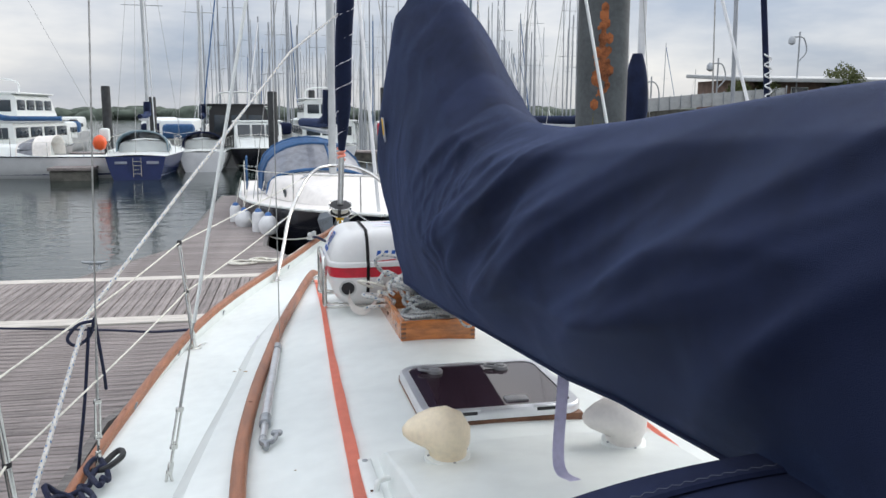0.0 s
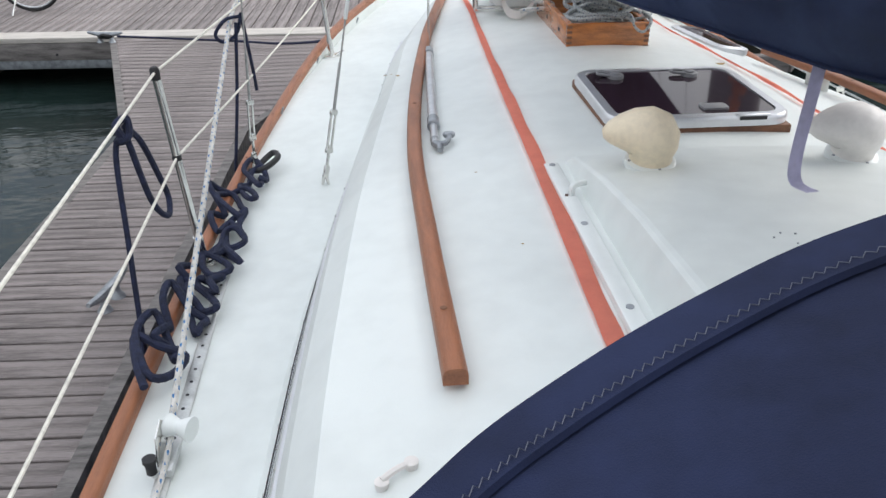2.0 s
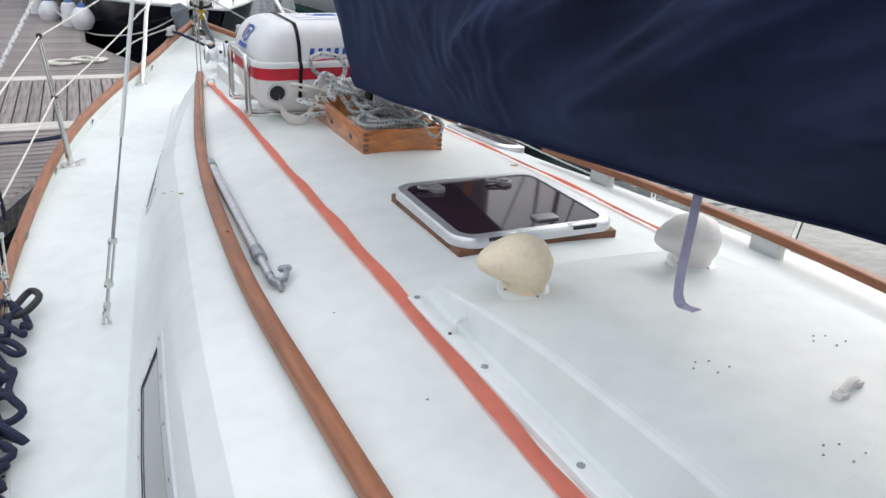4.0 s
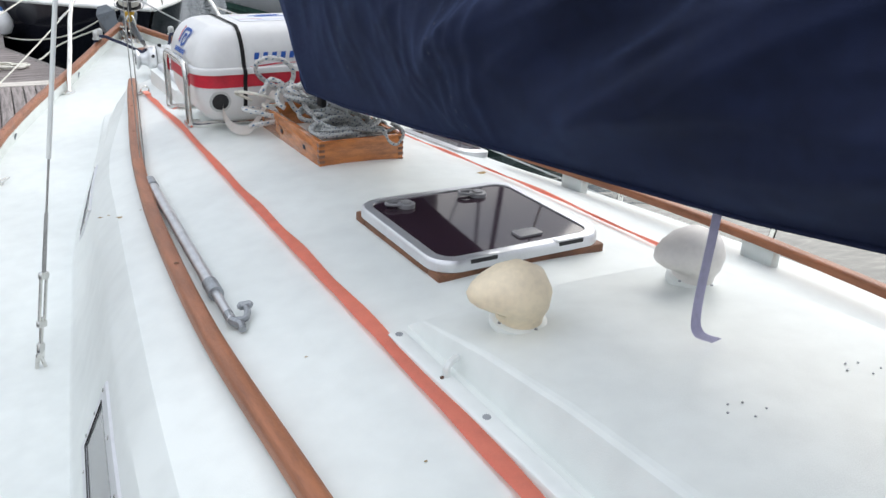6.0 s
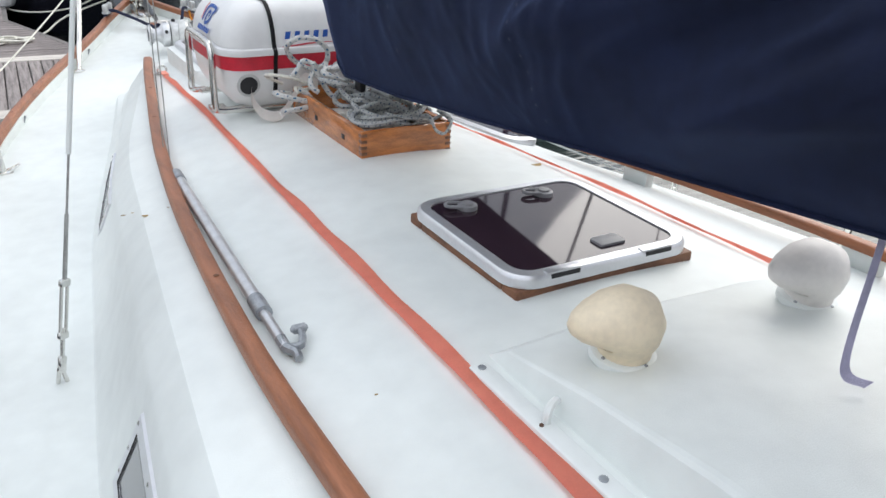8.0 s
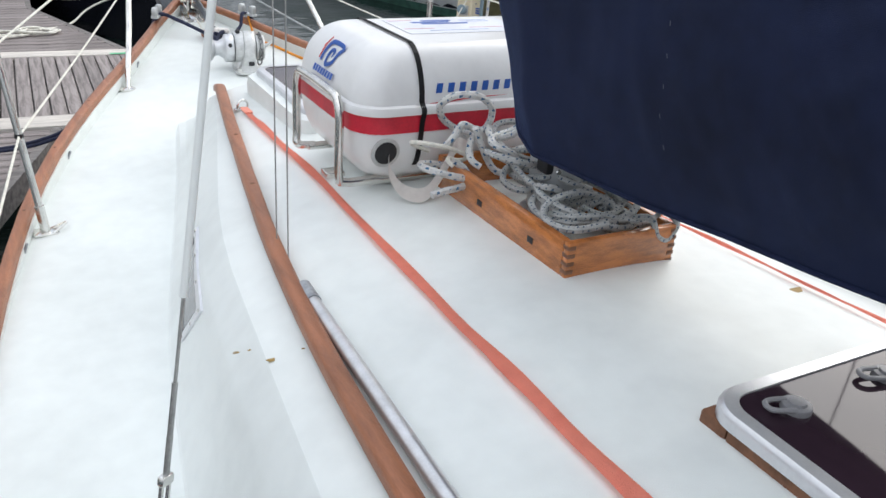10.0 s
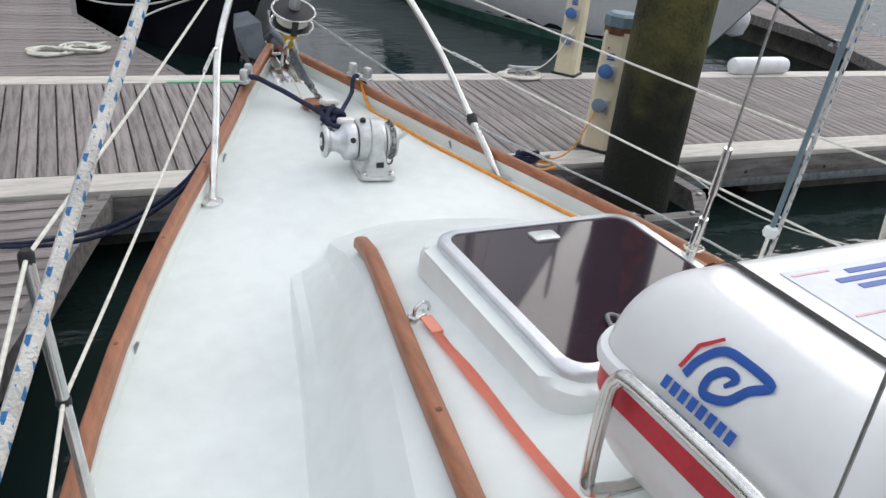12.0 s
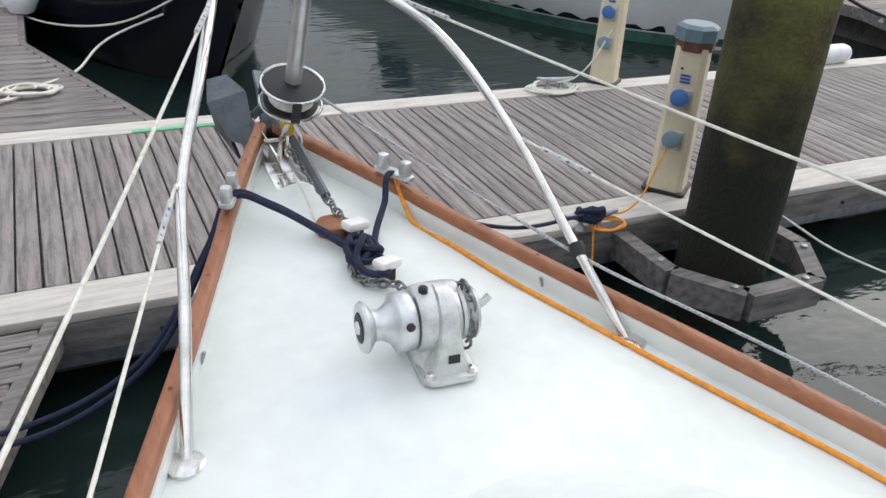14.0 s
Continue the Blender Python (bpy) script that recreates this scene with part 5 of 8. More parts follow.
# ---------------- bow fittings ----------------
WX, WY = 0.03, 3.95
WZ = deck_z(WX, WY)
windlass = thing("anchor_windlass", (WX, WY, WZ), "cast alloy anchor windlass with warping drum and chain gypsy", "windlass")
wm = pose(WX, WY, WZ, 0, 0, -6)
along = wm @ pose(0, 0, 0.115, 0, 90, 0)
bm = grid([[wm @ Vector((x, y * k + dy, z)) for x, y in ((-0.045, -0.075), (0.045, -0.075), (0.06, -0.04), (0.06, 0.05), (0.03, 0.075), (-0.03, 0.075), (-0.06, 0.05), (-0.06, -0.04))] for z, k, dy in ((0.0, 1.0, 0), (0.016, 1.0, 0), (0.022, 0.8, 0), (0.08, 0.72, 0.0), (0.15, 0.66, 0.01), (0.19, 0.45, 0.012), (0.20, 0.25, 0.012))], close=True)
bm.verts.ensure_lookup_table()
bm.faces.new([bm.verts[i] for i in range(len(bm.verts) - 8, len(bm.verts))])
bmesh.ops.bevel(bm, geom=bm.edges[:], offset=0.004, segments=1, affect="EDGES")
part("body", bm, M_CAST, windlass)
part("housing", lathe([(0.05, -0.058), (0.078, -0.056), (0.084, -0.046), (0.084, 0.035), (0.075, 0.05), (0.05, 0.055)], m=along, seg=36), M_CAST, windlass)
rows_w = []
for y, z, w_, deep in ((0.03, 0.196, 0.016, 0.03), (0.0, 0.206, 0.020, 0.03), (-0.04, 0.199, 0.023, 0.03), (-0.070, 0.176, 0.026, 0.035), (-0.090, 0.145, 0.028, 0.04), (-0.098, 0.10, 0.031, 0.05), (-0.102, 0.05, 0.040, 0.05), (-0.106, 0.022, 0.055, 0.05), (-0.112, 0.012, 0.060, 0.05)):
    up_ = max(0, (z - 0.1) / 0.1)
    rows_w.append([wm @ Vector(p) for p in ((0.012 - w_, y + 0.006, z - 0.006), (0.012 - w_ * 0.8, y, z), (0.012 + w_ * 0.8, y, z), (0.012 + w_, y + 0.006, z - 0.006), (0.012 + w_, y + deep, z - deep * up_), (0.012 - w_, y + deep, z - deep * up_))])
part("rib", grid(rows_w, close=True), M_CAST, windlass, "raised cast rib down the front", smooth=radians(35))
part("base_plate", plate(round_rect(0.145, 0.21, 0.03), 0.014, wm @ Matrix.Translation((0.012, -0.025, -0.001)), 0.004), M_CAST, windlass)
part("drum", lathe([(0.020, -0.190), (0.060, -0.188), (0.065, -0.180), (0.060, -0.172), (0.040, -0.158), (0.038, -0.140), (0.048, -0.122), (0.056, -0.112), (0.070, -0.106), (0.075, -0.100), (0.075, -0.066), (0.07, -0.060)], m=along, seg=36), M_ALU, windlass, "polished warping drum")
part("seal", lathe([(0.016, -0.1925), (0.036, -0.1920), (0.040, -0.1880)], m=along, seg=24), M_BLACK, windlass, "black shaft seal")
part("drum_nut", lathe([(0.004, -0.1975), (0.016, -0.1970), (0.019, -0.1915)], m=along, seg=6), M_ALU, windlass)
part("gypsy", lathe([(0.04, 0.055), (0.066, 0.058), (0.07, 0.066), (0.052, 0.08), (0.07, 0.094), (0.066, 0.102), (0.03, 0.105)], m=along, seg=24), M_CAST, windlass, "chain gypsy wheel")
part("clutch_lever", tube(bmesh.new(), [along @ Vector((0, 0, 0.10)), along @ Vector((-0.02, 0.0, 0.135)), along @ Vector((-0.035, 0.0, 0.15))], 0.010, 8), M_CAST, windlass)
for dx, dy in ((-0.042, -0.108), (0.066, -0.108), (0.066, 0.06), (-0.042, 0.06)):
    f = part("washer", lathe([(0.015, 0.012), (0.015, 0.016)], m=wm @ Matrix.Translation((dx, dy, 0)), seg=14), M_STEEL, windlass)
    part("bolt", lathe([(0.010, 0.016), (0.010, 0.026), (0.006, 0.028)], m=wm @ Matrix.Translation((dx, dy, 0)), seg=6), M_STEEL, f)
part("name_plate", block((0.03, 0.002, 0.022), wm @ Vector((0.020, -0.1035, 0.052)), 0.0005, Euler((radians(-8), 0, radians(-6))).to_matrix()), M_BLACK, windlass, "small black plate")
part("top_screw", lathe([(0.012, 0), (0.012, 0.014), (0.007, 0.018)], m=wm @ Matrix.Translation((-0.035, -0.01, 0.195)), seg=10), M_BLACK, windlass)
part("side_screw", lathe([(0.011, 0), (0.011, 0.006)], m=along @ pose(-0.03, -0.072, -0.085, 90), seg=10), M_BLACK, windlass)


def chain(points, size, parent, name="chain_link", wire=0.0042):
    pts = curve(points, 10)
    dist = 0.0
    nxt, k = 0.0, 0
    for a, b in zip(pts, pts[1:]):
        seg = (b - a).length
        while nxt <= dist + seg and k < 90:
            p = a.lerp(b, (nxt - dist) / seg if seg else 0)
            d = (b - a).normalized()
            side = d.cross(Vector((0, 0, 1))).normalized() if k % 2 else d.cross(Vector((0, 0, 1))).normalized().cross(d)
            ring = [p + d * (size * 0.62 * math.cos(t)) + side * (size * 0.42 * math.sin(t)) for t in [j * math.tau / 10 for j in range(11)]]
            part(name, tube(bmesh.new(), ring, wire, 5, cap=False), M_CHAIN, parent)
            nxt += size * 0.86
            k += 1
        dist += seg


anchor_chain = thing("anchor_chain", (0.05, 4.3, deck_z(0.05, 4.3)), "galvanised anchor chain led from the windlass to the bow", "chain")
dz = deck_z(0.03, 4.3)
chain([(0.10, 3.90, WZ + 0.05), (0.112, 3.88, WZ + 0.10), (0.115, 3.92, WZ + 0.17), (0.115, 3.98, WZ + 0.175), (0.10, 4.03, WZ + 0.12), (0.07, 4.13, dz + 0.045), (0.05, 4.22, dz + 0.03), (-0.01, 4.28, dz + 0.018), (-0.02, 4.36, dz + 0.018), (0.03, 4.42, dz + 0.03), (0.05, 4.5, dz + 0.045), (0.04, 4.62, dz + 0.06), (0.02, 4.8, dz + 0.10), (0.0, 5.0, 1.50)], 0.034, anchor_chain)
chock = thing("chain_stopper", (0.03, 4.55, dz), "worn wooden chock and pale plastic stoppers under the chain", "chain stopper")
part("wooden_chock", lathe([(0.055, 0), (0.06, 0.01), (0.055, 0.035), (0.045, 0.04)], m=pose(0.01, 4.60, deck_z(0, 4.6) - 0.002), seg=9), M_TEAK, chock)
for x, y, a in ((0.055, 4.53, 20), (0.06, 4.30, 25)):
    part("stopper", block((0.085, 0.05, 0.03), (x, y, deck_z(x, y) + 0.055), 0.010, Euler((0, radians(8), radians(a))).to_matrix()), M_OFFWHITE, chock)
    part("stopper_leg", block((0.05, 0.03, 0.06), (x, y + 0.004, deck_z(x, y) + 0.022), 0.004), M_BLACK, chock)

# Mooring cleats on the toe rail.
for s in (-1, 1):
    y = 4.735
    x, z = s * (beam(y) + 0.0), deck_z(beam(y), y) + 0.056 + rail_lift(y)
    c = thing("bow_fairlead", (x, y, z), "cast alloy bow fairlead bolted on the toe rail", "fairlead", "bow fairleads")
    cm = pose(x, y, z, 0, 0, s * 24)
    part("base", plate(round_rect(0.045, 0.16, 0.02), 0.012, cm, 0.003), M_CAST, c)
    for e in (-1, 1):
        part("horn", block((0.036, 0.04, 0.055), cm @ Vector((0, e * 0.05, 0.035)), 0.012, cm.to_3x3()), M_CAST, c)

stem = thing("stemhead_fitting", (0, 5.1, 1.40), "stainless stemhead roller with forestay tang", "bow fitting")
part("deck_plate", plate([(-0.075, -0.22), (0.075, -0.22), (0.06, 0.16), (-0.06, 0.16)], 0.008, pose(0, 5.13, deck_z(0, 4.95) + 0.018, 8), 0.002), M_STEEL, stem)
for s in (-1, 1):
    part("cheek", plate([(-0.16, 0), (0.22, 0), (0.26, 0.05), (0.20, 0.10), (0.05, 0.085), (-0.10, 0.06)], 0.006, pose(s * 0.048 + 0.003, 5.10, 1.415, 90, 0, 90), 0.001), M_STEEL, stem)
part("roller", lathe([(0.03, -0.04), (0.022, 0), (0.03, 0.04)], m=pose(0, 5.30, 1.46, 0, 90), seg=16), M_BLACK, stem)
part("pin", rod((-0.06, 5.10, 1.50), (0.06, 5.10, 1.50), 0.007), M_STEEL, stem)
for s in (-1, 1):
    part("shackle", line([(s * 0.03, 5.02, 1.46), (s * 0.035, 4.98, 1.54), (s * 0.012, 4.97, 1.60), (0, 4.97, 1.62)], 0.008, 5), M_STEEL, stem)
for s, y in ((-1, 4.97), (1, 4.97), (-1, 5.05), (1, 5.05)):
    part("bolt", lathe([(0.009, 0), (0.009, 0.006)], (s * 0.05, y, deck_z(0, 4.95) + 0.026 + (y - 4.97) * 0.1), 6), M_STEEL, stem)
M_SLATE = mat("galvanised_slate", (0.11, 0.125, 0.14), 0.55, 0.4, vary=0.2, scale=10)
anchor = thing("plough_anchor", (-0.05, 5.42, 1.45), "grey galvanised plough anchor stowed on the bow roller", "anchor")
part("shank", tube(bmesh.new(), [(0.03, 4.72, 1.44), (0.02, 5.0, 1.53), (0.0, 5.30, 1.56), (-0.02, 5.46, 1.45)], 0.017, 8), M_SLATE, anchor)
for s in (-1, 1):
    bm = grid([[(-0.02 + s * 0.01, 5.30, 1.40), (-0.02 + s * 0.02, 5.40, 1.59), (-0.03 + s * 0.05, 5.52, 1.62)], [(-0.02 + s * 0.10, 5.34, 1.42), (-0.03 + s * 0.15, 5.42, 1.55), (-0.03 + s * 0.12, 5.54, 1.60)], [(-0.02 + s * 0.06, 5.40, 1.32), (-0.02 + s * 0.12, 5.48, 1.42), (-0.02 + s * 0.10, 5.56, 1.55)]])
    bmesh.ops.subdivide_edges(bm, edges=bm.edges[:], cuts=2, use_grid_fill=True, smooth=0.6)
    bmesh.ops.solidify(bm, geom=bm.faces[:], thickness=0.012)
    part("fluke", bm, M_SLATE, anchor)

# ---------------- forestay with furled sail ----------------
F0, F1 = Vector((0.0, 5.02, 1.55)), Vector((0.05, 1.25, 11.2))


def on_stay(z):
    return F0.lerp(F1, (z - F0.z) / (F1.z - F0.z))


fdir = (F1 - F0).normalized()
furler = thing("furling_drum", on_stay(1.70), "black and steel headsail furling drum on the forestay", "furling drum")
fm = Matrix.Translation(on_stay(1.60)) @ fdir.to_track_quat("Z", "Y").to_matrix().to_4x4()
part("foot", lathe([(0.018, -0.05), (0.03, 0.0), (0.045, 0.04), (0.05, 0.07)], m=fm, seg=20), M_YELLOW, furler, "faded yellow-green lower bearing")
part("lower_flange", lathe([(0.05, 0.072), (0.088, 0.078), (0.090, 0.086), (0.06, 0.092)], m=fm, seg=32), M_BLACK, furler)
part("spool", lathe([(0.055, 0.09), (0.075, 0.10), (0.075, 0.135), (0.055, 0.145)], m=fm, seg=28), M_CORD, furler, "drum wound with pale furling line")
part("upper_flange", lathe([(0.05, 0.142), (0.094, 0.148), (0.096, 0.158), (0.05, 0.164)], m=fm, seg=32), M_BLACK, furler)
for z in (0.086, 0.158):
    part("guard_ring", tube(bmesh.new(), [fm @ Vector((0.102 * math.cos(a), 0.102 * math.sin(a), z)) for a in [k * math.tau / 36 for k in range(37)]], 0.005, 6, cap=False), M_STEEL, furler)
for a in (20, 140, 260):
    part("guard_strap", block((0.008, 0.03, 0.08), fm @ Vector((0.104 * math.cos(radians(a)), 0.104 * math.sin(radians(a)), 0.122)), 0.002, (fm @ pose(0, 0, 0, 0, 0, a)).to_3x3()), M_BLACK, furler)
part("torque_tube", tube(bmesh.new(), [on_stay(1.76), on_stay(2.20)], 0.026, 16), M_ALU, furler, "grey alloy tube")
part("tack_lashing", line([on_stay(2.17) + Vector((0.03 * math.cos(a * 1.3), 0.03 * math.sin(a * 1.3), 0.008 * a)) for a in range(14)], 0.012, 4), M_CORAL, furler, "red tack lashing")
part("toggle", tube(bmesh.new(), [F0 + Vector((0, 0, -0.08)), on_stay(1.58)], 0.012, 8), M_STEEL, furler)
jib = thing("furled_headsail", on_stay(2.28), "furled headsail in navy sun strip with spiral white line", "sail")
part("rolled_cloth", tube(bmesh.new(), [on_stay(2.26 + 0.18 * i) + Vector((0.006 * math.sin(i), 0.004 * math.cos(i * 1.7), 0)) for i in range(46)], lambda t: 0.030 + 0.042 * min(1, t * 18) * (1 - 0.5 * t), 14), M_NAVY, jib)
spiral = []
for i in range(260):
    z = 2.30 + 0.022 * i
    r = 0.034 + 0.042 * min(1, (z - 2.26) / 8.1 * 18) * (1 - 0.5 * (z - 2.26) / 8.1)
    a = z * math.tau / 0.19
    spiral.append(on_stay(z) + Vector((r * math.cos(a), r * math.sin(a), 0)))
part("spiral_line", tube(bmesh.new(), spiral, 0.0035, 5), M_SAILWHITE, jib, "thin white line wound round")

# ---------------- pulpit, stanchions, lifelines ----------------
pulpit = thing("pulpit", (0, 4.4, 1.3), "white-taped stainless bow pulpit", "pulpit")
PTS = [(0.60, 3.865, 1.285), (0.535, 4.10, 1.51), (0.475, 4.33, 1.725), (0.37, 4.53, 1.93), (0.29, 4.74, 2.025), (0.18, 5.08, 2.075), (0.08, 5.24, 2.085), (0, 5.27, 2.085)]
part("top_rail", line(PTS + [(-x, y, z) for x, y, z in PTS[-2::-1]], 0.0145, 7, 12), M_STEEL, pulpit)
for s in (-1, 1):
    part("base_plate", lathe([(0.042, -0.004), (0.042, 0.006), (0.022, 0.012)], (s * 0.605, 3.85, deck_z(0.6, 3.85)), 20), M_STEEL, pulpit)
    if s > 0:
        part("clamp", lathe([(0.02, -0.02), (0.024, 0), (0.02, 0.02)], m=Matrix.Translation((s * 0.545, 4.065, 1.478)) @ pose(0, 0, 0, -45, 0, 0), seg=12), M_BLACK, pulpit, "black plastic clamp")
    part("wire_eye", line([(s * 0.475, 4.33, 1.725), (s * 0.486, 4.32, 1.725), (s * 0.497, 4.31, 1.722)], 0.007, 4), M_STEEL, pulpit)


def stanchion(x, y, out, aft, high, ring_at, label):
    z = deck_z(x, y)
    st = thing("stanchion", (x, y, z), label, "stanchion", "guard rail stanchions")
    top = Vector((x + out, y + aft, z + high))
    mid = Vector((x, y, z)).lerp(top, ring_at)
    part("post", rod((x, y, z + 0.01), top, 0.0125, 12), M_STEEL, st)
    part("socket", rod((x, y, z), Vector((x, y, z + 0.01)).lerp(top, 0.14), 0.0165, 12), M_STEEL, st)
    part("base_plate", plate(round_rect(0.085, 0.065, 0.012), 0.006, pose(x, y, z - 0.001), 0.001), M_STEEL, st)
    part("bracing_loop", line([(x + 0.02, y - 0.025, z + 0.003), (x - out * 0.3 + 0.05 * (1 if x < 0 else -1), y, z + 0.03), (x + 0.02, y + 0.025, z + 0.003)], 0.0045, 5), M_STEEL, st)
    part("cap", lathe([(0.014, -0.022), (0.0145, 0.008), (0.009, 0.016)], m=Matrix.Translation(top), seg=12), M_BLACK, st, "black plastic cap")
    part("lower_ring", lathe([(0.0145, -0.008), (0.0145, 0.008)], m=Matrix.Translation(mid), seg=12), M_BLACK, st)
    return top, mid


for s, side in ((-1, "port"), (1, "starboard")):
    rows_ = []
    for x, y, out, aft, high, ring_at in ((1.42, -2.3, 0.03, -0.04, 0.66, 0.58), (1.455, 0.185, 0.028, -0.083, 0.675, 0.59), (1.108, 2.445, 0.065, 0.09, 0.63, 0.54)):
        rows_.append(stanchion(s * x, y, s * out, aft, high, ring_at, "polished stainless guard rail stanchion with a black cap"))
    for k, end in ((0, (s * 0.25, 4.86, 2.05)), (1, (s * 0.497, 4.31, 1.722))):
        line_ob = thing("lifeline", end, "pale cord lifeline run through the stanchions", "lifeline", "lifelines")
        pts = [Vector((s * 1.30, -5.5, 1.12 + (0.6 if k == 0 else 0.31)))] + [r[k] for r in rows_] + [Vector(end)]
        fine = []
        for a, b in zip(pts, pts[1:]):
            fine += [a.lerp(b, t / 8) + Vector((0, 0, -0.012 * math.sin(math.pi * t / 8))) for t in range(8)]
        part("cord", tube(bmesh.new(), fine + [pts[-1]], 0.0042, 7), M_CORD, line_ob)
        part("lashing", tube(bmesh.new(), [pts[-1].lerp(pts[-2], 0.03), pts[-1].lerp(pts[-2], 0.12)], 0.0075, 8), M_WHITE_ROPE, line_ob, "whipped end lashing")


# ---------------- shrouds ----------------
def shroud(foot, top, label, cover_from=None, r=0.0035):
    f_, t_ = Vector(foot), Vector(top)
    d = (t_ - f_).normalized()
    sh = thing("shroud", foot, label, "shroud", "shrouds")
    m = Matrix.Translation(f_) @ d.to_track_quat("Z", "X").to_matrix().to_4x4()
    part("deck_eye", line([f_ + Vector((-0.012, 0, -0.02)), f_ + Vector((0, 0, 0.03)), f_ + Vector((0.012, 0, -0.02))], 0.006, 5), M_STEEL, sh)
    part("toggle", block((0.022, 0.016, 0.05), m @ Vector((0, 0, 0.035)), 0.005, m.to_3x3()), M_STEEL, sh)
    part("lower_screw", rod(m @ Vector((0, 0, 0.05)), m @ Vector((0, 0, 0.14)), 0.006, 8), M_STEEL, sh)
    for e in (-1, 1):
        part("bottle_side", rod(m @ Vector((e * 0.010, 0, 0.12)), m @ Vector((e * 0.010, 0, 0.27)), 0.0045, 8), M_STEEL, sh)
    for z in (0.12, 0.27):
        part("bottle_end", block((0.032, 0.016, 0.022), m @ Vector((0, 0, z)), 0.005, m.to_3x3()), M_STEEL, sh)
    part("upper_screw", rod(m @ Vector((0, 0, 0.27)), m @ Vector((0, 0, 0.36)), 0.006, 8), M_WIRE, sh)
    part("swage", rod(m @ Vector((0, 0, 0.36)), m @ Vector((0, 0, 0.46)), 0.0055, 8), M_WIRE, sh)
    part("wire", rod(m @ Vector((0, 0, 0.44)), t_, r, 7), M_WIRE, sh)
    if cover_from:
        part("cover", rod(f_ + d * cover_from, f_ + d * (cover_from + 3.2), 0.0072, 10), M_GELCOAT, sh, "white plastic wire cover")
    return sh


shroud((-1.070, 0.725, deck_z(1.07, 0.725) + 0.02), (0.05, 1.62, 7.0), "port lower shroud with bottle screw and white plastic cover", 0.62)
shroud((-1.372, 0.935, deck_z(1.37, 0.935) + 0.02), (-1.18, 1.10, 6.4), "port cap shroud of steel wire with an open bottle screw")
shroud((1.085, 0.80, deck_z(1.08, 0.80) + 0.02), (0.14, 1.62, 7.0), "starboard lower shroud with bottle screw and white plastic cover", 0.62)
shroud((1.375, 0.90, deck_z(1.37, 0.9) + 0.02), (1.32, 1.10, 6.4), "starboard cap shroud of steel wire with an open bottle screw")
for s, tip in ((-1, (-1.18, 1.10, 6.4)), (1, (1.32, 1.10, 6.4))):
    part("spreader", tube(bmesh.new(), [(MAST[0] + s * 0.05, MAST[1] + 0.33, 6.45), tip], 0.022, 8), M_MAST, mast)
    part("upper_wire", rod(tip, (MAST[0], MAST[1] + 0.69, 11.5), 0.0035, 6), M_WIRE, mast)
baby = thing("inner_stay", (0.42, 2.5, roof_z(0.42, 2.5)), "inner stay with a steel tensioner beside the fore hatch", "stay")
b0, b1 = Vector((0.385, 2.52, roof_z(0.385, 2.52))), Vector((0.25, 2.10, 5.2))
bd = (b1 - b0).normalized()
part("deck_eye", block((0.03, 0.03, 0.04), b0 + bd * 0.01, 0.006), M_STEEL, baby)
part("lever", rod(b0 + bd * 0.03 + Vector((-0.012, 0, 0)), b0 + bd * 0.2 + Vector((-0.012, 0, 0)), 0.008), M_STEEL, baby)
part("tensioner", rod(b0 + bd * 0.03, b0 + bd * 0.22, 0.012), M_STEEL, baby)
part("ring", tube(bmesh.new(), [b0 + bd * 0.13 + Vector((0.026 * math.cos(a), 0.026 * math.sin(a), 0)) for a in [k * math.tau / 20 for k in range(21)]], 0.003, 6, cap=False), M_STEEL, baby)
part("upper_screw", rod(b0 + bd * 0.2, b0 + bd * 0.38, 0.007), M_STEEL, baby)
part("fork", rod(b0 + bd * 0.29, b0 + bd * 0.42, 0.011), M_STEEL, baby)
part("wire", rod(b0 + bd * 0.4, b1, 0.0035), M_WIRE, baby)
stay2 = thing("running_stay", (0.60, 2.48, roof_z(0.5, 2.48)), "grey-sleeved stay with a white ball beside a flecked sheet", "stay")
c0, c1 = Vector((0.60, 2.48, roof_z(0.5, 2.48) + 0.0)), Vector((0.52, 2.20, 4.6))
cd = (c1 - c0).normalized()
part("lower_wire", rod(c0, c0 + cd * 0.22, 0.006), M_STEEL, stay2)
part("ball", lathe([(0.006, -0.018), (0.017, -0.012), (0.021, 0), (0.017, 0.012), (0.006, 0.018)], m=Matrix.Translation(c0 + cd * 0.21), seg=18), M_GELCOAT, stay2, "white plastic ball")
part("sleeve", rod(c0 + cd * 0.22, c1, 0.0075), M_GREYBLUE, stay2, "grey plastic sleeve")
single("jib_sheet", tube(bmesh.new(), [c0 + Vector((0.03, 0, 0)), c0 + cd * 0.5 + Vector((0.03, 0, 0)), c1 + Vector((0.06, 0, 0))], 0.006, 8), M_WHITE_ROPE, "flecked white sheet led up beside the stay", "rope")
for y in (1.28, 1.37):
    single("flag_halyard", rod((-0.615, y, roof_z(0.615, y)), (-0.60, y + 0.03, 5.0), 0.0018, 6), M_WIRE, "thin grey flag halyard tied to the handrail", "cord", "flag halyards")
clew = on_stay(3.36) + Vector((-0.06, -0.03, 0))
single("jib_sheet", tube(bmesh.new(), [(-1.355, -0.77, 1.165), (-1.415, 1.02, 1.69), (-1.405, 1.10, 1.735), (-1.075, 2.02, 2.19), (-0.463, 3.59, 3.0), clew], 0.0085, 9), M_WHITE_ROPE, "blue-flecked white jib sheet from the car to the furled sail", "rope")
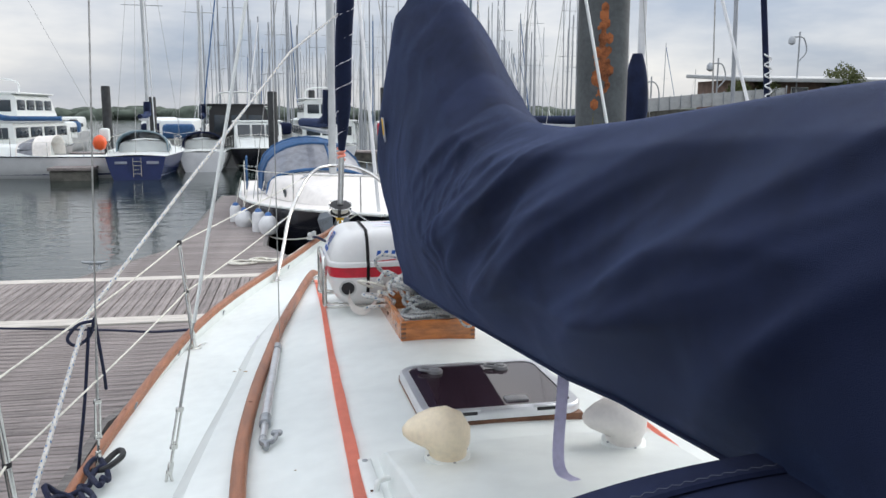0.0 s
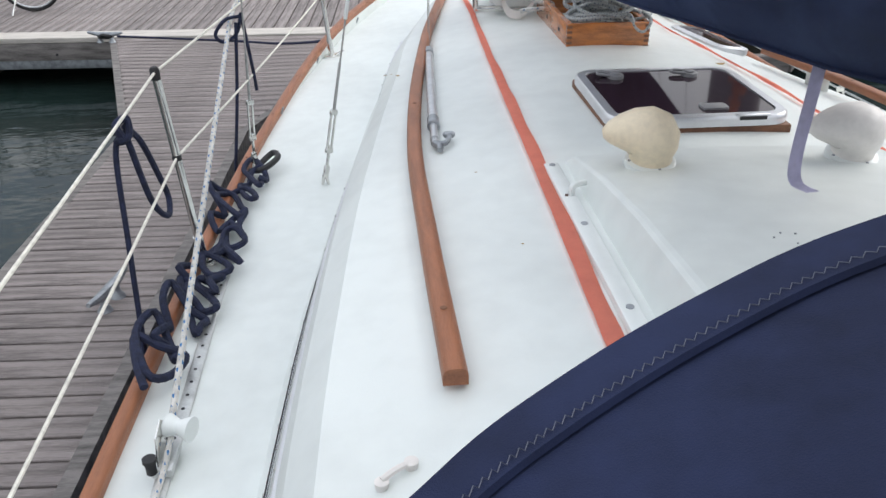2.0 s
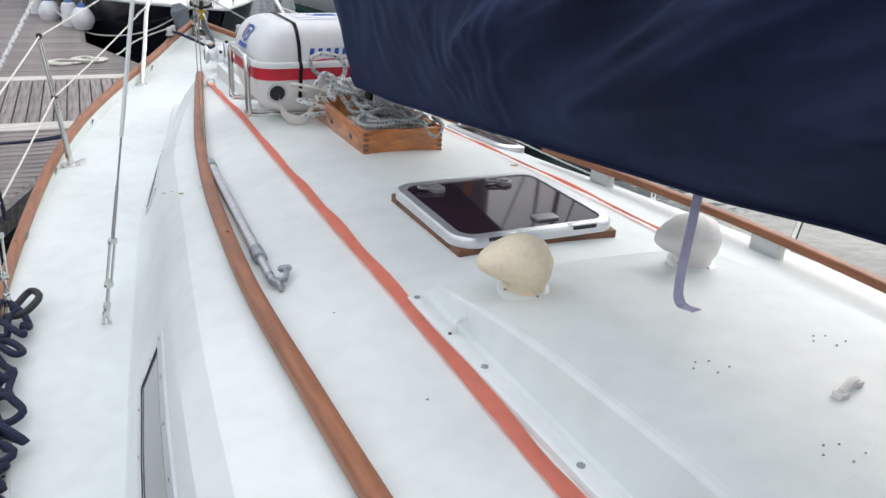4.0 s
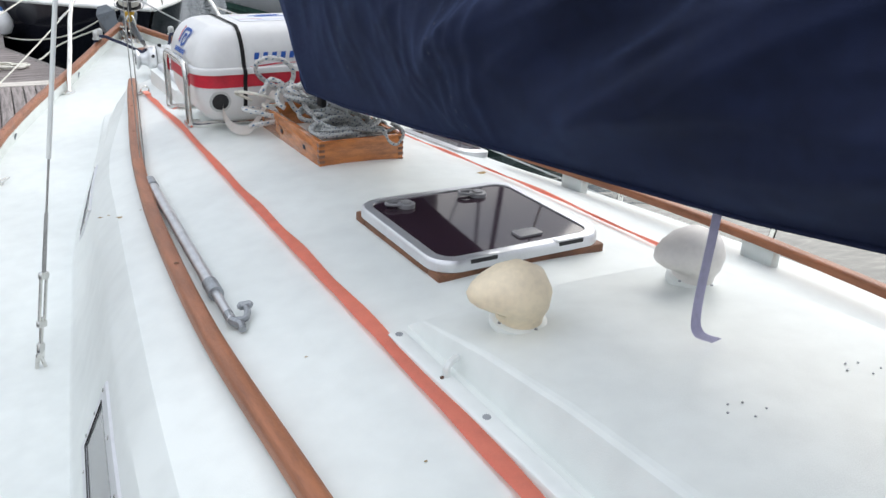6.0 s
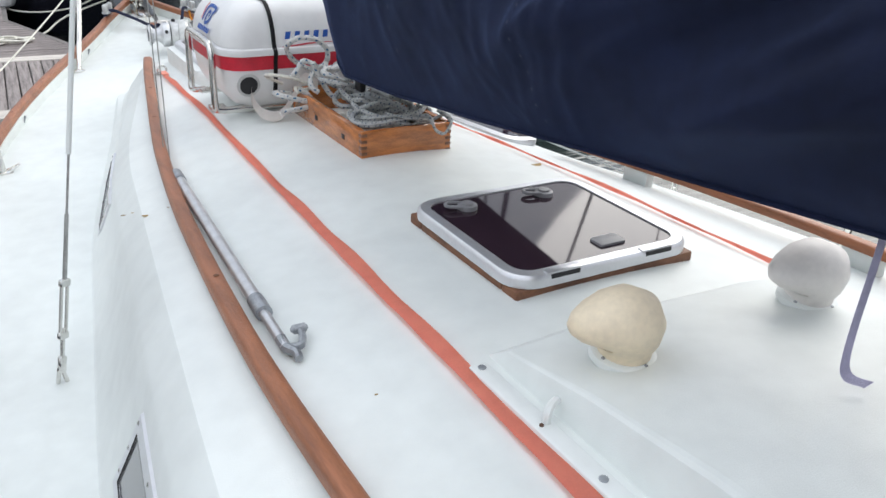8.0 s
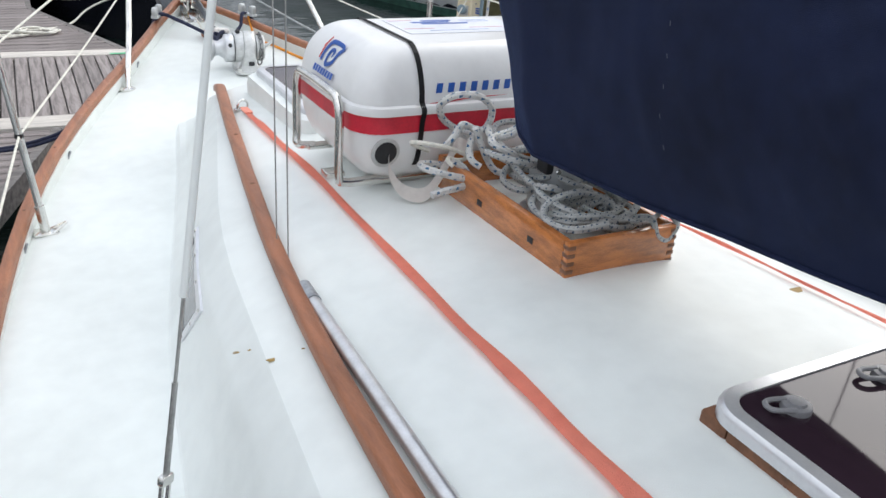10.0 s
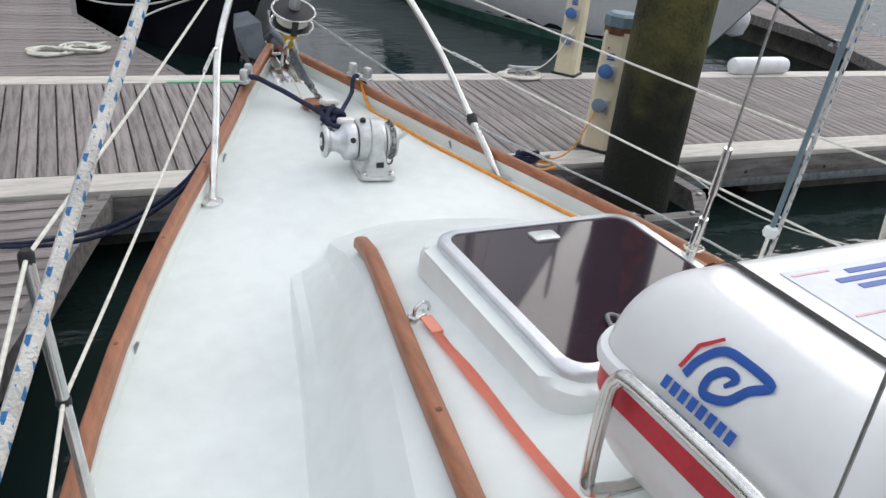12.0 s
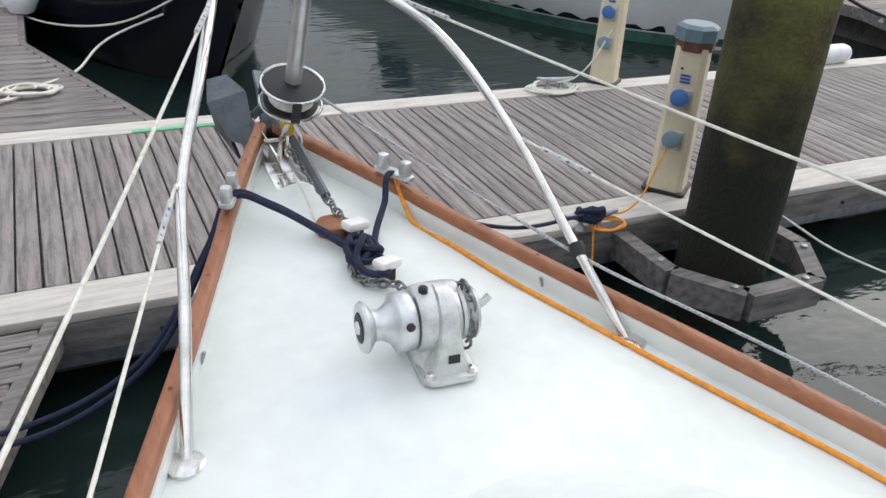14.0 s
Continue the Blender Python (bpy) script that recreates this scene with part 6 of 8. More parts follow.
single("jib_sheet", line([(-1.355, -0.77, 1.15), (-1.36, -0.95, 1.12), (-1.37, -1.6, 1.12), (-1.36, -2.6, 1.14)], 0.0072, 8), M_WHITE_ROPE, "blue-flecked white jib sheet led aft along the deck", "rope")

# ---------------- genoa track and car ----------------
track = thing("genoa_track", (-1.365, -1.0, deck_z(1.365, -1.0)), "perforated alloy sheet track on the side deck", "track")
part("rail", sweep([(-1.37 + 0.004 * (y < -0.3), y, deck_z(1.365, y) - 0.001) for y in (0.16, -0.2, -0.6, -1.0, -1.6, -2.4)], [(-0.017, 0), (-0.017, 0.008), (-0.012, 0.012), (0.012, 0.012), (0.017, 0.008), (0.017, 0)]), M_CAST, track)
part("end_stop", block((0.042, 0.03, 0.022), (-1.37, 0.165, deck_z(1.37, 0.165) + 0.010), 0.004), M_CAST, track)
for k in range(44):
    y = 0.11 - 0.055 * k
    part("hole", lathe([(0.0055, 0), (0.005, 0.0012)], (-1.368, y, deck_z(1.368, y) + 0.0108), 8), M_BLACK, track)
car = thing("sheet_car", (-1.36, -0.79, deck_z(1.36, -0.79)), "sheet car with a white roller on the track", "car")
cz = deck_z(1.36, -0.79)
part("slider", block((0.05, 0.10, 0.025), (-1.366, -0.80, cz + 0.022), 0.006), M_CAST, car)
part("cheek", plate([(-0.05, 0), (0.05, 0), (0.055, 0.05), (0.02, 0.085), (-0.03, 0.07)], 0.004, pose(-1.375, -0.79, cz + 0.03, 90, 0, 90), 0.001), M_STEEL, car)
part("roller", lathe([(0.026, -0.03), (0.028, -0.026), (0.017, 0), (0.030, 0.030), (0.030, 0.034)], m=pose(-1.335, -0.765, cz + 0.085, 20, 90, 0), seg=20), M_GELCOAT, car, "white nylon roller")
part("plunger", lathe([(0.012, 0), (0.012, 0.03), (0.016, 0.032), (0.016, 0.042)], (-1.385, -0.85, cz + 0.03), 12), M_BLACK, car)
pad = thing("roof_fairlead", (-0.84, -1.38, roof_z(0.84, -1.38)), "small white plastic fairlead screwed to the coachroof", "fairlead")
zf = roof_z(0.84, -1.38)
part("bar", line([(-0.862, -1.395, zf + 0.010), (-0.84, -1.38, zf + 0.015), (-0.818, -1.365, zf + 0.012)], 0.0055, 4), M_OFFWHITE, pad)
for x, y in ((-0.862, -1.395), (-0.818, -1.365)):
    part("foot", lathe([(0.009, -0.004), (0.011, 0.012), (0.005, 0.015)], (x, y, roof_z(x, y)), 12), M_OFFWHITE, pad)

# ---------------- jackstays ----------------
def jackstay(pts, label, slim=1.0):
    rows_ = []
    for i, (x, y) in enumerate(pts):
        lift = 0.004 + 0.028 * math.sin(math.pi * min(1, i / (len(pts) - 1))) * 0.25
        a, b = pts[max(i - 1, 0)], pts[min(i + 1, len(pts) - 1)]
        d = Vector((b[0] - a[0], b[1] - a[1], 0)).normalized()
        s = Vector((d.y, -d.x, 0)) * slim * (0.0175 - 0.005 * min(1, max(0, (y - 0.2) / 0.8)))
        tw = 0.004 * math.sin(i * 0.8)
        z = roof_z(x, y) + lift + 0.003
        rows_.append([Vector((x, y, z - abs(tw))) - s, Vector((x, y, z + abs(tw) * 0.5)), Vector((x, y, z + tw)) + s])
    bm_ = grid(rows_)
    bmesh.ops.solidify(bm_, geom=bm_.faces[:], thickness=0.0022)
    j = thing("jackstay", (pts[0][0], pts[0][1], 1.6), label, "safety line", "jackstays")
    part("webbing", bm_, M_CORAL, j)
    return j


def eye(x, y, parent, turn=0.0):
    z = roof_z(x, y)
    m = pose(x, y, z, 0, 0, turn)
    part("pad_eye", line([m @ Vector((-0.022, 0, 0)), m @ Vector((-0.02, 0, 0.022)), m @ Vector((0, 0, 0.034)), m @ Vector((0.02, 0, 0.022)), m @ Vector((0.022, 0, 0))], 0.0045, 5), M_STEEL, parent, "steel pad eye")
    part("eye_plate", plate(round_rect(0.075, 0.028, 0.013), 0.004, m @ Matrix.Translation((0, 0, -0.001)), 0.001), M_STEEL, parent)


pj = curve([(-0.462, -1.20), (-0.456, -0.9), (-0.441, -0.35), (-0.432, 0.1), (-0.422, 0.5), (-0.409, 0.95), (-0.384, 1.7), (-0.373, 2.25), (-0.366, 2.53)], 8)
jp = jackstay([(v.x, v.y) for v in pj], "coral webbing safety jackstay laid along the coachroof")
eye(-0.363, 2.575, jp, 15)
eye(-0.462, -1.225, jp, 10)
part("sewn_end", block((0.03, 0.07, 0.007), (-0.367, 2.51, roof_z(0.367, 2.51) + 0.011), 0.002), M_CORAL, jp, "sewn webbing loop")
sj = curve([(0.51, -1.30), (0.49, -0.45), (0.48, 0.2), (0.455, 0.8), (0.41, 1.34), (0.40, 2.0), (0.40, 2.15)], 8)
js = jackstay([(v.x, v.y) for v in sj], "coral webbing safety jackstay along the far side of the coachroof", 0.4)
eye(0.51, -1.32, js, 70)

hm = pose(0.60, 1.20, roof_z(0.60, 1.20) - 0.004, 0, 9, 10)
side_hatch = thing("side_hatch", (0.60, 1.20, roof_z(0.60, 1.20)), "narrow white-framed skylight on the coachroof", "hatch")
o, i = round_rect(0.17, 0.44, 0.06), round_rect(0.115, 0.385, 0.04)
part("frame", grid([[hm @ Vector((a, b, z)) for a, b in p] for p, z in ((o, 0), (o, 0.022), (i, 0.028), (i, 0.02))], close=True), M_FRAME, side_hatch)
part("pane", plate(i, 0.008, hm @ Matrix.Translation((0, 0, 0.014))), M_ACRYLIC, side_hatch)

# ---------------- boat hook ----------------
hook = thing("boat_hook", (-0.71, 0.35, 1.60), "telescopic alloy boat hook lying inside the handrail", "boat hook")
ha, hb, hc, hd = [Vector((x, y, roof_z(x, y) + 0.018)) for x, y in ((-0.628, 1.12), (-0.668, 0.38), (-0.682, 0.09), (-0.690, -0.095))]
part("outer_tube", tube(bmesh.new(), [ha, hb, hc], 0.0160, 14), M_ALU, hook)
part("collar", rod(hc.lerp(hb, 0.15), hc.lerp(hd, 0.15), 0.019, 14), M_GALV, hook, "grey locking collar")
part("end_cap", rod(ha.lerp(hb, -0.02), ha.lerp(hb, 0.09), 0.0190, 14), M_GALV, hook, "grey end cap")
part("inner_tube", rod(hc, hd, 0.0115, 12), M_ALU, hook)
part("hook_head", line([hd.lerp(hc, 0.2), hd, hd + Vector((0.012, -0.025, 0.0)), hd + Vector((0.010, -0.045, -0.003))], lambda t: 0.0125 - 0.004 * t, 5, 8), M_GALV, hook, "grey plastic hook")
part("hook_prong", line([hd, hd + Vector((0.026, -0.010, 0.004)), hd + Vector((0.040, 0.014, 0.008)), hd + Vector((0.043, 0.040, 0.010))], lambda t: 0.009 - 0.002 * t, 5, 8), M_GALV, hook)
part("hook_tip", lathe([(0.004, -0.018), (0.010, -0.012), (0.010, 0.012), (0.004, 0.018)], m=Matrix.Translation(hd + Vector((0.043, 0.043, 0.010))) @ pose(0, 0, 0, 0, 90), seg=10), M_GALV, hook)

# ---------------- ropes on the side deck and bow ----------------
dk = lambda x, y, up=0.012: (x, y, deck_z(x, y) + up)
rnd = random.Random(11)
pts = []
for k in range(92):
    f = k / 91
    a = k * 0.86 + 1.1 * math.sin(k * 0.37)
    swell = 0.025 + 0.075 * rnd.random() ** 1.5
    y = 0.84 - 1.36 * f + 1.7 * swell * math.sin(a)
    x = -1.36 - 0.085 * f + swell * math.cos(a + 0.6) + 0.02 * math.sin(k * 0.21)
    over = max(0, (abs(x) - 1.44) / 0.05)
    pts.append(dk(max(x, -1.53), y, 0.020 + 0.035 * rnd.random() + 0.055 * min(1, over)))
single("mooring_line", line(pts, 0.0115, 4, 8), M_NAVY_ROPE, "navy mooring line flaked in loops over the toe rail", "rope", "mooring lines")
single("mooring_line", line([dk(-1.36, 0.92, 0.02), dk(-1.30, 0.98, 0.05), dk(-1.27, 0.90, 0.06), dk(-1.32, 0.82, 0.05), dk(-1.38, 0.86, 0.03)], 0.0125, 8, 8), M_BLACK, "black rubber snubber loop at the chainplate", "rope")
single("fender_lanyard", line([(-1.520, -0.160, 1.680), (-1.545, -0.180, 1.620), (-1.540, -0.240, 1.400), (-1.535, -0.300, 1.150), (-1.545, -0.310, 0.900)], 0.008, 6), M_NAVY_ROPE, "navy fender lanyard hitched to the lifeline", "rope", "fender lanyards")
single("fender_lanyard", line([(-1.515, -0.160, 1.690), (-1.505, -0.080, 1.620), (-1.495, 0.000, 1.480), (-1.485, 0.020, 1.400), (-1.480, -0.040, 1.370), (-1.495, -0.120, 1.460), (-1.515, -0.160, 1.660)], 0.009, 6), M_NAVY_ROPE, "navy loop of fender lanyard on the lifeline", "rope", "fender lanyards")
single("fender_lanyard", line([(-1.515, -0.180, 1.660), (-1.530, -0.180, 1.700), (-1.510, -0.150, 1.710), (-1.505, -0.170, 1.670), (-1.530, -0.190, 1.660), (-1.515, -0.150, 1.650)], 0.011, 6), M_NAVY_ROPE, "navy hitch round the lifeline", "rope", "fender lanyards")
single("fender_lanyard", line([(-1.365, 1.020, 1.710), (-1.345, 1.020, 1.500), (-1.340, 1.020, 1.420)], 0.007, 5), M_NAVY_ROPE, "navy cord tied round the shroud", "rope", "shroud cords")
single("fender_lanyard", line([(-1.370, 1.010, 1.720), (-1.425, 0.990, 1.710), (-1.465, 0.970, 1.660), (-1.435, 0.970, 1.630), (-1.385, 0.990, 1.660), (-1.365, 1.010, 1.730), (-1.360, 0.990, 1.700)], 0.007, 6), M_NAVY_ROPE, "navy cord loop tied round the shroud", "rope", "shroud cords")
single("fender_lanyard", line([(-1.385, 0.990, 1.700), (-1.415, 0.970, 1.400), (-1.455, 0.950, 1.100), (-1.505, 0.940, 0.700)], 0.007, 5), M_NAVY_ROPE, "navy fender cord hanging over the rail", "rope", "fender lanyards")
tl = Vector((-0.27, 4.735, deck_z(0.27, 4.735) + 0.118))
for k in range(2):
    o_ = 0.022 * k
    single("mooring_line", line([(0.02 + o_, 4.42, dz + 0.03), (-0.05, 4.53 + o_, dz + 0.06), (-0.16, 4.66 + o_, dz + 0.105), tl + Vector((0, o_ - 0.01, 0)), (-0.36, 4.72 + o_, 1.30), (-0.60, 4.62 + o_ * 2, 1.0), (-1.0, 4.75 + o_ * 3, 0.74), (-1.6, 5.1, 0.60), (-2.2, 5.5, 0.54), (-3.3, 5.72, 0.56)], 0.0105, 7, 8), M_NAVY_ROPE, "doubled navy mooring line led over the port fairlead", "rope", "mooring lines")
single("mooring_line", line([(0.05, 4.38, dz + 0.03), (0.12, 4.52, dz + 0.04), (0.20, 4.64, dz + 0.07), (0.27, 4.735, deck_z(0.27, 4.735) + 0.118), (0.6, 5.0, 1.15), (1.3, 5.45, 0.75), (1.9, 5.70, 0.60)], 0.0105, 7, 8), M_NAVY_ROPE, "navy mooring line led over the starboard fairlead", "rope", "mooring lines")
tangle("mooring_line", (0.03, 4.38, dz + 0.03), (0.07, 0.10, 0.05), 26, 0.0105, M_NAVY_ROPE, "navy mooring line turned round the samson post", 21)
single("orange_cord", line([(0.275, 4.74, deck_z(0.27, 4.74) + 0.115)] + [dk(x, y, 0.008) for x, y in ((0.285, 4.60), (0.345, 4.43), (0.425, 4.19), (0.512, 3.99), (0.60, 3.78), (0.735, 3.485), (0.82, 3.30), (0.90, 3.08), (0.95, 2.92))], 0.0075, 6), M_ORANGE, "orange cord lying along the foredeck", "rope")
single("furling_line", line([on_stay(1.72) + Vector((0.06, -0.05, 0)), (0.28, 4.5, 1.60), (0.555, 4.04, 1.46), (0.75, 3.72, 1.40), (0.93, 3.30, 1.36), (1.12, 2.70, 1.30), (1.30, 1.8, 1.24), (1.42, 0.6, 1.22), (1.45, -2.0, 1.2)], 0.005, 6), M_GREY_ROPE, "thin white furling line led aft along the toe rail", "rope")
single("furling_line", line([(0.08, 4.30, dz + 0.02), (0.0, 4.45, dz + 0.025), (-0.03, 4.62, dz + 0.03), (-0.01, 4.8, dz + 0.05), (0.0, 4.96, 1.42)], 0.004, 6), M_CORD, "thin cord led to the stemhead", "rope")

# ---------------- ropes, fenders and lines on the pontoon ----------------
def heap(centre, radius, turns, r, material, label, seed):
    rnd_ = random.Random(seed)
    pts_ = []
    for k in range(turns * 7):
        a = k * math.tau / 7
        rr = radius * (0.55 + 0.45 * rnd_.random())
        pts_.append((centre[0] + rr * math.cos(a), centre[1] + 0.7 * rr * math.sin(a), centre[2] + r + 0.10 * r * k * rnd_.random()))
    return single("coiled_rope", line(pts_, r, 5, 7), material, label, "rope", "coils on the pontoon")


heap((-0.72, 9.1, DOCK_Z + 0.01), 0.22, 5, 0.011, M_CORD, "cream mooring line coiled on the finger pontoon", 31)
heap((-1.0, 9.0, DOCK_Z + 0.01), 0.22, 3, 0.011, M_CORD, "loose cream mooring line on the finger pontoon", 32)
heap((3.25, 8.0, DOCK_Z + 0.01), 0.26, 5, 0.010, M_CORD, "pale rope coiled round the far cleat", 33)
heap((1.97, 5.72, DOCK_Z + 0.05), 0.09, 5, 0.02, M_NAVY_ROPE, "navy rope made fast round the pontoon cleat", 34)
heap((2.05, 5.66, DOCK_Z + 0.03), 0.13, 4, 0.005, M_ORANGE, "orange cord tangled at the pontoon cleat", 35)
heap((-3.42, 5.75, DOCK_Z + 0.03), 0.07, 4, 0.016, M_BLACK, "black rope made fast round the pontoon cleat", 36)
single("orange_cord", line([(2.66, 5.93, 0.86), (2.56, 5.88, 0.75), (2.40, 5.80, 0.60), (2.2, 5.72, 0.56), (2.0, 5.70, 0.58), (1.93, 5.60, 0.35), (1.90, 5.5, 0.15)], 0.006, 6), M_ORANGE, "orange cord from the pedestal socket to the cleat", "rope")
single("mooring_line", line([(2.98, 5.30, 0.62), (3.3, 5.0, 0.42), (3.8, 4.6, 0.28), (4.6, 4.1, 0.25), (6.5, 3.2, 0.35)], 0.007, 7), M_CORD, "slack white cord hanging from the pile", "rope")
single("pale_hose", line([(3.78, 7.98, 1.0), (3.6, 7.95, 0.75), (3.45, 7.98, 0.6), (3.3, 8.02, 0.56)], 0.007, 6), M_CORD, "pale rope from the far pedestal to the cleat", "rope")
bmf = lathe([(0.02, 0), (0.085, 0.03), (0.10, 0.08), (0.10, 0.80), (0.085, 0.85), (0.02, 0.88)], m=Matrix.Translation((6.0, 7.95, DOCK_Z + 0.09)) @ pose(0, 0, 0, 0, 90, 0), seg=18)
single("dock_fender", bmf, M_FENDER, "white ribbed fender lying on the pontoon edge", "fender")


# ---------------- neighbouring boats ----------------
def hull_rows(L, B, F, m, transom=0.72, flare=1.0, levels=((1.0, 1.0), (0.94, 0.985), (0.5, 0.90), (0.05, 0.78), (-0.3, 0.5))):
    """A hull's shell from the stern (-L/2) to the bow (L/2)."""
    rows_ = []
    for i in range(25):
        u = i / 24
        y = -L / 2 + L * u
        w = B / 2 * min(transom + (1 - transom) * (u / 0.45 if u < 0.45 else 1), 1.0) * (1 if u < 0.5 else max(0.012, 1 - ((u - 0.5) / 0.5) ** 2.1))
        z = F * (0.88 + 0.30 * max(0, u - 0.3) ** 1.4)
        rake = 0.10 * L * max(0, (u - 0.75) / 0.25) ** 1.5
        half = [(w * k, y - rake * (1 - max(0, h)) * 0.9, z * h) for h, k in levels]
        rows_.append([m @ Vector((-a, b, c)) for a, b, c in half] + [m @ Vector((a, b, c)) for a, b, c in half[::-1]])
    return rows_


def boat(name, at, turn, L, B, F, hull_mat, label, mast_h=0.0, hood=None, cabin_h=0.42, stripe=None, category="sailing boat", mast_y=0.12, windows=3, boom_mat=None, hood_h=0.62, deck_mat=None):
    b = thing(name, (at[0], at[1], 0), label, category, "moored boats")
    m = pose(at[0], at[1], 0, 0, 0, turn)
    rows_ = hull_rows(L, B, F, m)
    bm_ = grid(rows_)
    bm_.verts.ensure_lookup_table()
    n = len(rows_[0])
    bm_.faces.new([bm_.verts[k] for k in range(n)])
    part("hull", bm_, hull_mat, b, smooth=radians(50))
    part("deck", grid([[r[0].lerp(r[-1], k / 8) + Vector((0, 0, 0.06 * math.sin(math.pi * k / 8) * min(1, (r[0] - r[-1]).length))) for k in range(9)] for r in rows_]), deck_mat or M_GELCOAT, b)
    for s in (0, -1):
        part("rubbing_strake", tube(bmesh.new(), [r[s] + Vector((0, 0, 0.012)) for r in rows_], 0.025, 6), M_WEATHERED if hull_mat is not M_HULL_WHITE else M_HULL_BLACK, b)
        part("boot_stripe", grid([[r[s].lerp(r[3 if s == 0 else -4], t) + (r[s] - r[-1 - s if s == 0 else 0]).normalized() * 0.006 for t in (0.80, 0.88)] for r in rows_]), stripe or M_GELCOAT, b)
    if cabin_h:
        rows2 = []
        for y, w, h in ((-0.16, 0.30, 0.0), (-0.155, 0.30, 1.0), (0.0, 0.31, 1.0), (0.10, 0.29, 0.98), (0.20, 0.23, 0.85), (0.27, 0.17, 0.55), (0.33, 0.10, 0.0)):
            z0 = F * (0.90 + 0.30 * max(0, y + 0.2) ** 1.4) + 0.02
            rows2.append([m @ Vector((x * B, y * L, z0 + cabin_h * h * k)) for x, k in ((-w - 0.03, 0), (-w, 0.75), (-w * 0.85, 0.95), (0, 1.08), (w * 0.85, 0.95), (w, 0.75), (w + 0.03, 0))])
        part("cabin", grid(rows2), deck_mat or M_GELCOAT, b, smooth=radians(45))
        for s in (-1, 1):
            for k in range(windows):
                y = (-0.10 + 0.10 * k) * L
                part("window", block((0.02, 0.07 * L, cabin_h * 0.36), m @ Vector((s * B * (0.318 - 0.012 * k), y, F * 0.94 + cabin_h * 0.45)), 0.008, m.to_3x3()), M_GLASS_DARK, b)
    if mast_h:
        mp_ = m @ Vector((0, mast_y * L, F))
        part("mast", tube(bmesh.new(), [mp_, mp_ + Vector((0, 0, mast_h))], 0.075, 12), M_MAST, b)
        bo = m @ Vector((0, mast_y * L - 0.1, F + 1.25))
        be = m @ Vector((0, mast_y * L - 0.36 * L, F + 1.3))
        part("boom", tube(bmesh.new(), [bo, be], 0.06, 10), M_MAST, b)
        part("sail_cover", tube(bmesh.new(), [bo + Vector((0, 0, 0.8)), bo + Vector((0, 0, 0.25)), bo.lerp(be, 0.3) + Vector((0, 0, 0.14)), be + Vector((0, 0, 0.1))], lambda t: 0.10 + 0.09 * math.sin(math.pi * min(1, t * 1.3 + 0.2)) * (1 - t * 0.6), 12), boom_mat or M_NAVY, b, "stacked sail under its cover")
        for s in (-1, 1):
            part("spreader", rod(mp_ + Vector((0, 0, mast_h * 0.5)), mp_ + m.to_3x3() @ Vector((s * B * 0.28, 0, mast_h * 0.5)), 0.02, 6), M_MAST, b)
            part("shroud", rod(m @ Vector((s * B * 0.46, mast_y * L - 0.1, F)), mp_ + Vector((0, 0, mast_h * 0.98)), 0.008, 5), M_WIRE, b)
        part("forestay", rod(m @ Vector((0, L * 0.47, F * 1.1)), mp_ + Vector((0, 0, mast_h * 0.97)), 0.03, 7), M_SAILWHITE, b, "rolled headsail")
        part("backstay", rod(m @ Vector((0, -L * 0.49, F)), mp_ + Vector((0, 0, mast_h)), 0.008, 5), M_WIRE, b)
    if hood:
        rows3 = []
        for k in range(5):
            t = k / 4
            yy = (-0.05 - 0.16 * t) * L
            hh = cabin_h + (0.10 + hood_h * math.sin(min(1, t * 1.25) * math.pi / 2))
            ww = B * 0.33
            rows3.append([m @ Vector((ww * math.cos(a), yy, F * 0.95 + hh * math.sin(a) ** 0.6)) for a in [math.pi * j / 12 for j in range(13)]])
        part("window_panel", grid(rows3[:3]), M_WINDOW_CLEAR, b, "clear flexible window")
        part("spray_hood", grid(rows3[2:]), hood, b)
        for r in (rows3[0], rows3[2], rows3[4]):
            part("hood_frame", tube(bmesh.new(), r, 0.035, 6), hood, b)
        part("hood_strip", tube(bmesh.new(), [rows3[0][7], rows3[1][7], rows3[2][7]], 0.03, 6), hood, b)
    # pulpit and guard rails
    gl = []
    for s in (0, -1):
        for i in range(3, 24, 4):
            p = rows_[i][s].lerp(rows_[i][-1 - s if s == 0 else 0], 0.03)
            part("stanchion", rod(p, p + Vector((0, 0, 0.6)), 0.012, 6), M_STEEL, b)
        path_ = [rows_[i][s].lerp(rows_[i][-1 - s if s == 0 else 0], 0.03) + Vector((0, 0, 0.6)) for i in range(3, 24, 2)]
        part("guard_wire", tube(bmesh.new(), path_, 0.007, 5), M_CORD, b)
        gl.append(path_[-1])
    tip = rows_[24][0] + Vector((0, 0, 0.62))
    part("pulpit_rail", line([rows_[20][0] + Vector((0, 0, 0.6)), gl[0], tip, gl[1], rows_[20][-1] + Vector((0, 0, 0.6))], 0.018, 6), M_STEEL, b)
    return b, m, rows_


M_WINDOW_CLEAR = mat("clear_vinyl", (0.20, 0.21, 0.24), 0.12, vary=0.15, scale=6, spec=0.6)

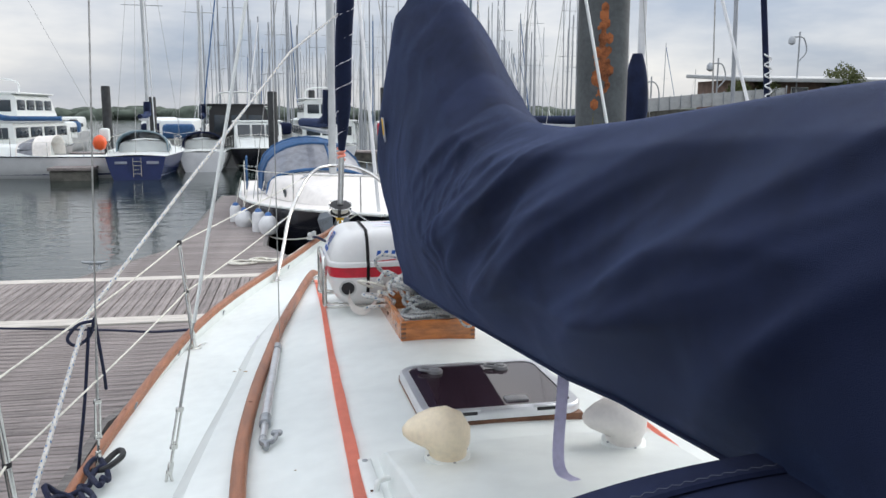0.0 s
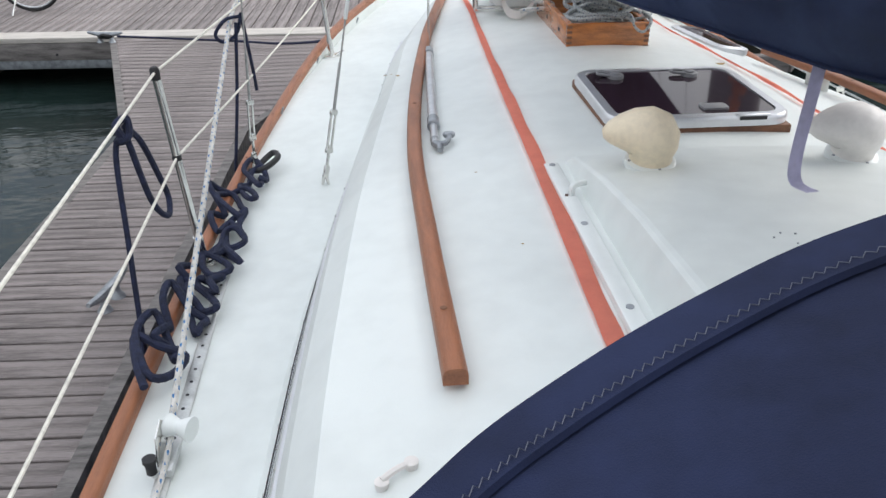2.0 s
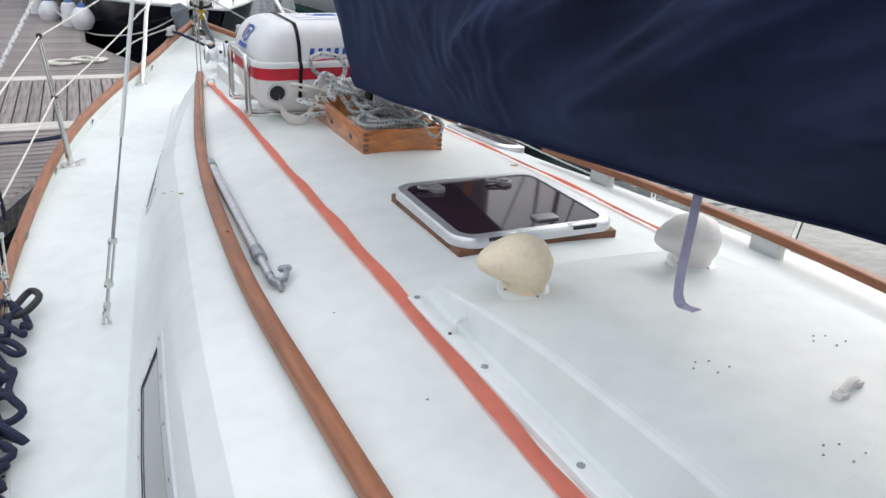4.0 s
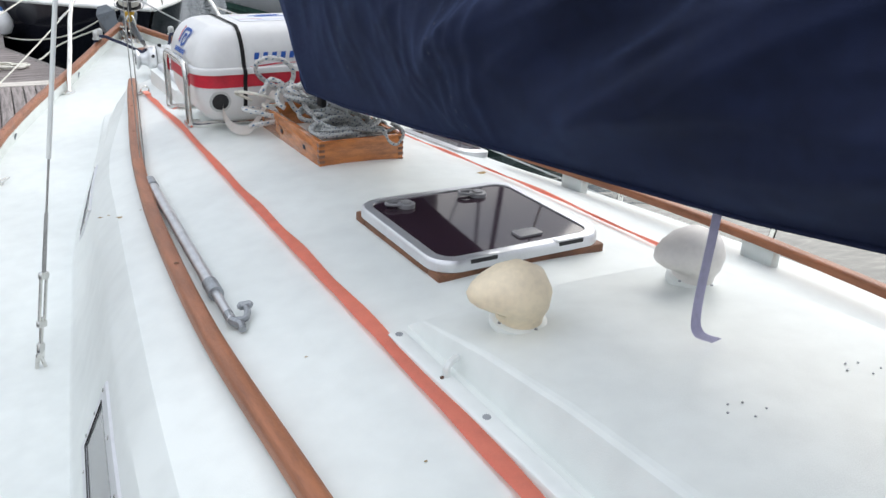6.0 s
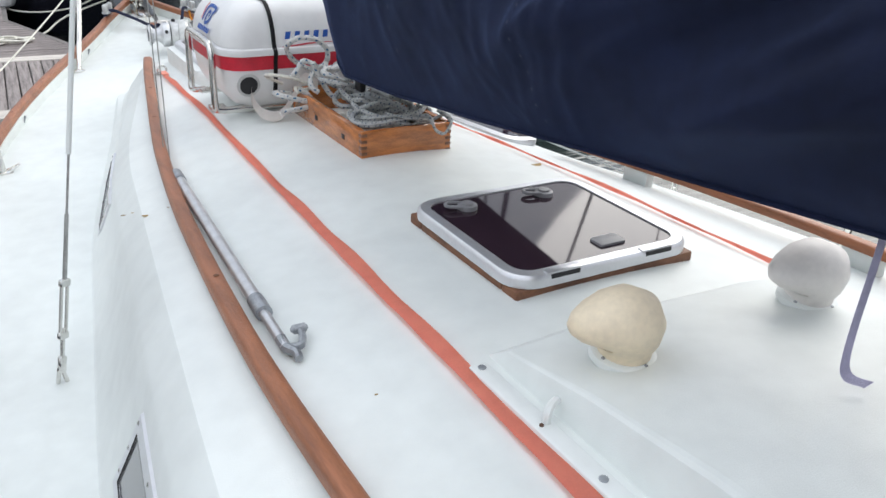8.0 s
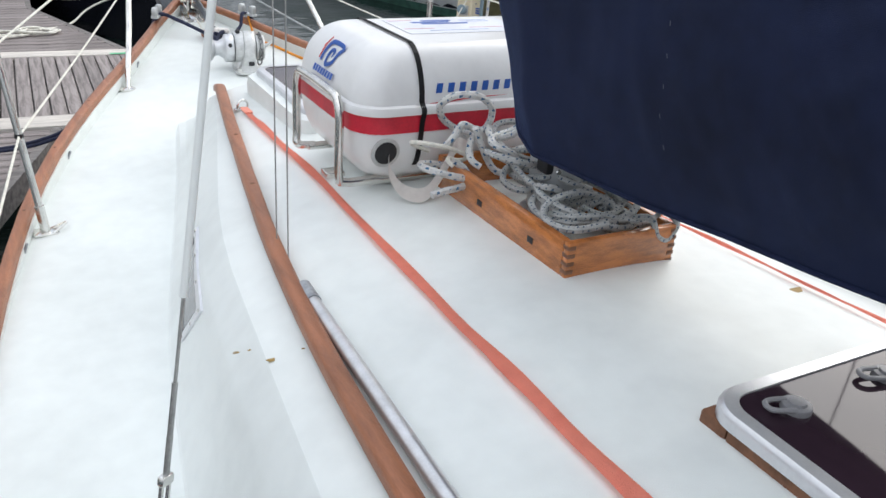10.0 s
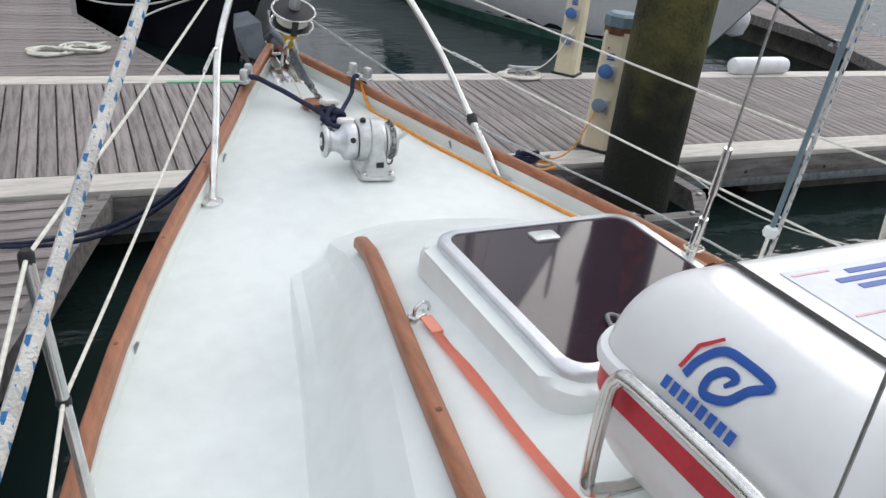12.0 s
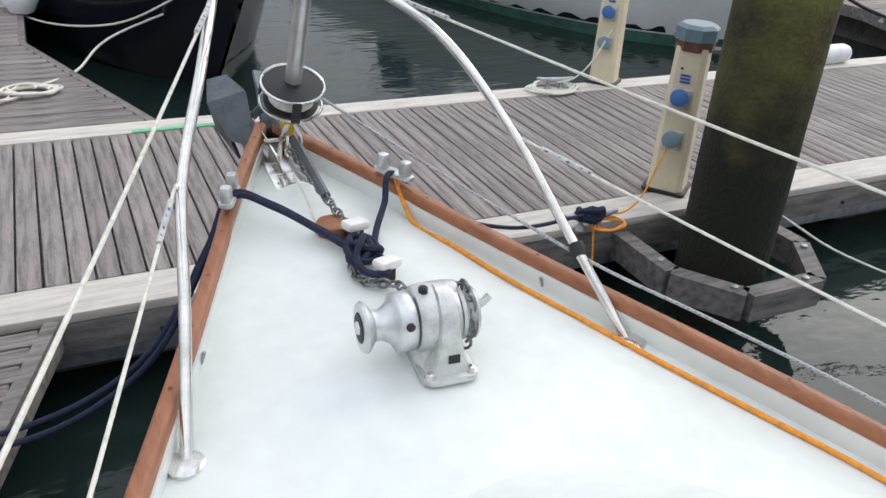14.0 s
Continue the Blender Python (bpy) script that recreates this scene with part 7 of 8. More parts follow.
bb, bbm, bbr = boat("black_sailing_boat", (0.50, 14.35), 187.0, 9.4, 3.3, 0.98, M_HULL_BLACK, "black-hulled sailing boat with cream deck and blue spray hood", 10.5, M_BLUE_CANVAS, 0.40, windows=3, mast_y=0.10, deck_mat=M_OFFWHITE, stripe=M_HULL_BLACK)
for k, fy in enumerate((11.95, 12.35, 12.9, 13.6)):
    i = min(range(25), key=lambda q: abs(bbr[q][-1].y - fy))
    s = -1 if bbr[i][-1].x < bbr[i][0].x else 0
    p = bbr[i][s] + Vector((-0.17, 0, -0.30))
    fe = thing("fender", p, "white fender with a blue end hanging on the black hull", "fender", "fenders on the black boat")
    if k % 2 == 0:
        prof = [(0.02, -0.19), (0.12, -0.15), (0.17, -0.05), (0.17, 0.03), (0.11, 0.14), (0.05, 0.18)]
    else:
        prof = [(0.03, -0.26), (0.10, -0.23), (0.115, -0.16), (0.115, 0.14), (0.09, 0.20), (0.04, 0.22)]
    part("body", lathe(prof, m=Matrix.Translation(p), seg=18), M_FENDER, fe)
    part("end_cap", lathe([(0.05, prof[-1][1] - 0.05), (0.075, prof[-1][1] - 0.03), (0.05, prof[-1][1] + 0.03), (0.02, prof[-1][1] + 0.05)], m=Matrix.Translation(p), seg=14), M_BLUE, fe, "blue end cap")
    part("lanyard", rod(p + Vector((0, 0, 0.2)), p + Vector((0.12, 0, 0.75)), 0.007, 5), M_CORD, fe)
single("mooring_line", line([bbr[22][0] + Vector((0, 0, 0.02)), (0.1, 10.4, 0.60), (-0.35, 9.7, 0.48), (-0.7, 9.15, 0.53)], 0.011, 8), M_CORD, "cream mooring line from the black boat to the pontoon", "rope", "mooring lines")
sd = -1 if bbr[18][-1].x < bbr[18][0].x else 0
single("mooring_line", line([bbr[23][sd] + Vector((-0.03, -0.03, 0.02)), bbr[21][sd] + Vector((-0.10, -0.10, -0.38)), bbr[18][sd] + Vector((-0.12, -0.08, -0.50)), bbr[15][sd] + Vector((-0.10, -0.05, -0.25)), bbr[13][sd] + Vector((-0.02, 0, 0.02))], 0.010, 8), M_CORD, "cream line hanging in a bight along the black hull", "rope", "mooring lines")
single("side_deck_cover", block((0.04, 0.5, 0.7), (-1.05, 15.2, 1.35), 0.02), M_BLUE_CANVAS, "bright blue canvas dodger on the guard rail", "dodger")
wb, wbm, wbr = boat("white_sailing_boat", (6.55, 14.0), 194.0, 9.6, 3.4, 1.05, M_HULL_WHITE, "white sailing boat with a black stripe and weedy waterline", 12.0, M_NAVY, 0.42, stripe=M_HULL_BLACK, mast_y=-0.02)
part("weed_line", grid([[r[-1].lerp(r[-4], t) + (r[-1] - r[0]).normalized() * 0.008 for t in (0.90, 1.06)] for r in wbr]), M_HULL_GREEN, wb, "green weed along the waterline")
part("weed_line", grid([[r[0].lerp(r[3], t) + (r[0] - r[-1]).normalized() * 0.008 for t in (0.90, 1.06)] for r in wbr]), M_HULL_GREEN, wb)
part("name_bar", block((0.5, 0.01, 0.13), wbm @ Vector((0.62, 3.55, 0.86)), 0, (wbm @ pose(0, 0, 0, -14, 0, 116)).to_3x3()), M_BLUE_INK, wb)
p = wbr[22][0] + Vector((0.1, -0.1, -0.42))
single("fender", lathe([(0.03, -0.25), (0.15, -0.2), (0.2, -0.05), (0.2, 0.06), (0.12, 0.2), (0.05, 0.25)], m=Matrix.Translation(p), seg=18), M_FENDER, "large white ball fender at the white boat's bow", "fender")
p = wbr[17][0] + Vector((-0.15, -0.05, -0.1))
fe = thing("fender", p, "white fender with blue end on the white hull", "fender", "fenders on the white boat")
part("body", lathe([(0.03, -0.30), (0.10, -0.26), (0.11, -0.18), (0.11, 0.22), (0.06, 0.3)], m=Matrix.Translation(p), seg=16), M_FENDER, fe)
part("end_cap", lathe([(0.02, -0.36), (0.07, -0.33), (0.102, -0.25), (0.1, -0.2)], m=Matrix.Translation(p), seg=14), M_BLUE, fe, "blue end cap")
mc = thing("mooring_chain", (9.2, 9.2, DOCK_Z), "dark rope-wrapped chain from the white boat to the pontoon", "chain")
part("chain", line([wbr[24][0], (8.3, 9.55, 0.95), (8.8, 9.35, 0.70), (9.2, 9.2, 0.56)], 0.022, 7), M_BLACK, mc)

# ---------------- boats across the fairway ----------------
by, bym, byr = boat("blue_yacht", (-5.75, 35.6), 2.0, 9.0, 3.1, 1.05, M_HULL_NAVY, "blue yacht moored stern-on with grey hood and cream deck", 12.5, M_GREYBLUE, 0.45, boom_mat=M_NAVY, hood_h=0.32)
tr_ = [bym @ Vector((x, -4.52, z)) for x, z in ((-1.1, 0.97), (1.1, 0.97), (0.9, 0.2), (-0.9, 0.2))]
for k in range(4):
    part("ladder_rung", block((0.28, 0.03, 0.02), bym @ Vector((0.05, -4.56, 0.25 + 0.16 * k))), M_STEEL, by)
for x in (-0.10, 0.20):
    part("ladder_side", block((0.02, 0.03, 0.75), bym @ Vector((x, -4.56, 0.5))), M_STEEL, by)
for x in (-0.55, 0.62):
    part("name_bar", block((0.45, 0.02, 0.10), bym @ Vector((x, -4.53, 0.68)), 0.004), M_SEAM, by)
single("buoy", lathe([(0.02, -0.3), (0.2, -0.22), (0.27, 0), (0.2, 0.2), (0.06, 0.3)], (-6.9, 31.3, 1.45), 18), M_ORANGE_BUOY, "orange round buoy hung on the blue yacht's stern", "buoy")
single("outboard_cover", block((0.35, 0.4, 0.5), (-6.75, 31.6, 1.75), 0.08), M_GELCOAT, "white life ring case on the blue yacht's rail", "case")


def cruiser(at, turn, L, B, H, hull_mat, label, canopy=None, decks=1):
    b, m, rows_ = boat("motor_cruiser", at, turn, L, B, 1.0, hull_mat, label, 0, None, 0.0, category="motor boat")
    z = 1.0
    for d in range(decks):
        w, y0, y1 = B * (0.42 - 0.06 * d), -0.36 + 0.08 * d, 0.16 - 0.10 * d
        h = (H - 1.0) / decks
        rows2 = [[m @ Vector((x * w, y * L, zz)) for x, zz in ((-1, z), (-0.96, z + h * 0.86), (-0.85, z + h), (0.85, z + h), (0.96, z + h * 0.86), (1, z))] for y in (y0, y0 + 0.001, (y0 + y1) / 2, y1)]
        rows2.append([m @ Vector((x * w * 0.9, (y1 + 0.09) * L, z)) for x in (-1, -0.96, -0.85, 0.85, 0.96, 1)])
        bm_ = grid(rows2)
        bm_.verts.ensure_lookup_table()
        bm_.faces.new([bm_.verts[k] for k in range(6)])
        part("superstructure", bm_, canopy if canopy and d == decks - 1 else M_GELCOAT, b, smooth=radians(30))
        for k in range(4):
            t = (k + 0.5) / 4
            for s in (-1, 1):
                part("window", block((0.03, (y1 - y0) * L * 0.2, h * 0.38), m @ Vector((s * w * 0.985, (y0 + (y1 - y0) * t) * L, z + h * 0.58)), 0.01, m.to_3x3()), M_GLASS_DARK, b)
        for k in range(3):
            part("stern_window", block((w * 0.5, 0.03, h * 0.42), m @ Vector(((k - 1) * w * 0.58, y0 * L - 0.01, z + h * 0.55)), 0.01, m.to_3x3()), M_GLASS_DARK, b)
        part("roof_edge", block((w * 2.08, (y1 - y0) * L * 1.04, 0.08), m @ Vector((0, (y0 + y1) / 2 * L, z + h + 0.02)), 0.03, m.to_3x3()), canopy if canopy and d == decks - 1 else M_GELCOAT, b)
        z += h
    for k in range(3):
        p0, p1 = m @ Vector(((k - 1) * w * 0.58, (y1 + 0.055) * L, z - h * 0.55)), m @ Vector(((k - 1) * w * 0.58, (y1 + 0.012) * L, z - h * 0.12))
        part("windscreen", grid([[p0 + m.to_3x3() @ Vector((-w * 0.25, 0.06, 0)), p0 + m.to_3x3() @ Vector((w * 0.25, 0.06, 0))], [p1 + m.to_3x3() @ Vector((-w * 0.25, 0.06, 0.02)), p1 + m.to_3x3() @ Vector((w * 0.25, 0.06, 0.02))]]), M_GLASS_DARK, b)
    part("radar_arch", line([m @ Vector((-B * 0.3, -0.2 * L, z)), m @ Vector((-B * 0.25, -0.2 * L, z + 0.6)), m @ Vector((B * 0.25, -0.2 * L, z + 0.6)), m @ Vector((B * 0.3, -0.2 * L, z))], 0.04, 5), M_GELCOAT, b)
    part("aerial", rod(m @ Vector((0.3, -0.2 * L, z + 0.5)), m @ Vector((0.3, -0.2 * L, z + 2.2)), 0.015, 5), M_GELCOAT, b)
    return b


cruiser((-12.6, 41.5), -6, 13.0, 4.2, 3.45, M_HULL_WHITE, "large white two-deck motor yacht", decks=2)
cruiser((-2.1, 42.5), 4, 9.0, 3.4, 3.0, M_HULL_WHITE, "cream motor cruiser with a black canopy", canopy=M_BLACK)
cruiser((-1.0, 38.6), 182, 7.5, 2.7, 2.2, M_HULL_BLACK, "white-decked motor boat with a dark blue hull")
cruiser((2.6, 47.0), 4, 10.0, 3.6, 3.4, M_HULL_WHITE, "white motor cruiser with large windows", decks=2)
boat("navy_yacht", (5.5, -2.9), 2, 9.4, 3.1, 1.05, M_HULL_NAVY, "navy-hulled yacht moored in the next berth", 11.0, M_NAVY, 0.4)
boat("white_yacht", (-10.6, 33.6), 84, 8.0, 2.6, 0.95, M_HULL_WHITE, "white yacht with a blue stripe and cream spray hood", 10.0, M_OFFWHITE, 0.4, stripe=M_HULL_NAVY, boom_mat=M_BLUE_CANVAS, hood_h=0.28)
boat("white_yacht", (-3.6, 39.5), 3, 8.5, 2.8, 1.0, M_HULL_WHITE, "white yacht moored among the cruisers", 13.0, M_NAVY, 0.42, hood_h=0.25)
banner = thing("red_banner", (5.55, 37.0, 0.4), "red banner with pale lettering on two posts", "banner")
part("cloth", block((1.75, 0.03, 0.55), (5.55, 37.0, 1.88), 0.004), M_RED, banner)
for k in range(3):
    part("print_shape", block((0.28, 0.02, 0.26), (5.17 + 0.38 * k, 36.975, 1.9), 0.004), M_GELCOAT, banner)
for dx in (-0.86, 0.86):
    part("post", rod((5.55 + dx, 37.02, -0.4), (5.55 + dx, 37.02, 2.2), 0.03), M_GALV, banner)
pon = thing("far_pontoon", (-4, 33.5, 0.4), "far pontoon between the moored boats", "pontoon", kind="structure")
part("deck", block((1.6, 4.0, 0.12), (-8.0, 33.0, 0.45), 0.01), M_PLANK, pon)
part("float", block((1.5, 3.8, 0.45), (-8.0, 33.0, 0.15), 0.03), M_CONCRETE, pon)
part("cross_deck", block((40, 1.6, 0.12), (-4.0, 44.5, 0.45), 0.01), M_PLANK_X, pon)
part("cross_float", block((39, 1.4, 0.45), (-4.0, 44.5, 0.15), 0.03), M_CONCRETE, pon)


M_PILE_DARK = mat("wet_dark_steel", (0.03, 0.032, 0.034), 0.7, vary=0.3, scale=4)


def far_pile(x, y, top, r=0.2):
    p_ = thing("far_pile", (x, y, 0), "dark mooring pile among the boats", "pile", "far piles")
    part("shaft", lathe([(r, -0.5), (r, top), (r * 0.9, top + 0.05)], (x, y, 0), 16), M_PILE_DARK, p_)


for x, y, top in ((-7.66, 37.5, 3.75), (-6.5, 44.0, 3.4), (-0.3, 33.0, 3.45), (4.2, 31.0, 3.6), (2.3, 50.0, 4.0), (11.5, 48.0, 3.8)):
    far_pile(x, y, top)

# The forest of masts beyond.
rnd = random.Random(5)
for k in range(165):
    dist = rnd.uniform(55, 170)
    ang = radians(-13.4) + radians(rnd.uniform(-17.5, 5.5) * (1 if k < 142 else 0.6) + (0 if k < 142 else 13.0)) * 1.0
    bearing = radians(13.4) + (ang - radians(-13.4))
    x, y = -0.75 + dist * math.sin(bearing), -2.6 + dist * math.cos(bearing)
    h = rnd.uniform(8.5, 15.5)
    r = rnd.uniform(0.055, 0.09)
    lean = rnd.uniform(-0.012, 0.012)
    mt = thing("far_mast", (x, y, -0.3), "bare yacht mast in the crowded marina", "mast", "far masts")
    part("pole", tube(bmesh.new(), [(x, y, -0.3), (x + lean * h, y, h)], lambda t: r * (1 - 0.35 * t), 6), M_MAST_FAR, mt)
    for z in ((0.5, 0.74) if k % 2 else (0.6,)):
        part("spreader", tube(bmesh.new(), [(x + lean * h * z - 0.65, y, h * z), (x + lean * h * z + 0.65, y, h * z)], 0.02, 4), M_MAST_FAR, mt)
    if k % 5 == 0:
        part("rolled_sail", tube(bmesh.new(), [(x + rnd.uniform(-1.6, 1.6), y - 3.0, 1.4), (x + lean * h, y, h * 0.96)], 0.05, 5), M_SAILWHITE if k % 10 else M_BLUE_CANVAS, mt)
    else:
        part("stay", tube(bmesh.new(), [(x - 1.2, y, 1.2), (x + lean * h, y, h * 0.97)], 0.012, 4), M_WIRE, mt)
for k in range(26):
    dist = rnd.uniform(50, 95)
    a = radians(13.4 + rnd.uniform(-29, -4))
    x, y = -0.75 + dist * math.sin(a), -2.6 + dist * math.cos(a)
    hb_ = thing("far_boat", (x, y, 0), "distant white hull and cabin in the marina", "boat", "far boats")
    m = pose(x, y, 0, 0, 0, rnd.choice((0, 4, 180, 176)))
    part("hull", grid(hull_rows(9, 3, 1.0, m)), M_HULL_WHITE if k % 4 else M_HULL_NAVY, hb_)
    part("cabin", block((1.9, 4.0, 1.1 + 0.5 * (k % 3)), m @ Vector((0, -0.5, 1.2)), 0.25), M_GELCOAT, hb_)
    for s in (-1, 1):
        part("window", block((0.05, 2.6, 0.35), m @ Vector((s * 0.95, -0.5, 1.45)), 0.02, m.to_3x3()), M_GLASS_DARK, hb_)
    part("stern_canopy", block((1.7, 1.0, 0.8), m @ Vector((0, -3.0, 1.6)), 0.2), (M_NAVY, M_BLACK, M_OFFWHITE, M_BLUE_CANVAS)[k % 4], hb_)

# Loose masts and rolled sails to the right.
for x, y, dx, h, mt_, r in ((10.75, 15.0, -0.55, 10, M_NAVY, 0.07), (12.3, 19.0, 0.0, 13, M_MAST_FAR, 0.06)):
    nm = "rolled_headsail" if mt_ is M_NAVY else "slim_mast"
    ob = thing(nm, (x + 0.3, y, -0.3), "dark rolled headsail with white lashing" if mt_ is M_NAVY else "slim grey mast of a boat behind the cover", "rigging")
    part("pole", tube(bmesh.new(), [(x + 0.33, y, -0.3), (x + 0.32, y, 0.8), (x + 0.25, y, 2.9), (x + dx, y, h)], r, 10), mt_, ob)
    if mt_ is M_NAVY:
        part("lashing", line([Vector((x + 0.25 - 0.085 * (z - 2.9), y, z)) + Vector((0.085 * math.cos(z * 26), -abs(0.085 * math.sin(z * 26)) - 0.01, 0)) for z in [3.0 + 0.04 * i for i in range(26)]], 0.02, 4, 6), M_SAILWHITE, ob, "white lashing")

far_rig = thing("moored_yacht_rig", (10.8, 21.5, 0.0), "white mast and navy stowed sail of a yacht beyond the pile", "rigging")
part("mast", tube(bmesh.new(), [(10.85, 21.5, -0.3), (10.85, 21.5, 14.0)], 0.12, 12), M_SAILWHITE, far_rig)
part("sail_bag", lathe([(0.30, 2.2), (0.38, 2.7), (0.36, 3.5), (0.26, 4.1), (0.15, 4.45)], (10.68, 21.4, 0), 18), M_NAVY, far_rig, "navy cover round the mast foot")
part("boom_cover", tube(bmesh.new(), curve([(7.5, 21.3, 1.86), (7.65, 21.3, 1.95), (8.6, 21.3, 1.98), (10.4, 21.4, 2.02)], 4), lambda t: 0.12 + 0.06 * min(1, 8 * t), 10), M_BLUE_CANVAS, far_rig, "blue covered boom")
part("shroud", rod((9.9, 21.5, 0.8), (10.85, 21.5, 13.8), 0.012, 5), M_WIRE, far_rig)

# ---------------- shore ----------------
bm = bmesh.new()
rnd = random.Random(9)
for i in range(260):
    a = radians(-62 + 124 * i / 259 + rnd.uniform(-0.2, 0.2))
    d = 420 + rnd.uniform(-25, 25)
    r = rnd.uniform(3.5, 7.0)
    bmesh.ops.create_icosphere(bm, subdivisions=2, radius=r, matrix=Matrix.Translation((d * math.sin(a), d * math.cos(a), rnd.uniform(0.5, 2.2))) @ Matrix.Diagonal((1.7, 1, 0.75, 1)))
for v in bm.verts:
    v.co += Vector((0, 0, 1.0)) * noise.noise(v.co * 0.35) * 1.6
single("far_woods", bm, M_FAR_WOOD, "low line of distant dark trees along the shore", "woods", kind="stuff")
bm = bmesh.new()
grid([[(430 * math.sin(a), 430 * math.cos(a), z) for z in (-0.5, 2.5)] for a in [radians(-75 + 150 * i / 60) for i in range(61)]], bm)
single("far_bank", bm, M_FAR_WOOD, "distant low green shore", "shore", kind="structure")
quay = thing("quay_wall", (46, 62, 0), "low stone quay with a pale railing", "quay", kind="structure")
part("wall", block((60, 3, 3.2), (58, 64, 1.5), 0.05), M_CONCRETE, quay)
part("ramp", sweep([(28, 62, 2.6), (36, 62, 3.3), (44, 62, 3.9)], [(-0.05, 0), (-0.05, 1.1), (0.05, 1.1), (0.05, 0)]), M_ROOF, quay, "pale railing panels")
for k in range(17):
    part("rail_post", block((0.08, 0.08, 1.2), (28 + k, 61.8, 3.2 + 0.085 * k), 0.01), M_GALV, quay)
bld = thing("quayside_building", (50, 66, 3.0), "low brick building with a pale flat roof on the quay", "building")
part("wall", block((26, 9, 2.9), (54.5, 68, 4.4), 0.02), M_BRICK, bld)
part("roof", block((28, 11, 0.35), (54.5, 67.6, 6.05), 0.05, Euler((radians(4), 0, 0)).to_matrix()), M_ROOF, bld)
for k in range(8):
    w = part("window", block((1.6, 0.08, 1.3), (43.5 + 3.0 * k, 63.46, 4.4), 0.02), M_GLASS_DARK, bld)
    part("frame", block((1.75, 0.04, 1.45), (43.5 + 3.0 * k, 63.49, 4.4), 0.02), M_GELCOAT, w)


def lamp_post(x, y, h):
    l_ = thing("street_lamp", (x, y, 3.1), "curved-arm street lamp on the quay", "street lamp", "quay lamps")
    part("post", rod((x, y, 3.08), (x, y, h), 0.07, 8), M_GALV, l_)
    part("arm", line([(x, y, h - 2.6), (x + 0.75, y, h - 1.7), (x + 0.4, y, h - 0.55), (x - 0.6, y, h - 0.45)], 0.06, 6), M_GALV, l_)
    part("lantern", lathe([(0.10, 0), (0.3, 0.15), (0.28, 0.55), (0.1, 0.75)], (x - 0.75, y, h - 1.15), 12), M_GALV, l_)


lamp_post(45.8, 63.0, 9.9)
lamp_post(38.0, 63.0, 7.5)
lamp_post(31.9, 63.2, 5.85)


def tree(x, y, z, size, label):
    t_ = thing("tree", (x, y, z), label, "tree", "quay trees")
    part("trunk", tube(bmesh.new(), curve([(x, y, z), (x + 0.1, y, z + size * 0.4), (x - 0.05, y, z + size * 0.7)], 4), lambda u: 0.12 * size * (1 - 0.6 * u) * 0.4, 8), M_BARK, t_)
    for k in range(5):
        a = k * 1.26
        part("limb", tube(bmesh.new(), [(x, y, z + size * 0.4), (x + size * 0.35 * math.cos(a), y + size * 0.35 * math.sin(a), z + size * 0.75)], lambda u: 0.03 * size * (1 - 0.7 * u), 6), M_BARK, t_)
    verts, faces = [], []
    r_ = random.Random(int(x * 10))
    for k in range(2600):
        u = Vector((r_.gauss(0, 1), r_.gauss(0, 1), r_.gauss(0, 0.75)))
        u = u.normalized() * size * 0.52 * r_.uniform(0.55, 1.0) * (1 + 0.35 * noise.noise(u.normalized() * 2.5))
        c = Vector((x, y, z + size * 0.72)) + u
        q = Euler((r_.uniform(0, 6), r_.uniform(0, 6), r_.uniform(0, 6))).to_matrix()
        s_ = size * r_.uniform(0.018, 0.035)
        n = len(verts)
        verts += [c + q @ Vector(v) * s_ for v in ((-1, -0.5, 0), (1, -0.5, 0), (1.2, 0.5, 0.2), (-0.8, 0.6, 0.2))]
        faces.append((n, n + 1, n + 2, n + 3))
    me = bpy.data.meshes.new("crown")
    me.from_pydata([tuple(v) for v in verts], [], faces)
    me.materials.append(M_FOLIAGE)
    cr = new("crown", me)
    cr.parent = t_
    cr.matrix_parent_inverse = base_of(t_).inverted()


tree(50.6, 63.0, 3.08, 3.3, "round olive-green tree beside the building")
tree(43.0, 63, 3.08, 2.3, "small palm-like tree on the quay")
tree(40.2, 63, 3.08, 2.1, "small bushy tree on the quay")

# ---------------- bicycle on the walkway ----------------
bike = thing("bicycle", (-4.85, 7.2, DOCK_Z), "black and silver bicycle standing on the walkway", "bicycle")
for wx in (-4.60, -5.65):
    ring = [(wx + 0.33 * math.cos(a), 7.25, DOCK_Z + 0.35 + 0.33 * math.sin(a)) for a in [k * math.tau / 40 for k in range(41)]]
    w = part("wheel", tube(bmesh.new(), ring, 0.018, 8, cap=False), M_TYRE, bike, "black tyre")
    rim = [(wx + 0.305 * math.cos(a), 7.25, DOCK_Z + 0.35 + 0.305 * math.sin(a)) for a in [k * math.tau / 40 for k in range(41)]]
    part("rim", tube(bmesh.new(), rim, 0.010, 6, cap=False), M_ALU, w)
    for k in range(14):
        a = k * math.tau / 14
        part("spoke", rod((wx, 7.25, DOCK_Z + 0.35), (wx + 0.30 * math.cos(a), 7.25, DOCK_Z + 0.35 + 0.30 * math.sin(a)), 0.002, 4), M_STEEL, w)
    part("hub", rod((wx, 7.21, DOCK_Z + 0.35), (wx, 7.29, DOCK_Z + 0.35), 0.025), M_ALU, w)
    part("mudguard", tube(bmesh.new(), [(wx + 0.365 * math.cos(a), 7.25, DOCK_Z + 0.35 + 0.365 * math.sin(a)) for a in [radians(-10 + 10 * k) for k in range(17)]], 0.012, 6), M_BLACK, bike)
bp = lambda x, z: (x, 7.25, DOCK_Z + z)
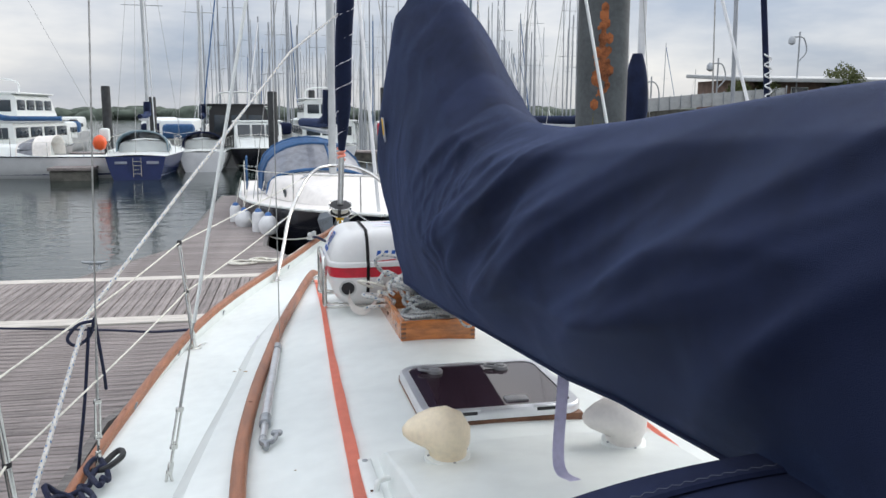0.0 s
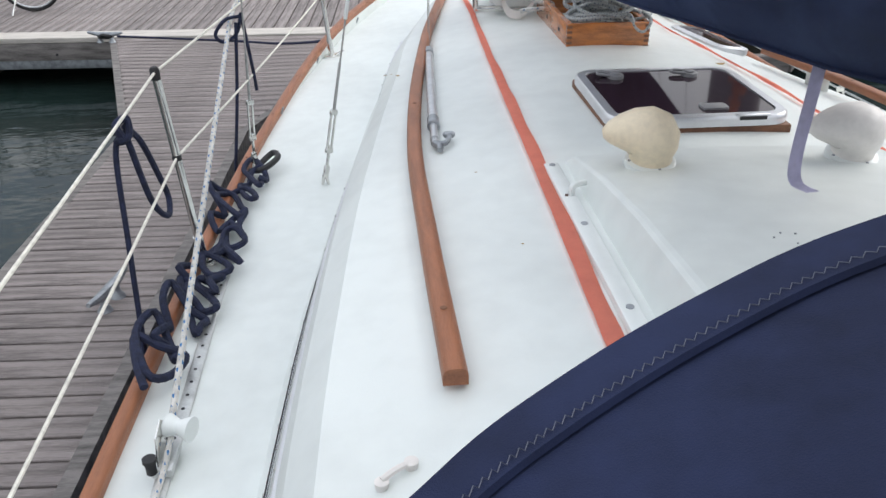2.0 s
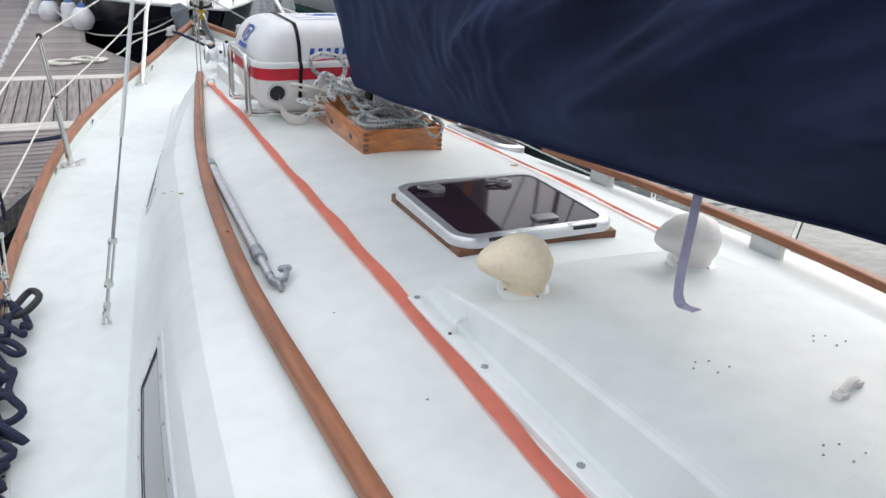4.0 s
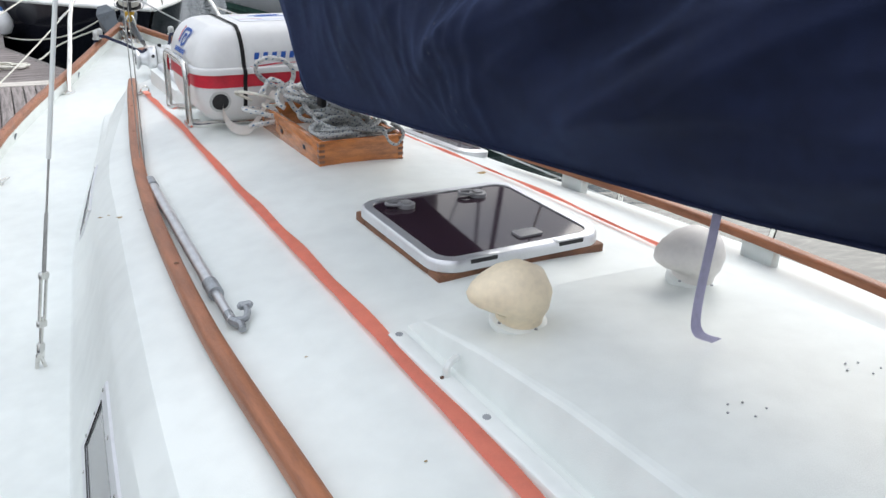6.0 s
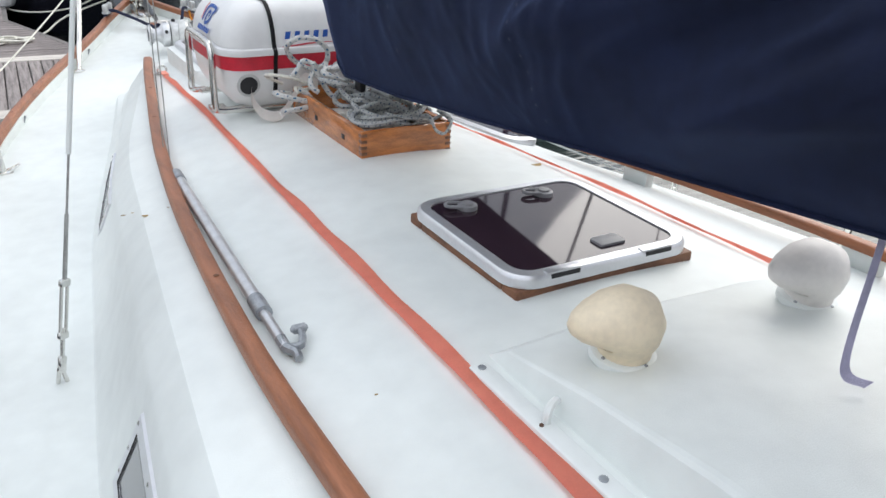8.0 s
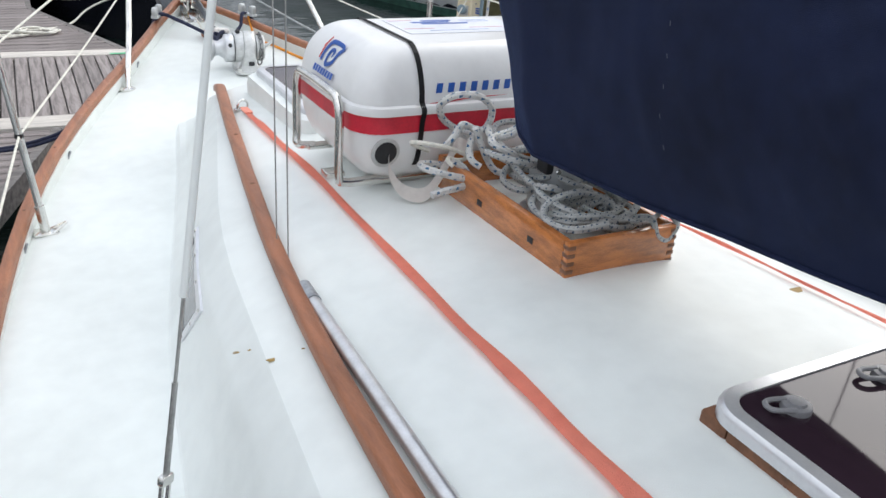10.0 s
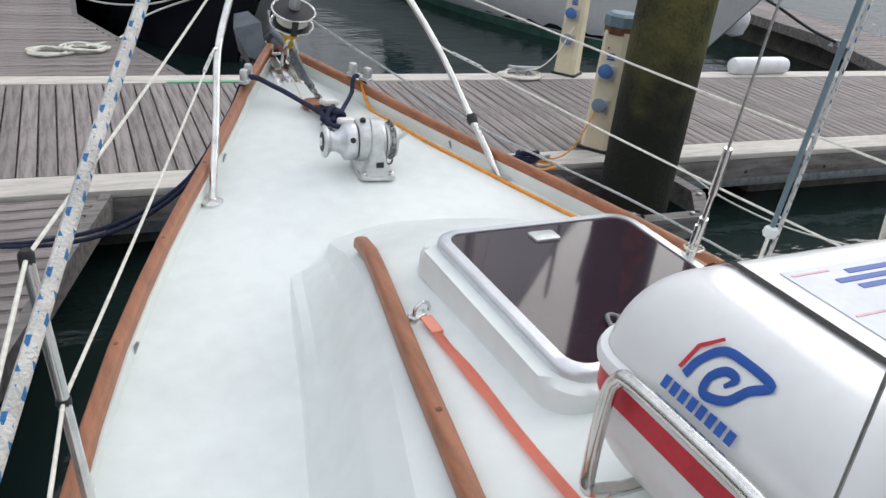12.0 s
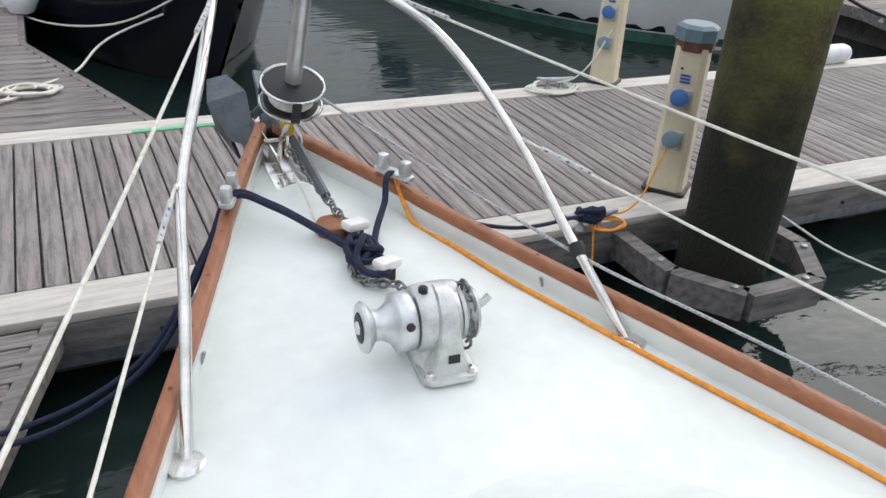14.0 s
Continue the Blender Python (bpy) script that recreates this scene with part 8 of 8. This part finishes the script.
for a, b in ((bp(-5.17, 0.30), bp(-4.60, 0.35)), (bp(-5.17, 0.30), bp(-4.97, 0.80)), (bp(-4.97, 0.80), bp(-4.60, 0.35)), (bp(-5.17, 0.30), bp(-5.50, 0.72)), (bp(-5.00, 0.72), bp(-5.50, 0.80)), (bp(-5.50, 0.98), bp(-5.65, 0.35))):
    part("frame_tube", rod(a, b, 0.017, 8), M_BLACK, bike)
part("saddle", block((0.26, 0.14, 0.06), bp(-4.95, 0.92), 0.025), M_BLACK, bike)
part("seat_post", rod(bp(-4.98, 0.78), bp(-4.95, 0.90), 0.013), M_STEEL, bike)
part("rear_rack", block((0.36, 0.13, 0.02), bp(-4.57, 0.74), 0.005), M_STEEL, bike)
part("handlebar", line([(-5.48, 6.98, DOCK_Z + 1.02), (-5.50, 7.1, DOCK_Z + 1.04), (-5.50, 7.25, DOCK_Z + 1.0), (-5.50, 7.4, DOCK_Z + 1.04), (-5.48, 7.52, DOCK_Z + 1.02)], 0.012, 5), M_STEEL, bike)
part("chain_wheel", lathe([(0.09, -0.004), (0.09, 0.004)], m=Matrix.Translation(bp(-5.17, 0.30)) @ pose(0, 0, 0, 90), seg=24), M_GALV, bike)
part("kick_stand", rod(bp(-4.70, 0.32), (-4.75, 7.0, DOCK_Z + 0.01), 0.01), M_STEEL, bike)

# ---------------- decking, board by board ----------------
walk_me = plank_mesh("walkway_plank", FAR - NEAR - 0.012, PITCH - 0.012, M_PLANK)
for i in range(150):
    lay(walkway, walk_me, -6.5 + PITCH * (i + 0.5), (FAR + NEAR) / 2, DOCK_Z - 0.015 + random.uniform(-0.0015, 0.0015))
bm = bmesh.new()
for i in list(range(150, 260)) + list(range(-150, 0)):
    x, y, z = -6.5 + PITCH * (i + 0.5), (FAR + NEAR) / 2, DOCK_Z - 0.015
    w, d = (PITCH - 0.012) / 2, (FAR - NEAR - 0.012) / 2
    vs = [bm.verts.new(DOCK @ Vector((x + a * w, y + b * d, z + c * 0.015))) for a, b, c in ((-1, -1, 1), (1, -1, 1), (1, 1, 1), (-1, 1, 1), (-1, -1, -1), (1, -1, -1), (1, 1, -1), (-1, 1, -1))]
    for f in ((0, 1, 2, 3), (0, 4, 5, 1), (1, 5, 6, 2), (2, 6, 7, 3), (3, 7, 4, 0)):
        bm.faces.new([vs[k] for k in f])
tagged(part("far_planks", bm, M_PLANK, walkway, smooth=0), kind="stuff")


def deck_finger(parent, rows, y0, y1, pitch, own):
    shapes = {}
    n = int((y1 - y0) / pitch)
    for k in range(n):
        y = y0 + pitch * (k + 0.5)
        l, r = lerp_table([(a, b, c) for a, b, c in rows], y)
        key = round(r - l, 2)
        if key not in shapes:
            shapes[key] = plank_mesh("finger_plank", key - 0.05, pitch - 0.011, M_PLANK_X, along_y=False)
        lay(parent, shapes[key], (l + r) / 2, y, DOCK_Z - 0.015 + random.uniform(-0.0015, 0.0015))


deck_finger(finger_near, finger_rows, -5.0, 5.80, 0.118, True)
deck_finger(finger_far, far_rows, 8.26, 19.0, 0.15, True)
deck_finger(finger_right, right_rows, 8.26, 16.0, 0.15, True)
for f, (x, y0, y1, w) in ((finger_near, (-2.32, -7, 3.0, 0.8)), (finger_far, (-1.78, 10.6, 19, 1.2)), (finger_right, (9.95, 10, 20, 1.2))):
    part("underside", dock_bm(block((w, y1 - y0, 0.05), (x, (y0 + y1) / 2, DOCK_Z - 0.07))), M_FASCIA, f)
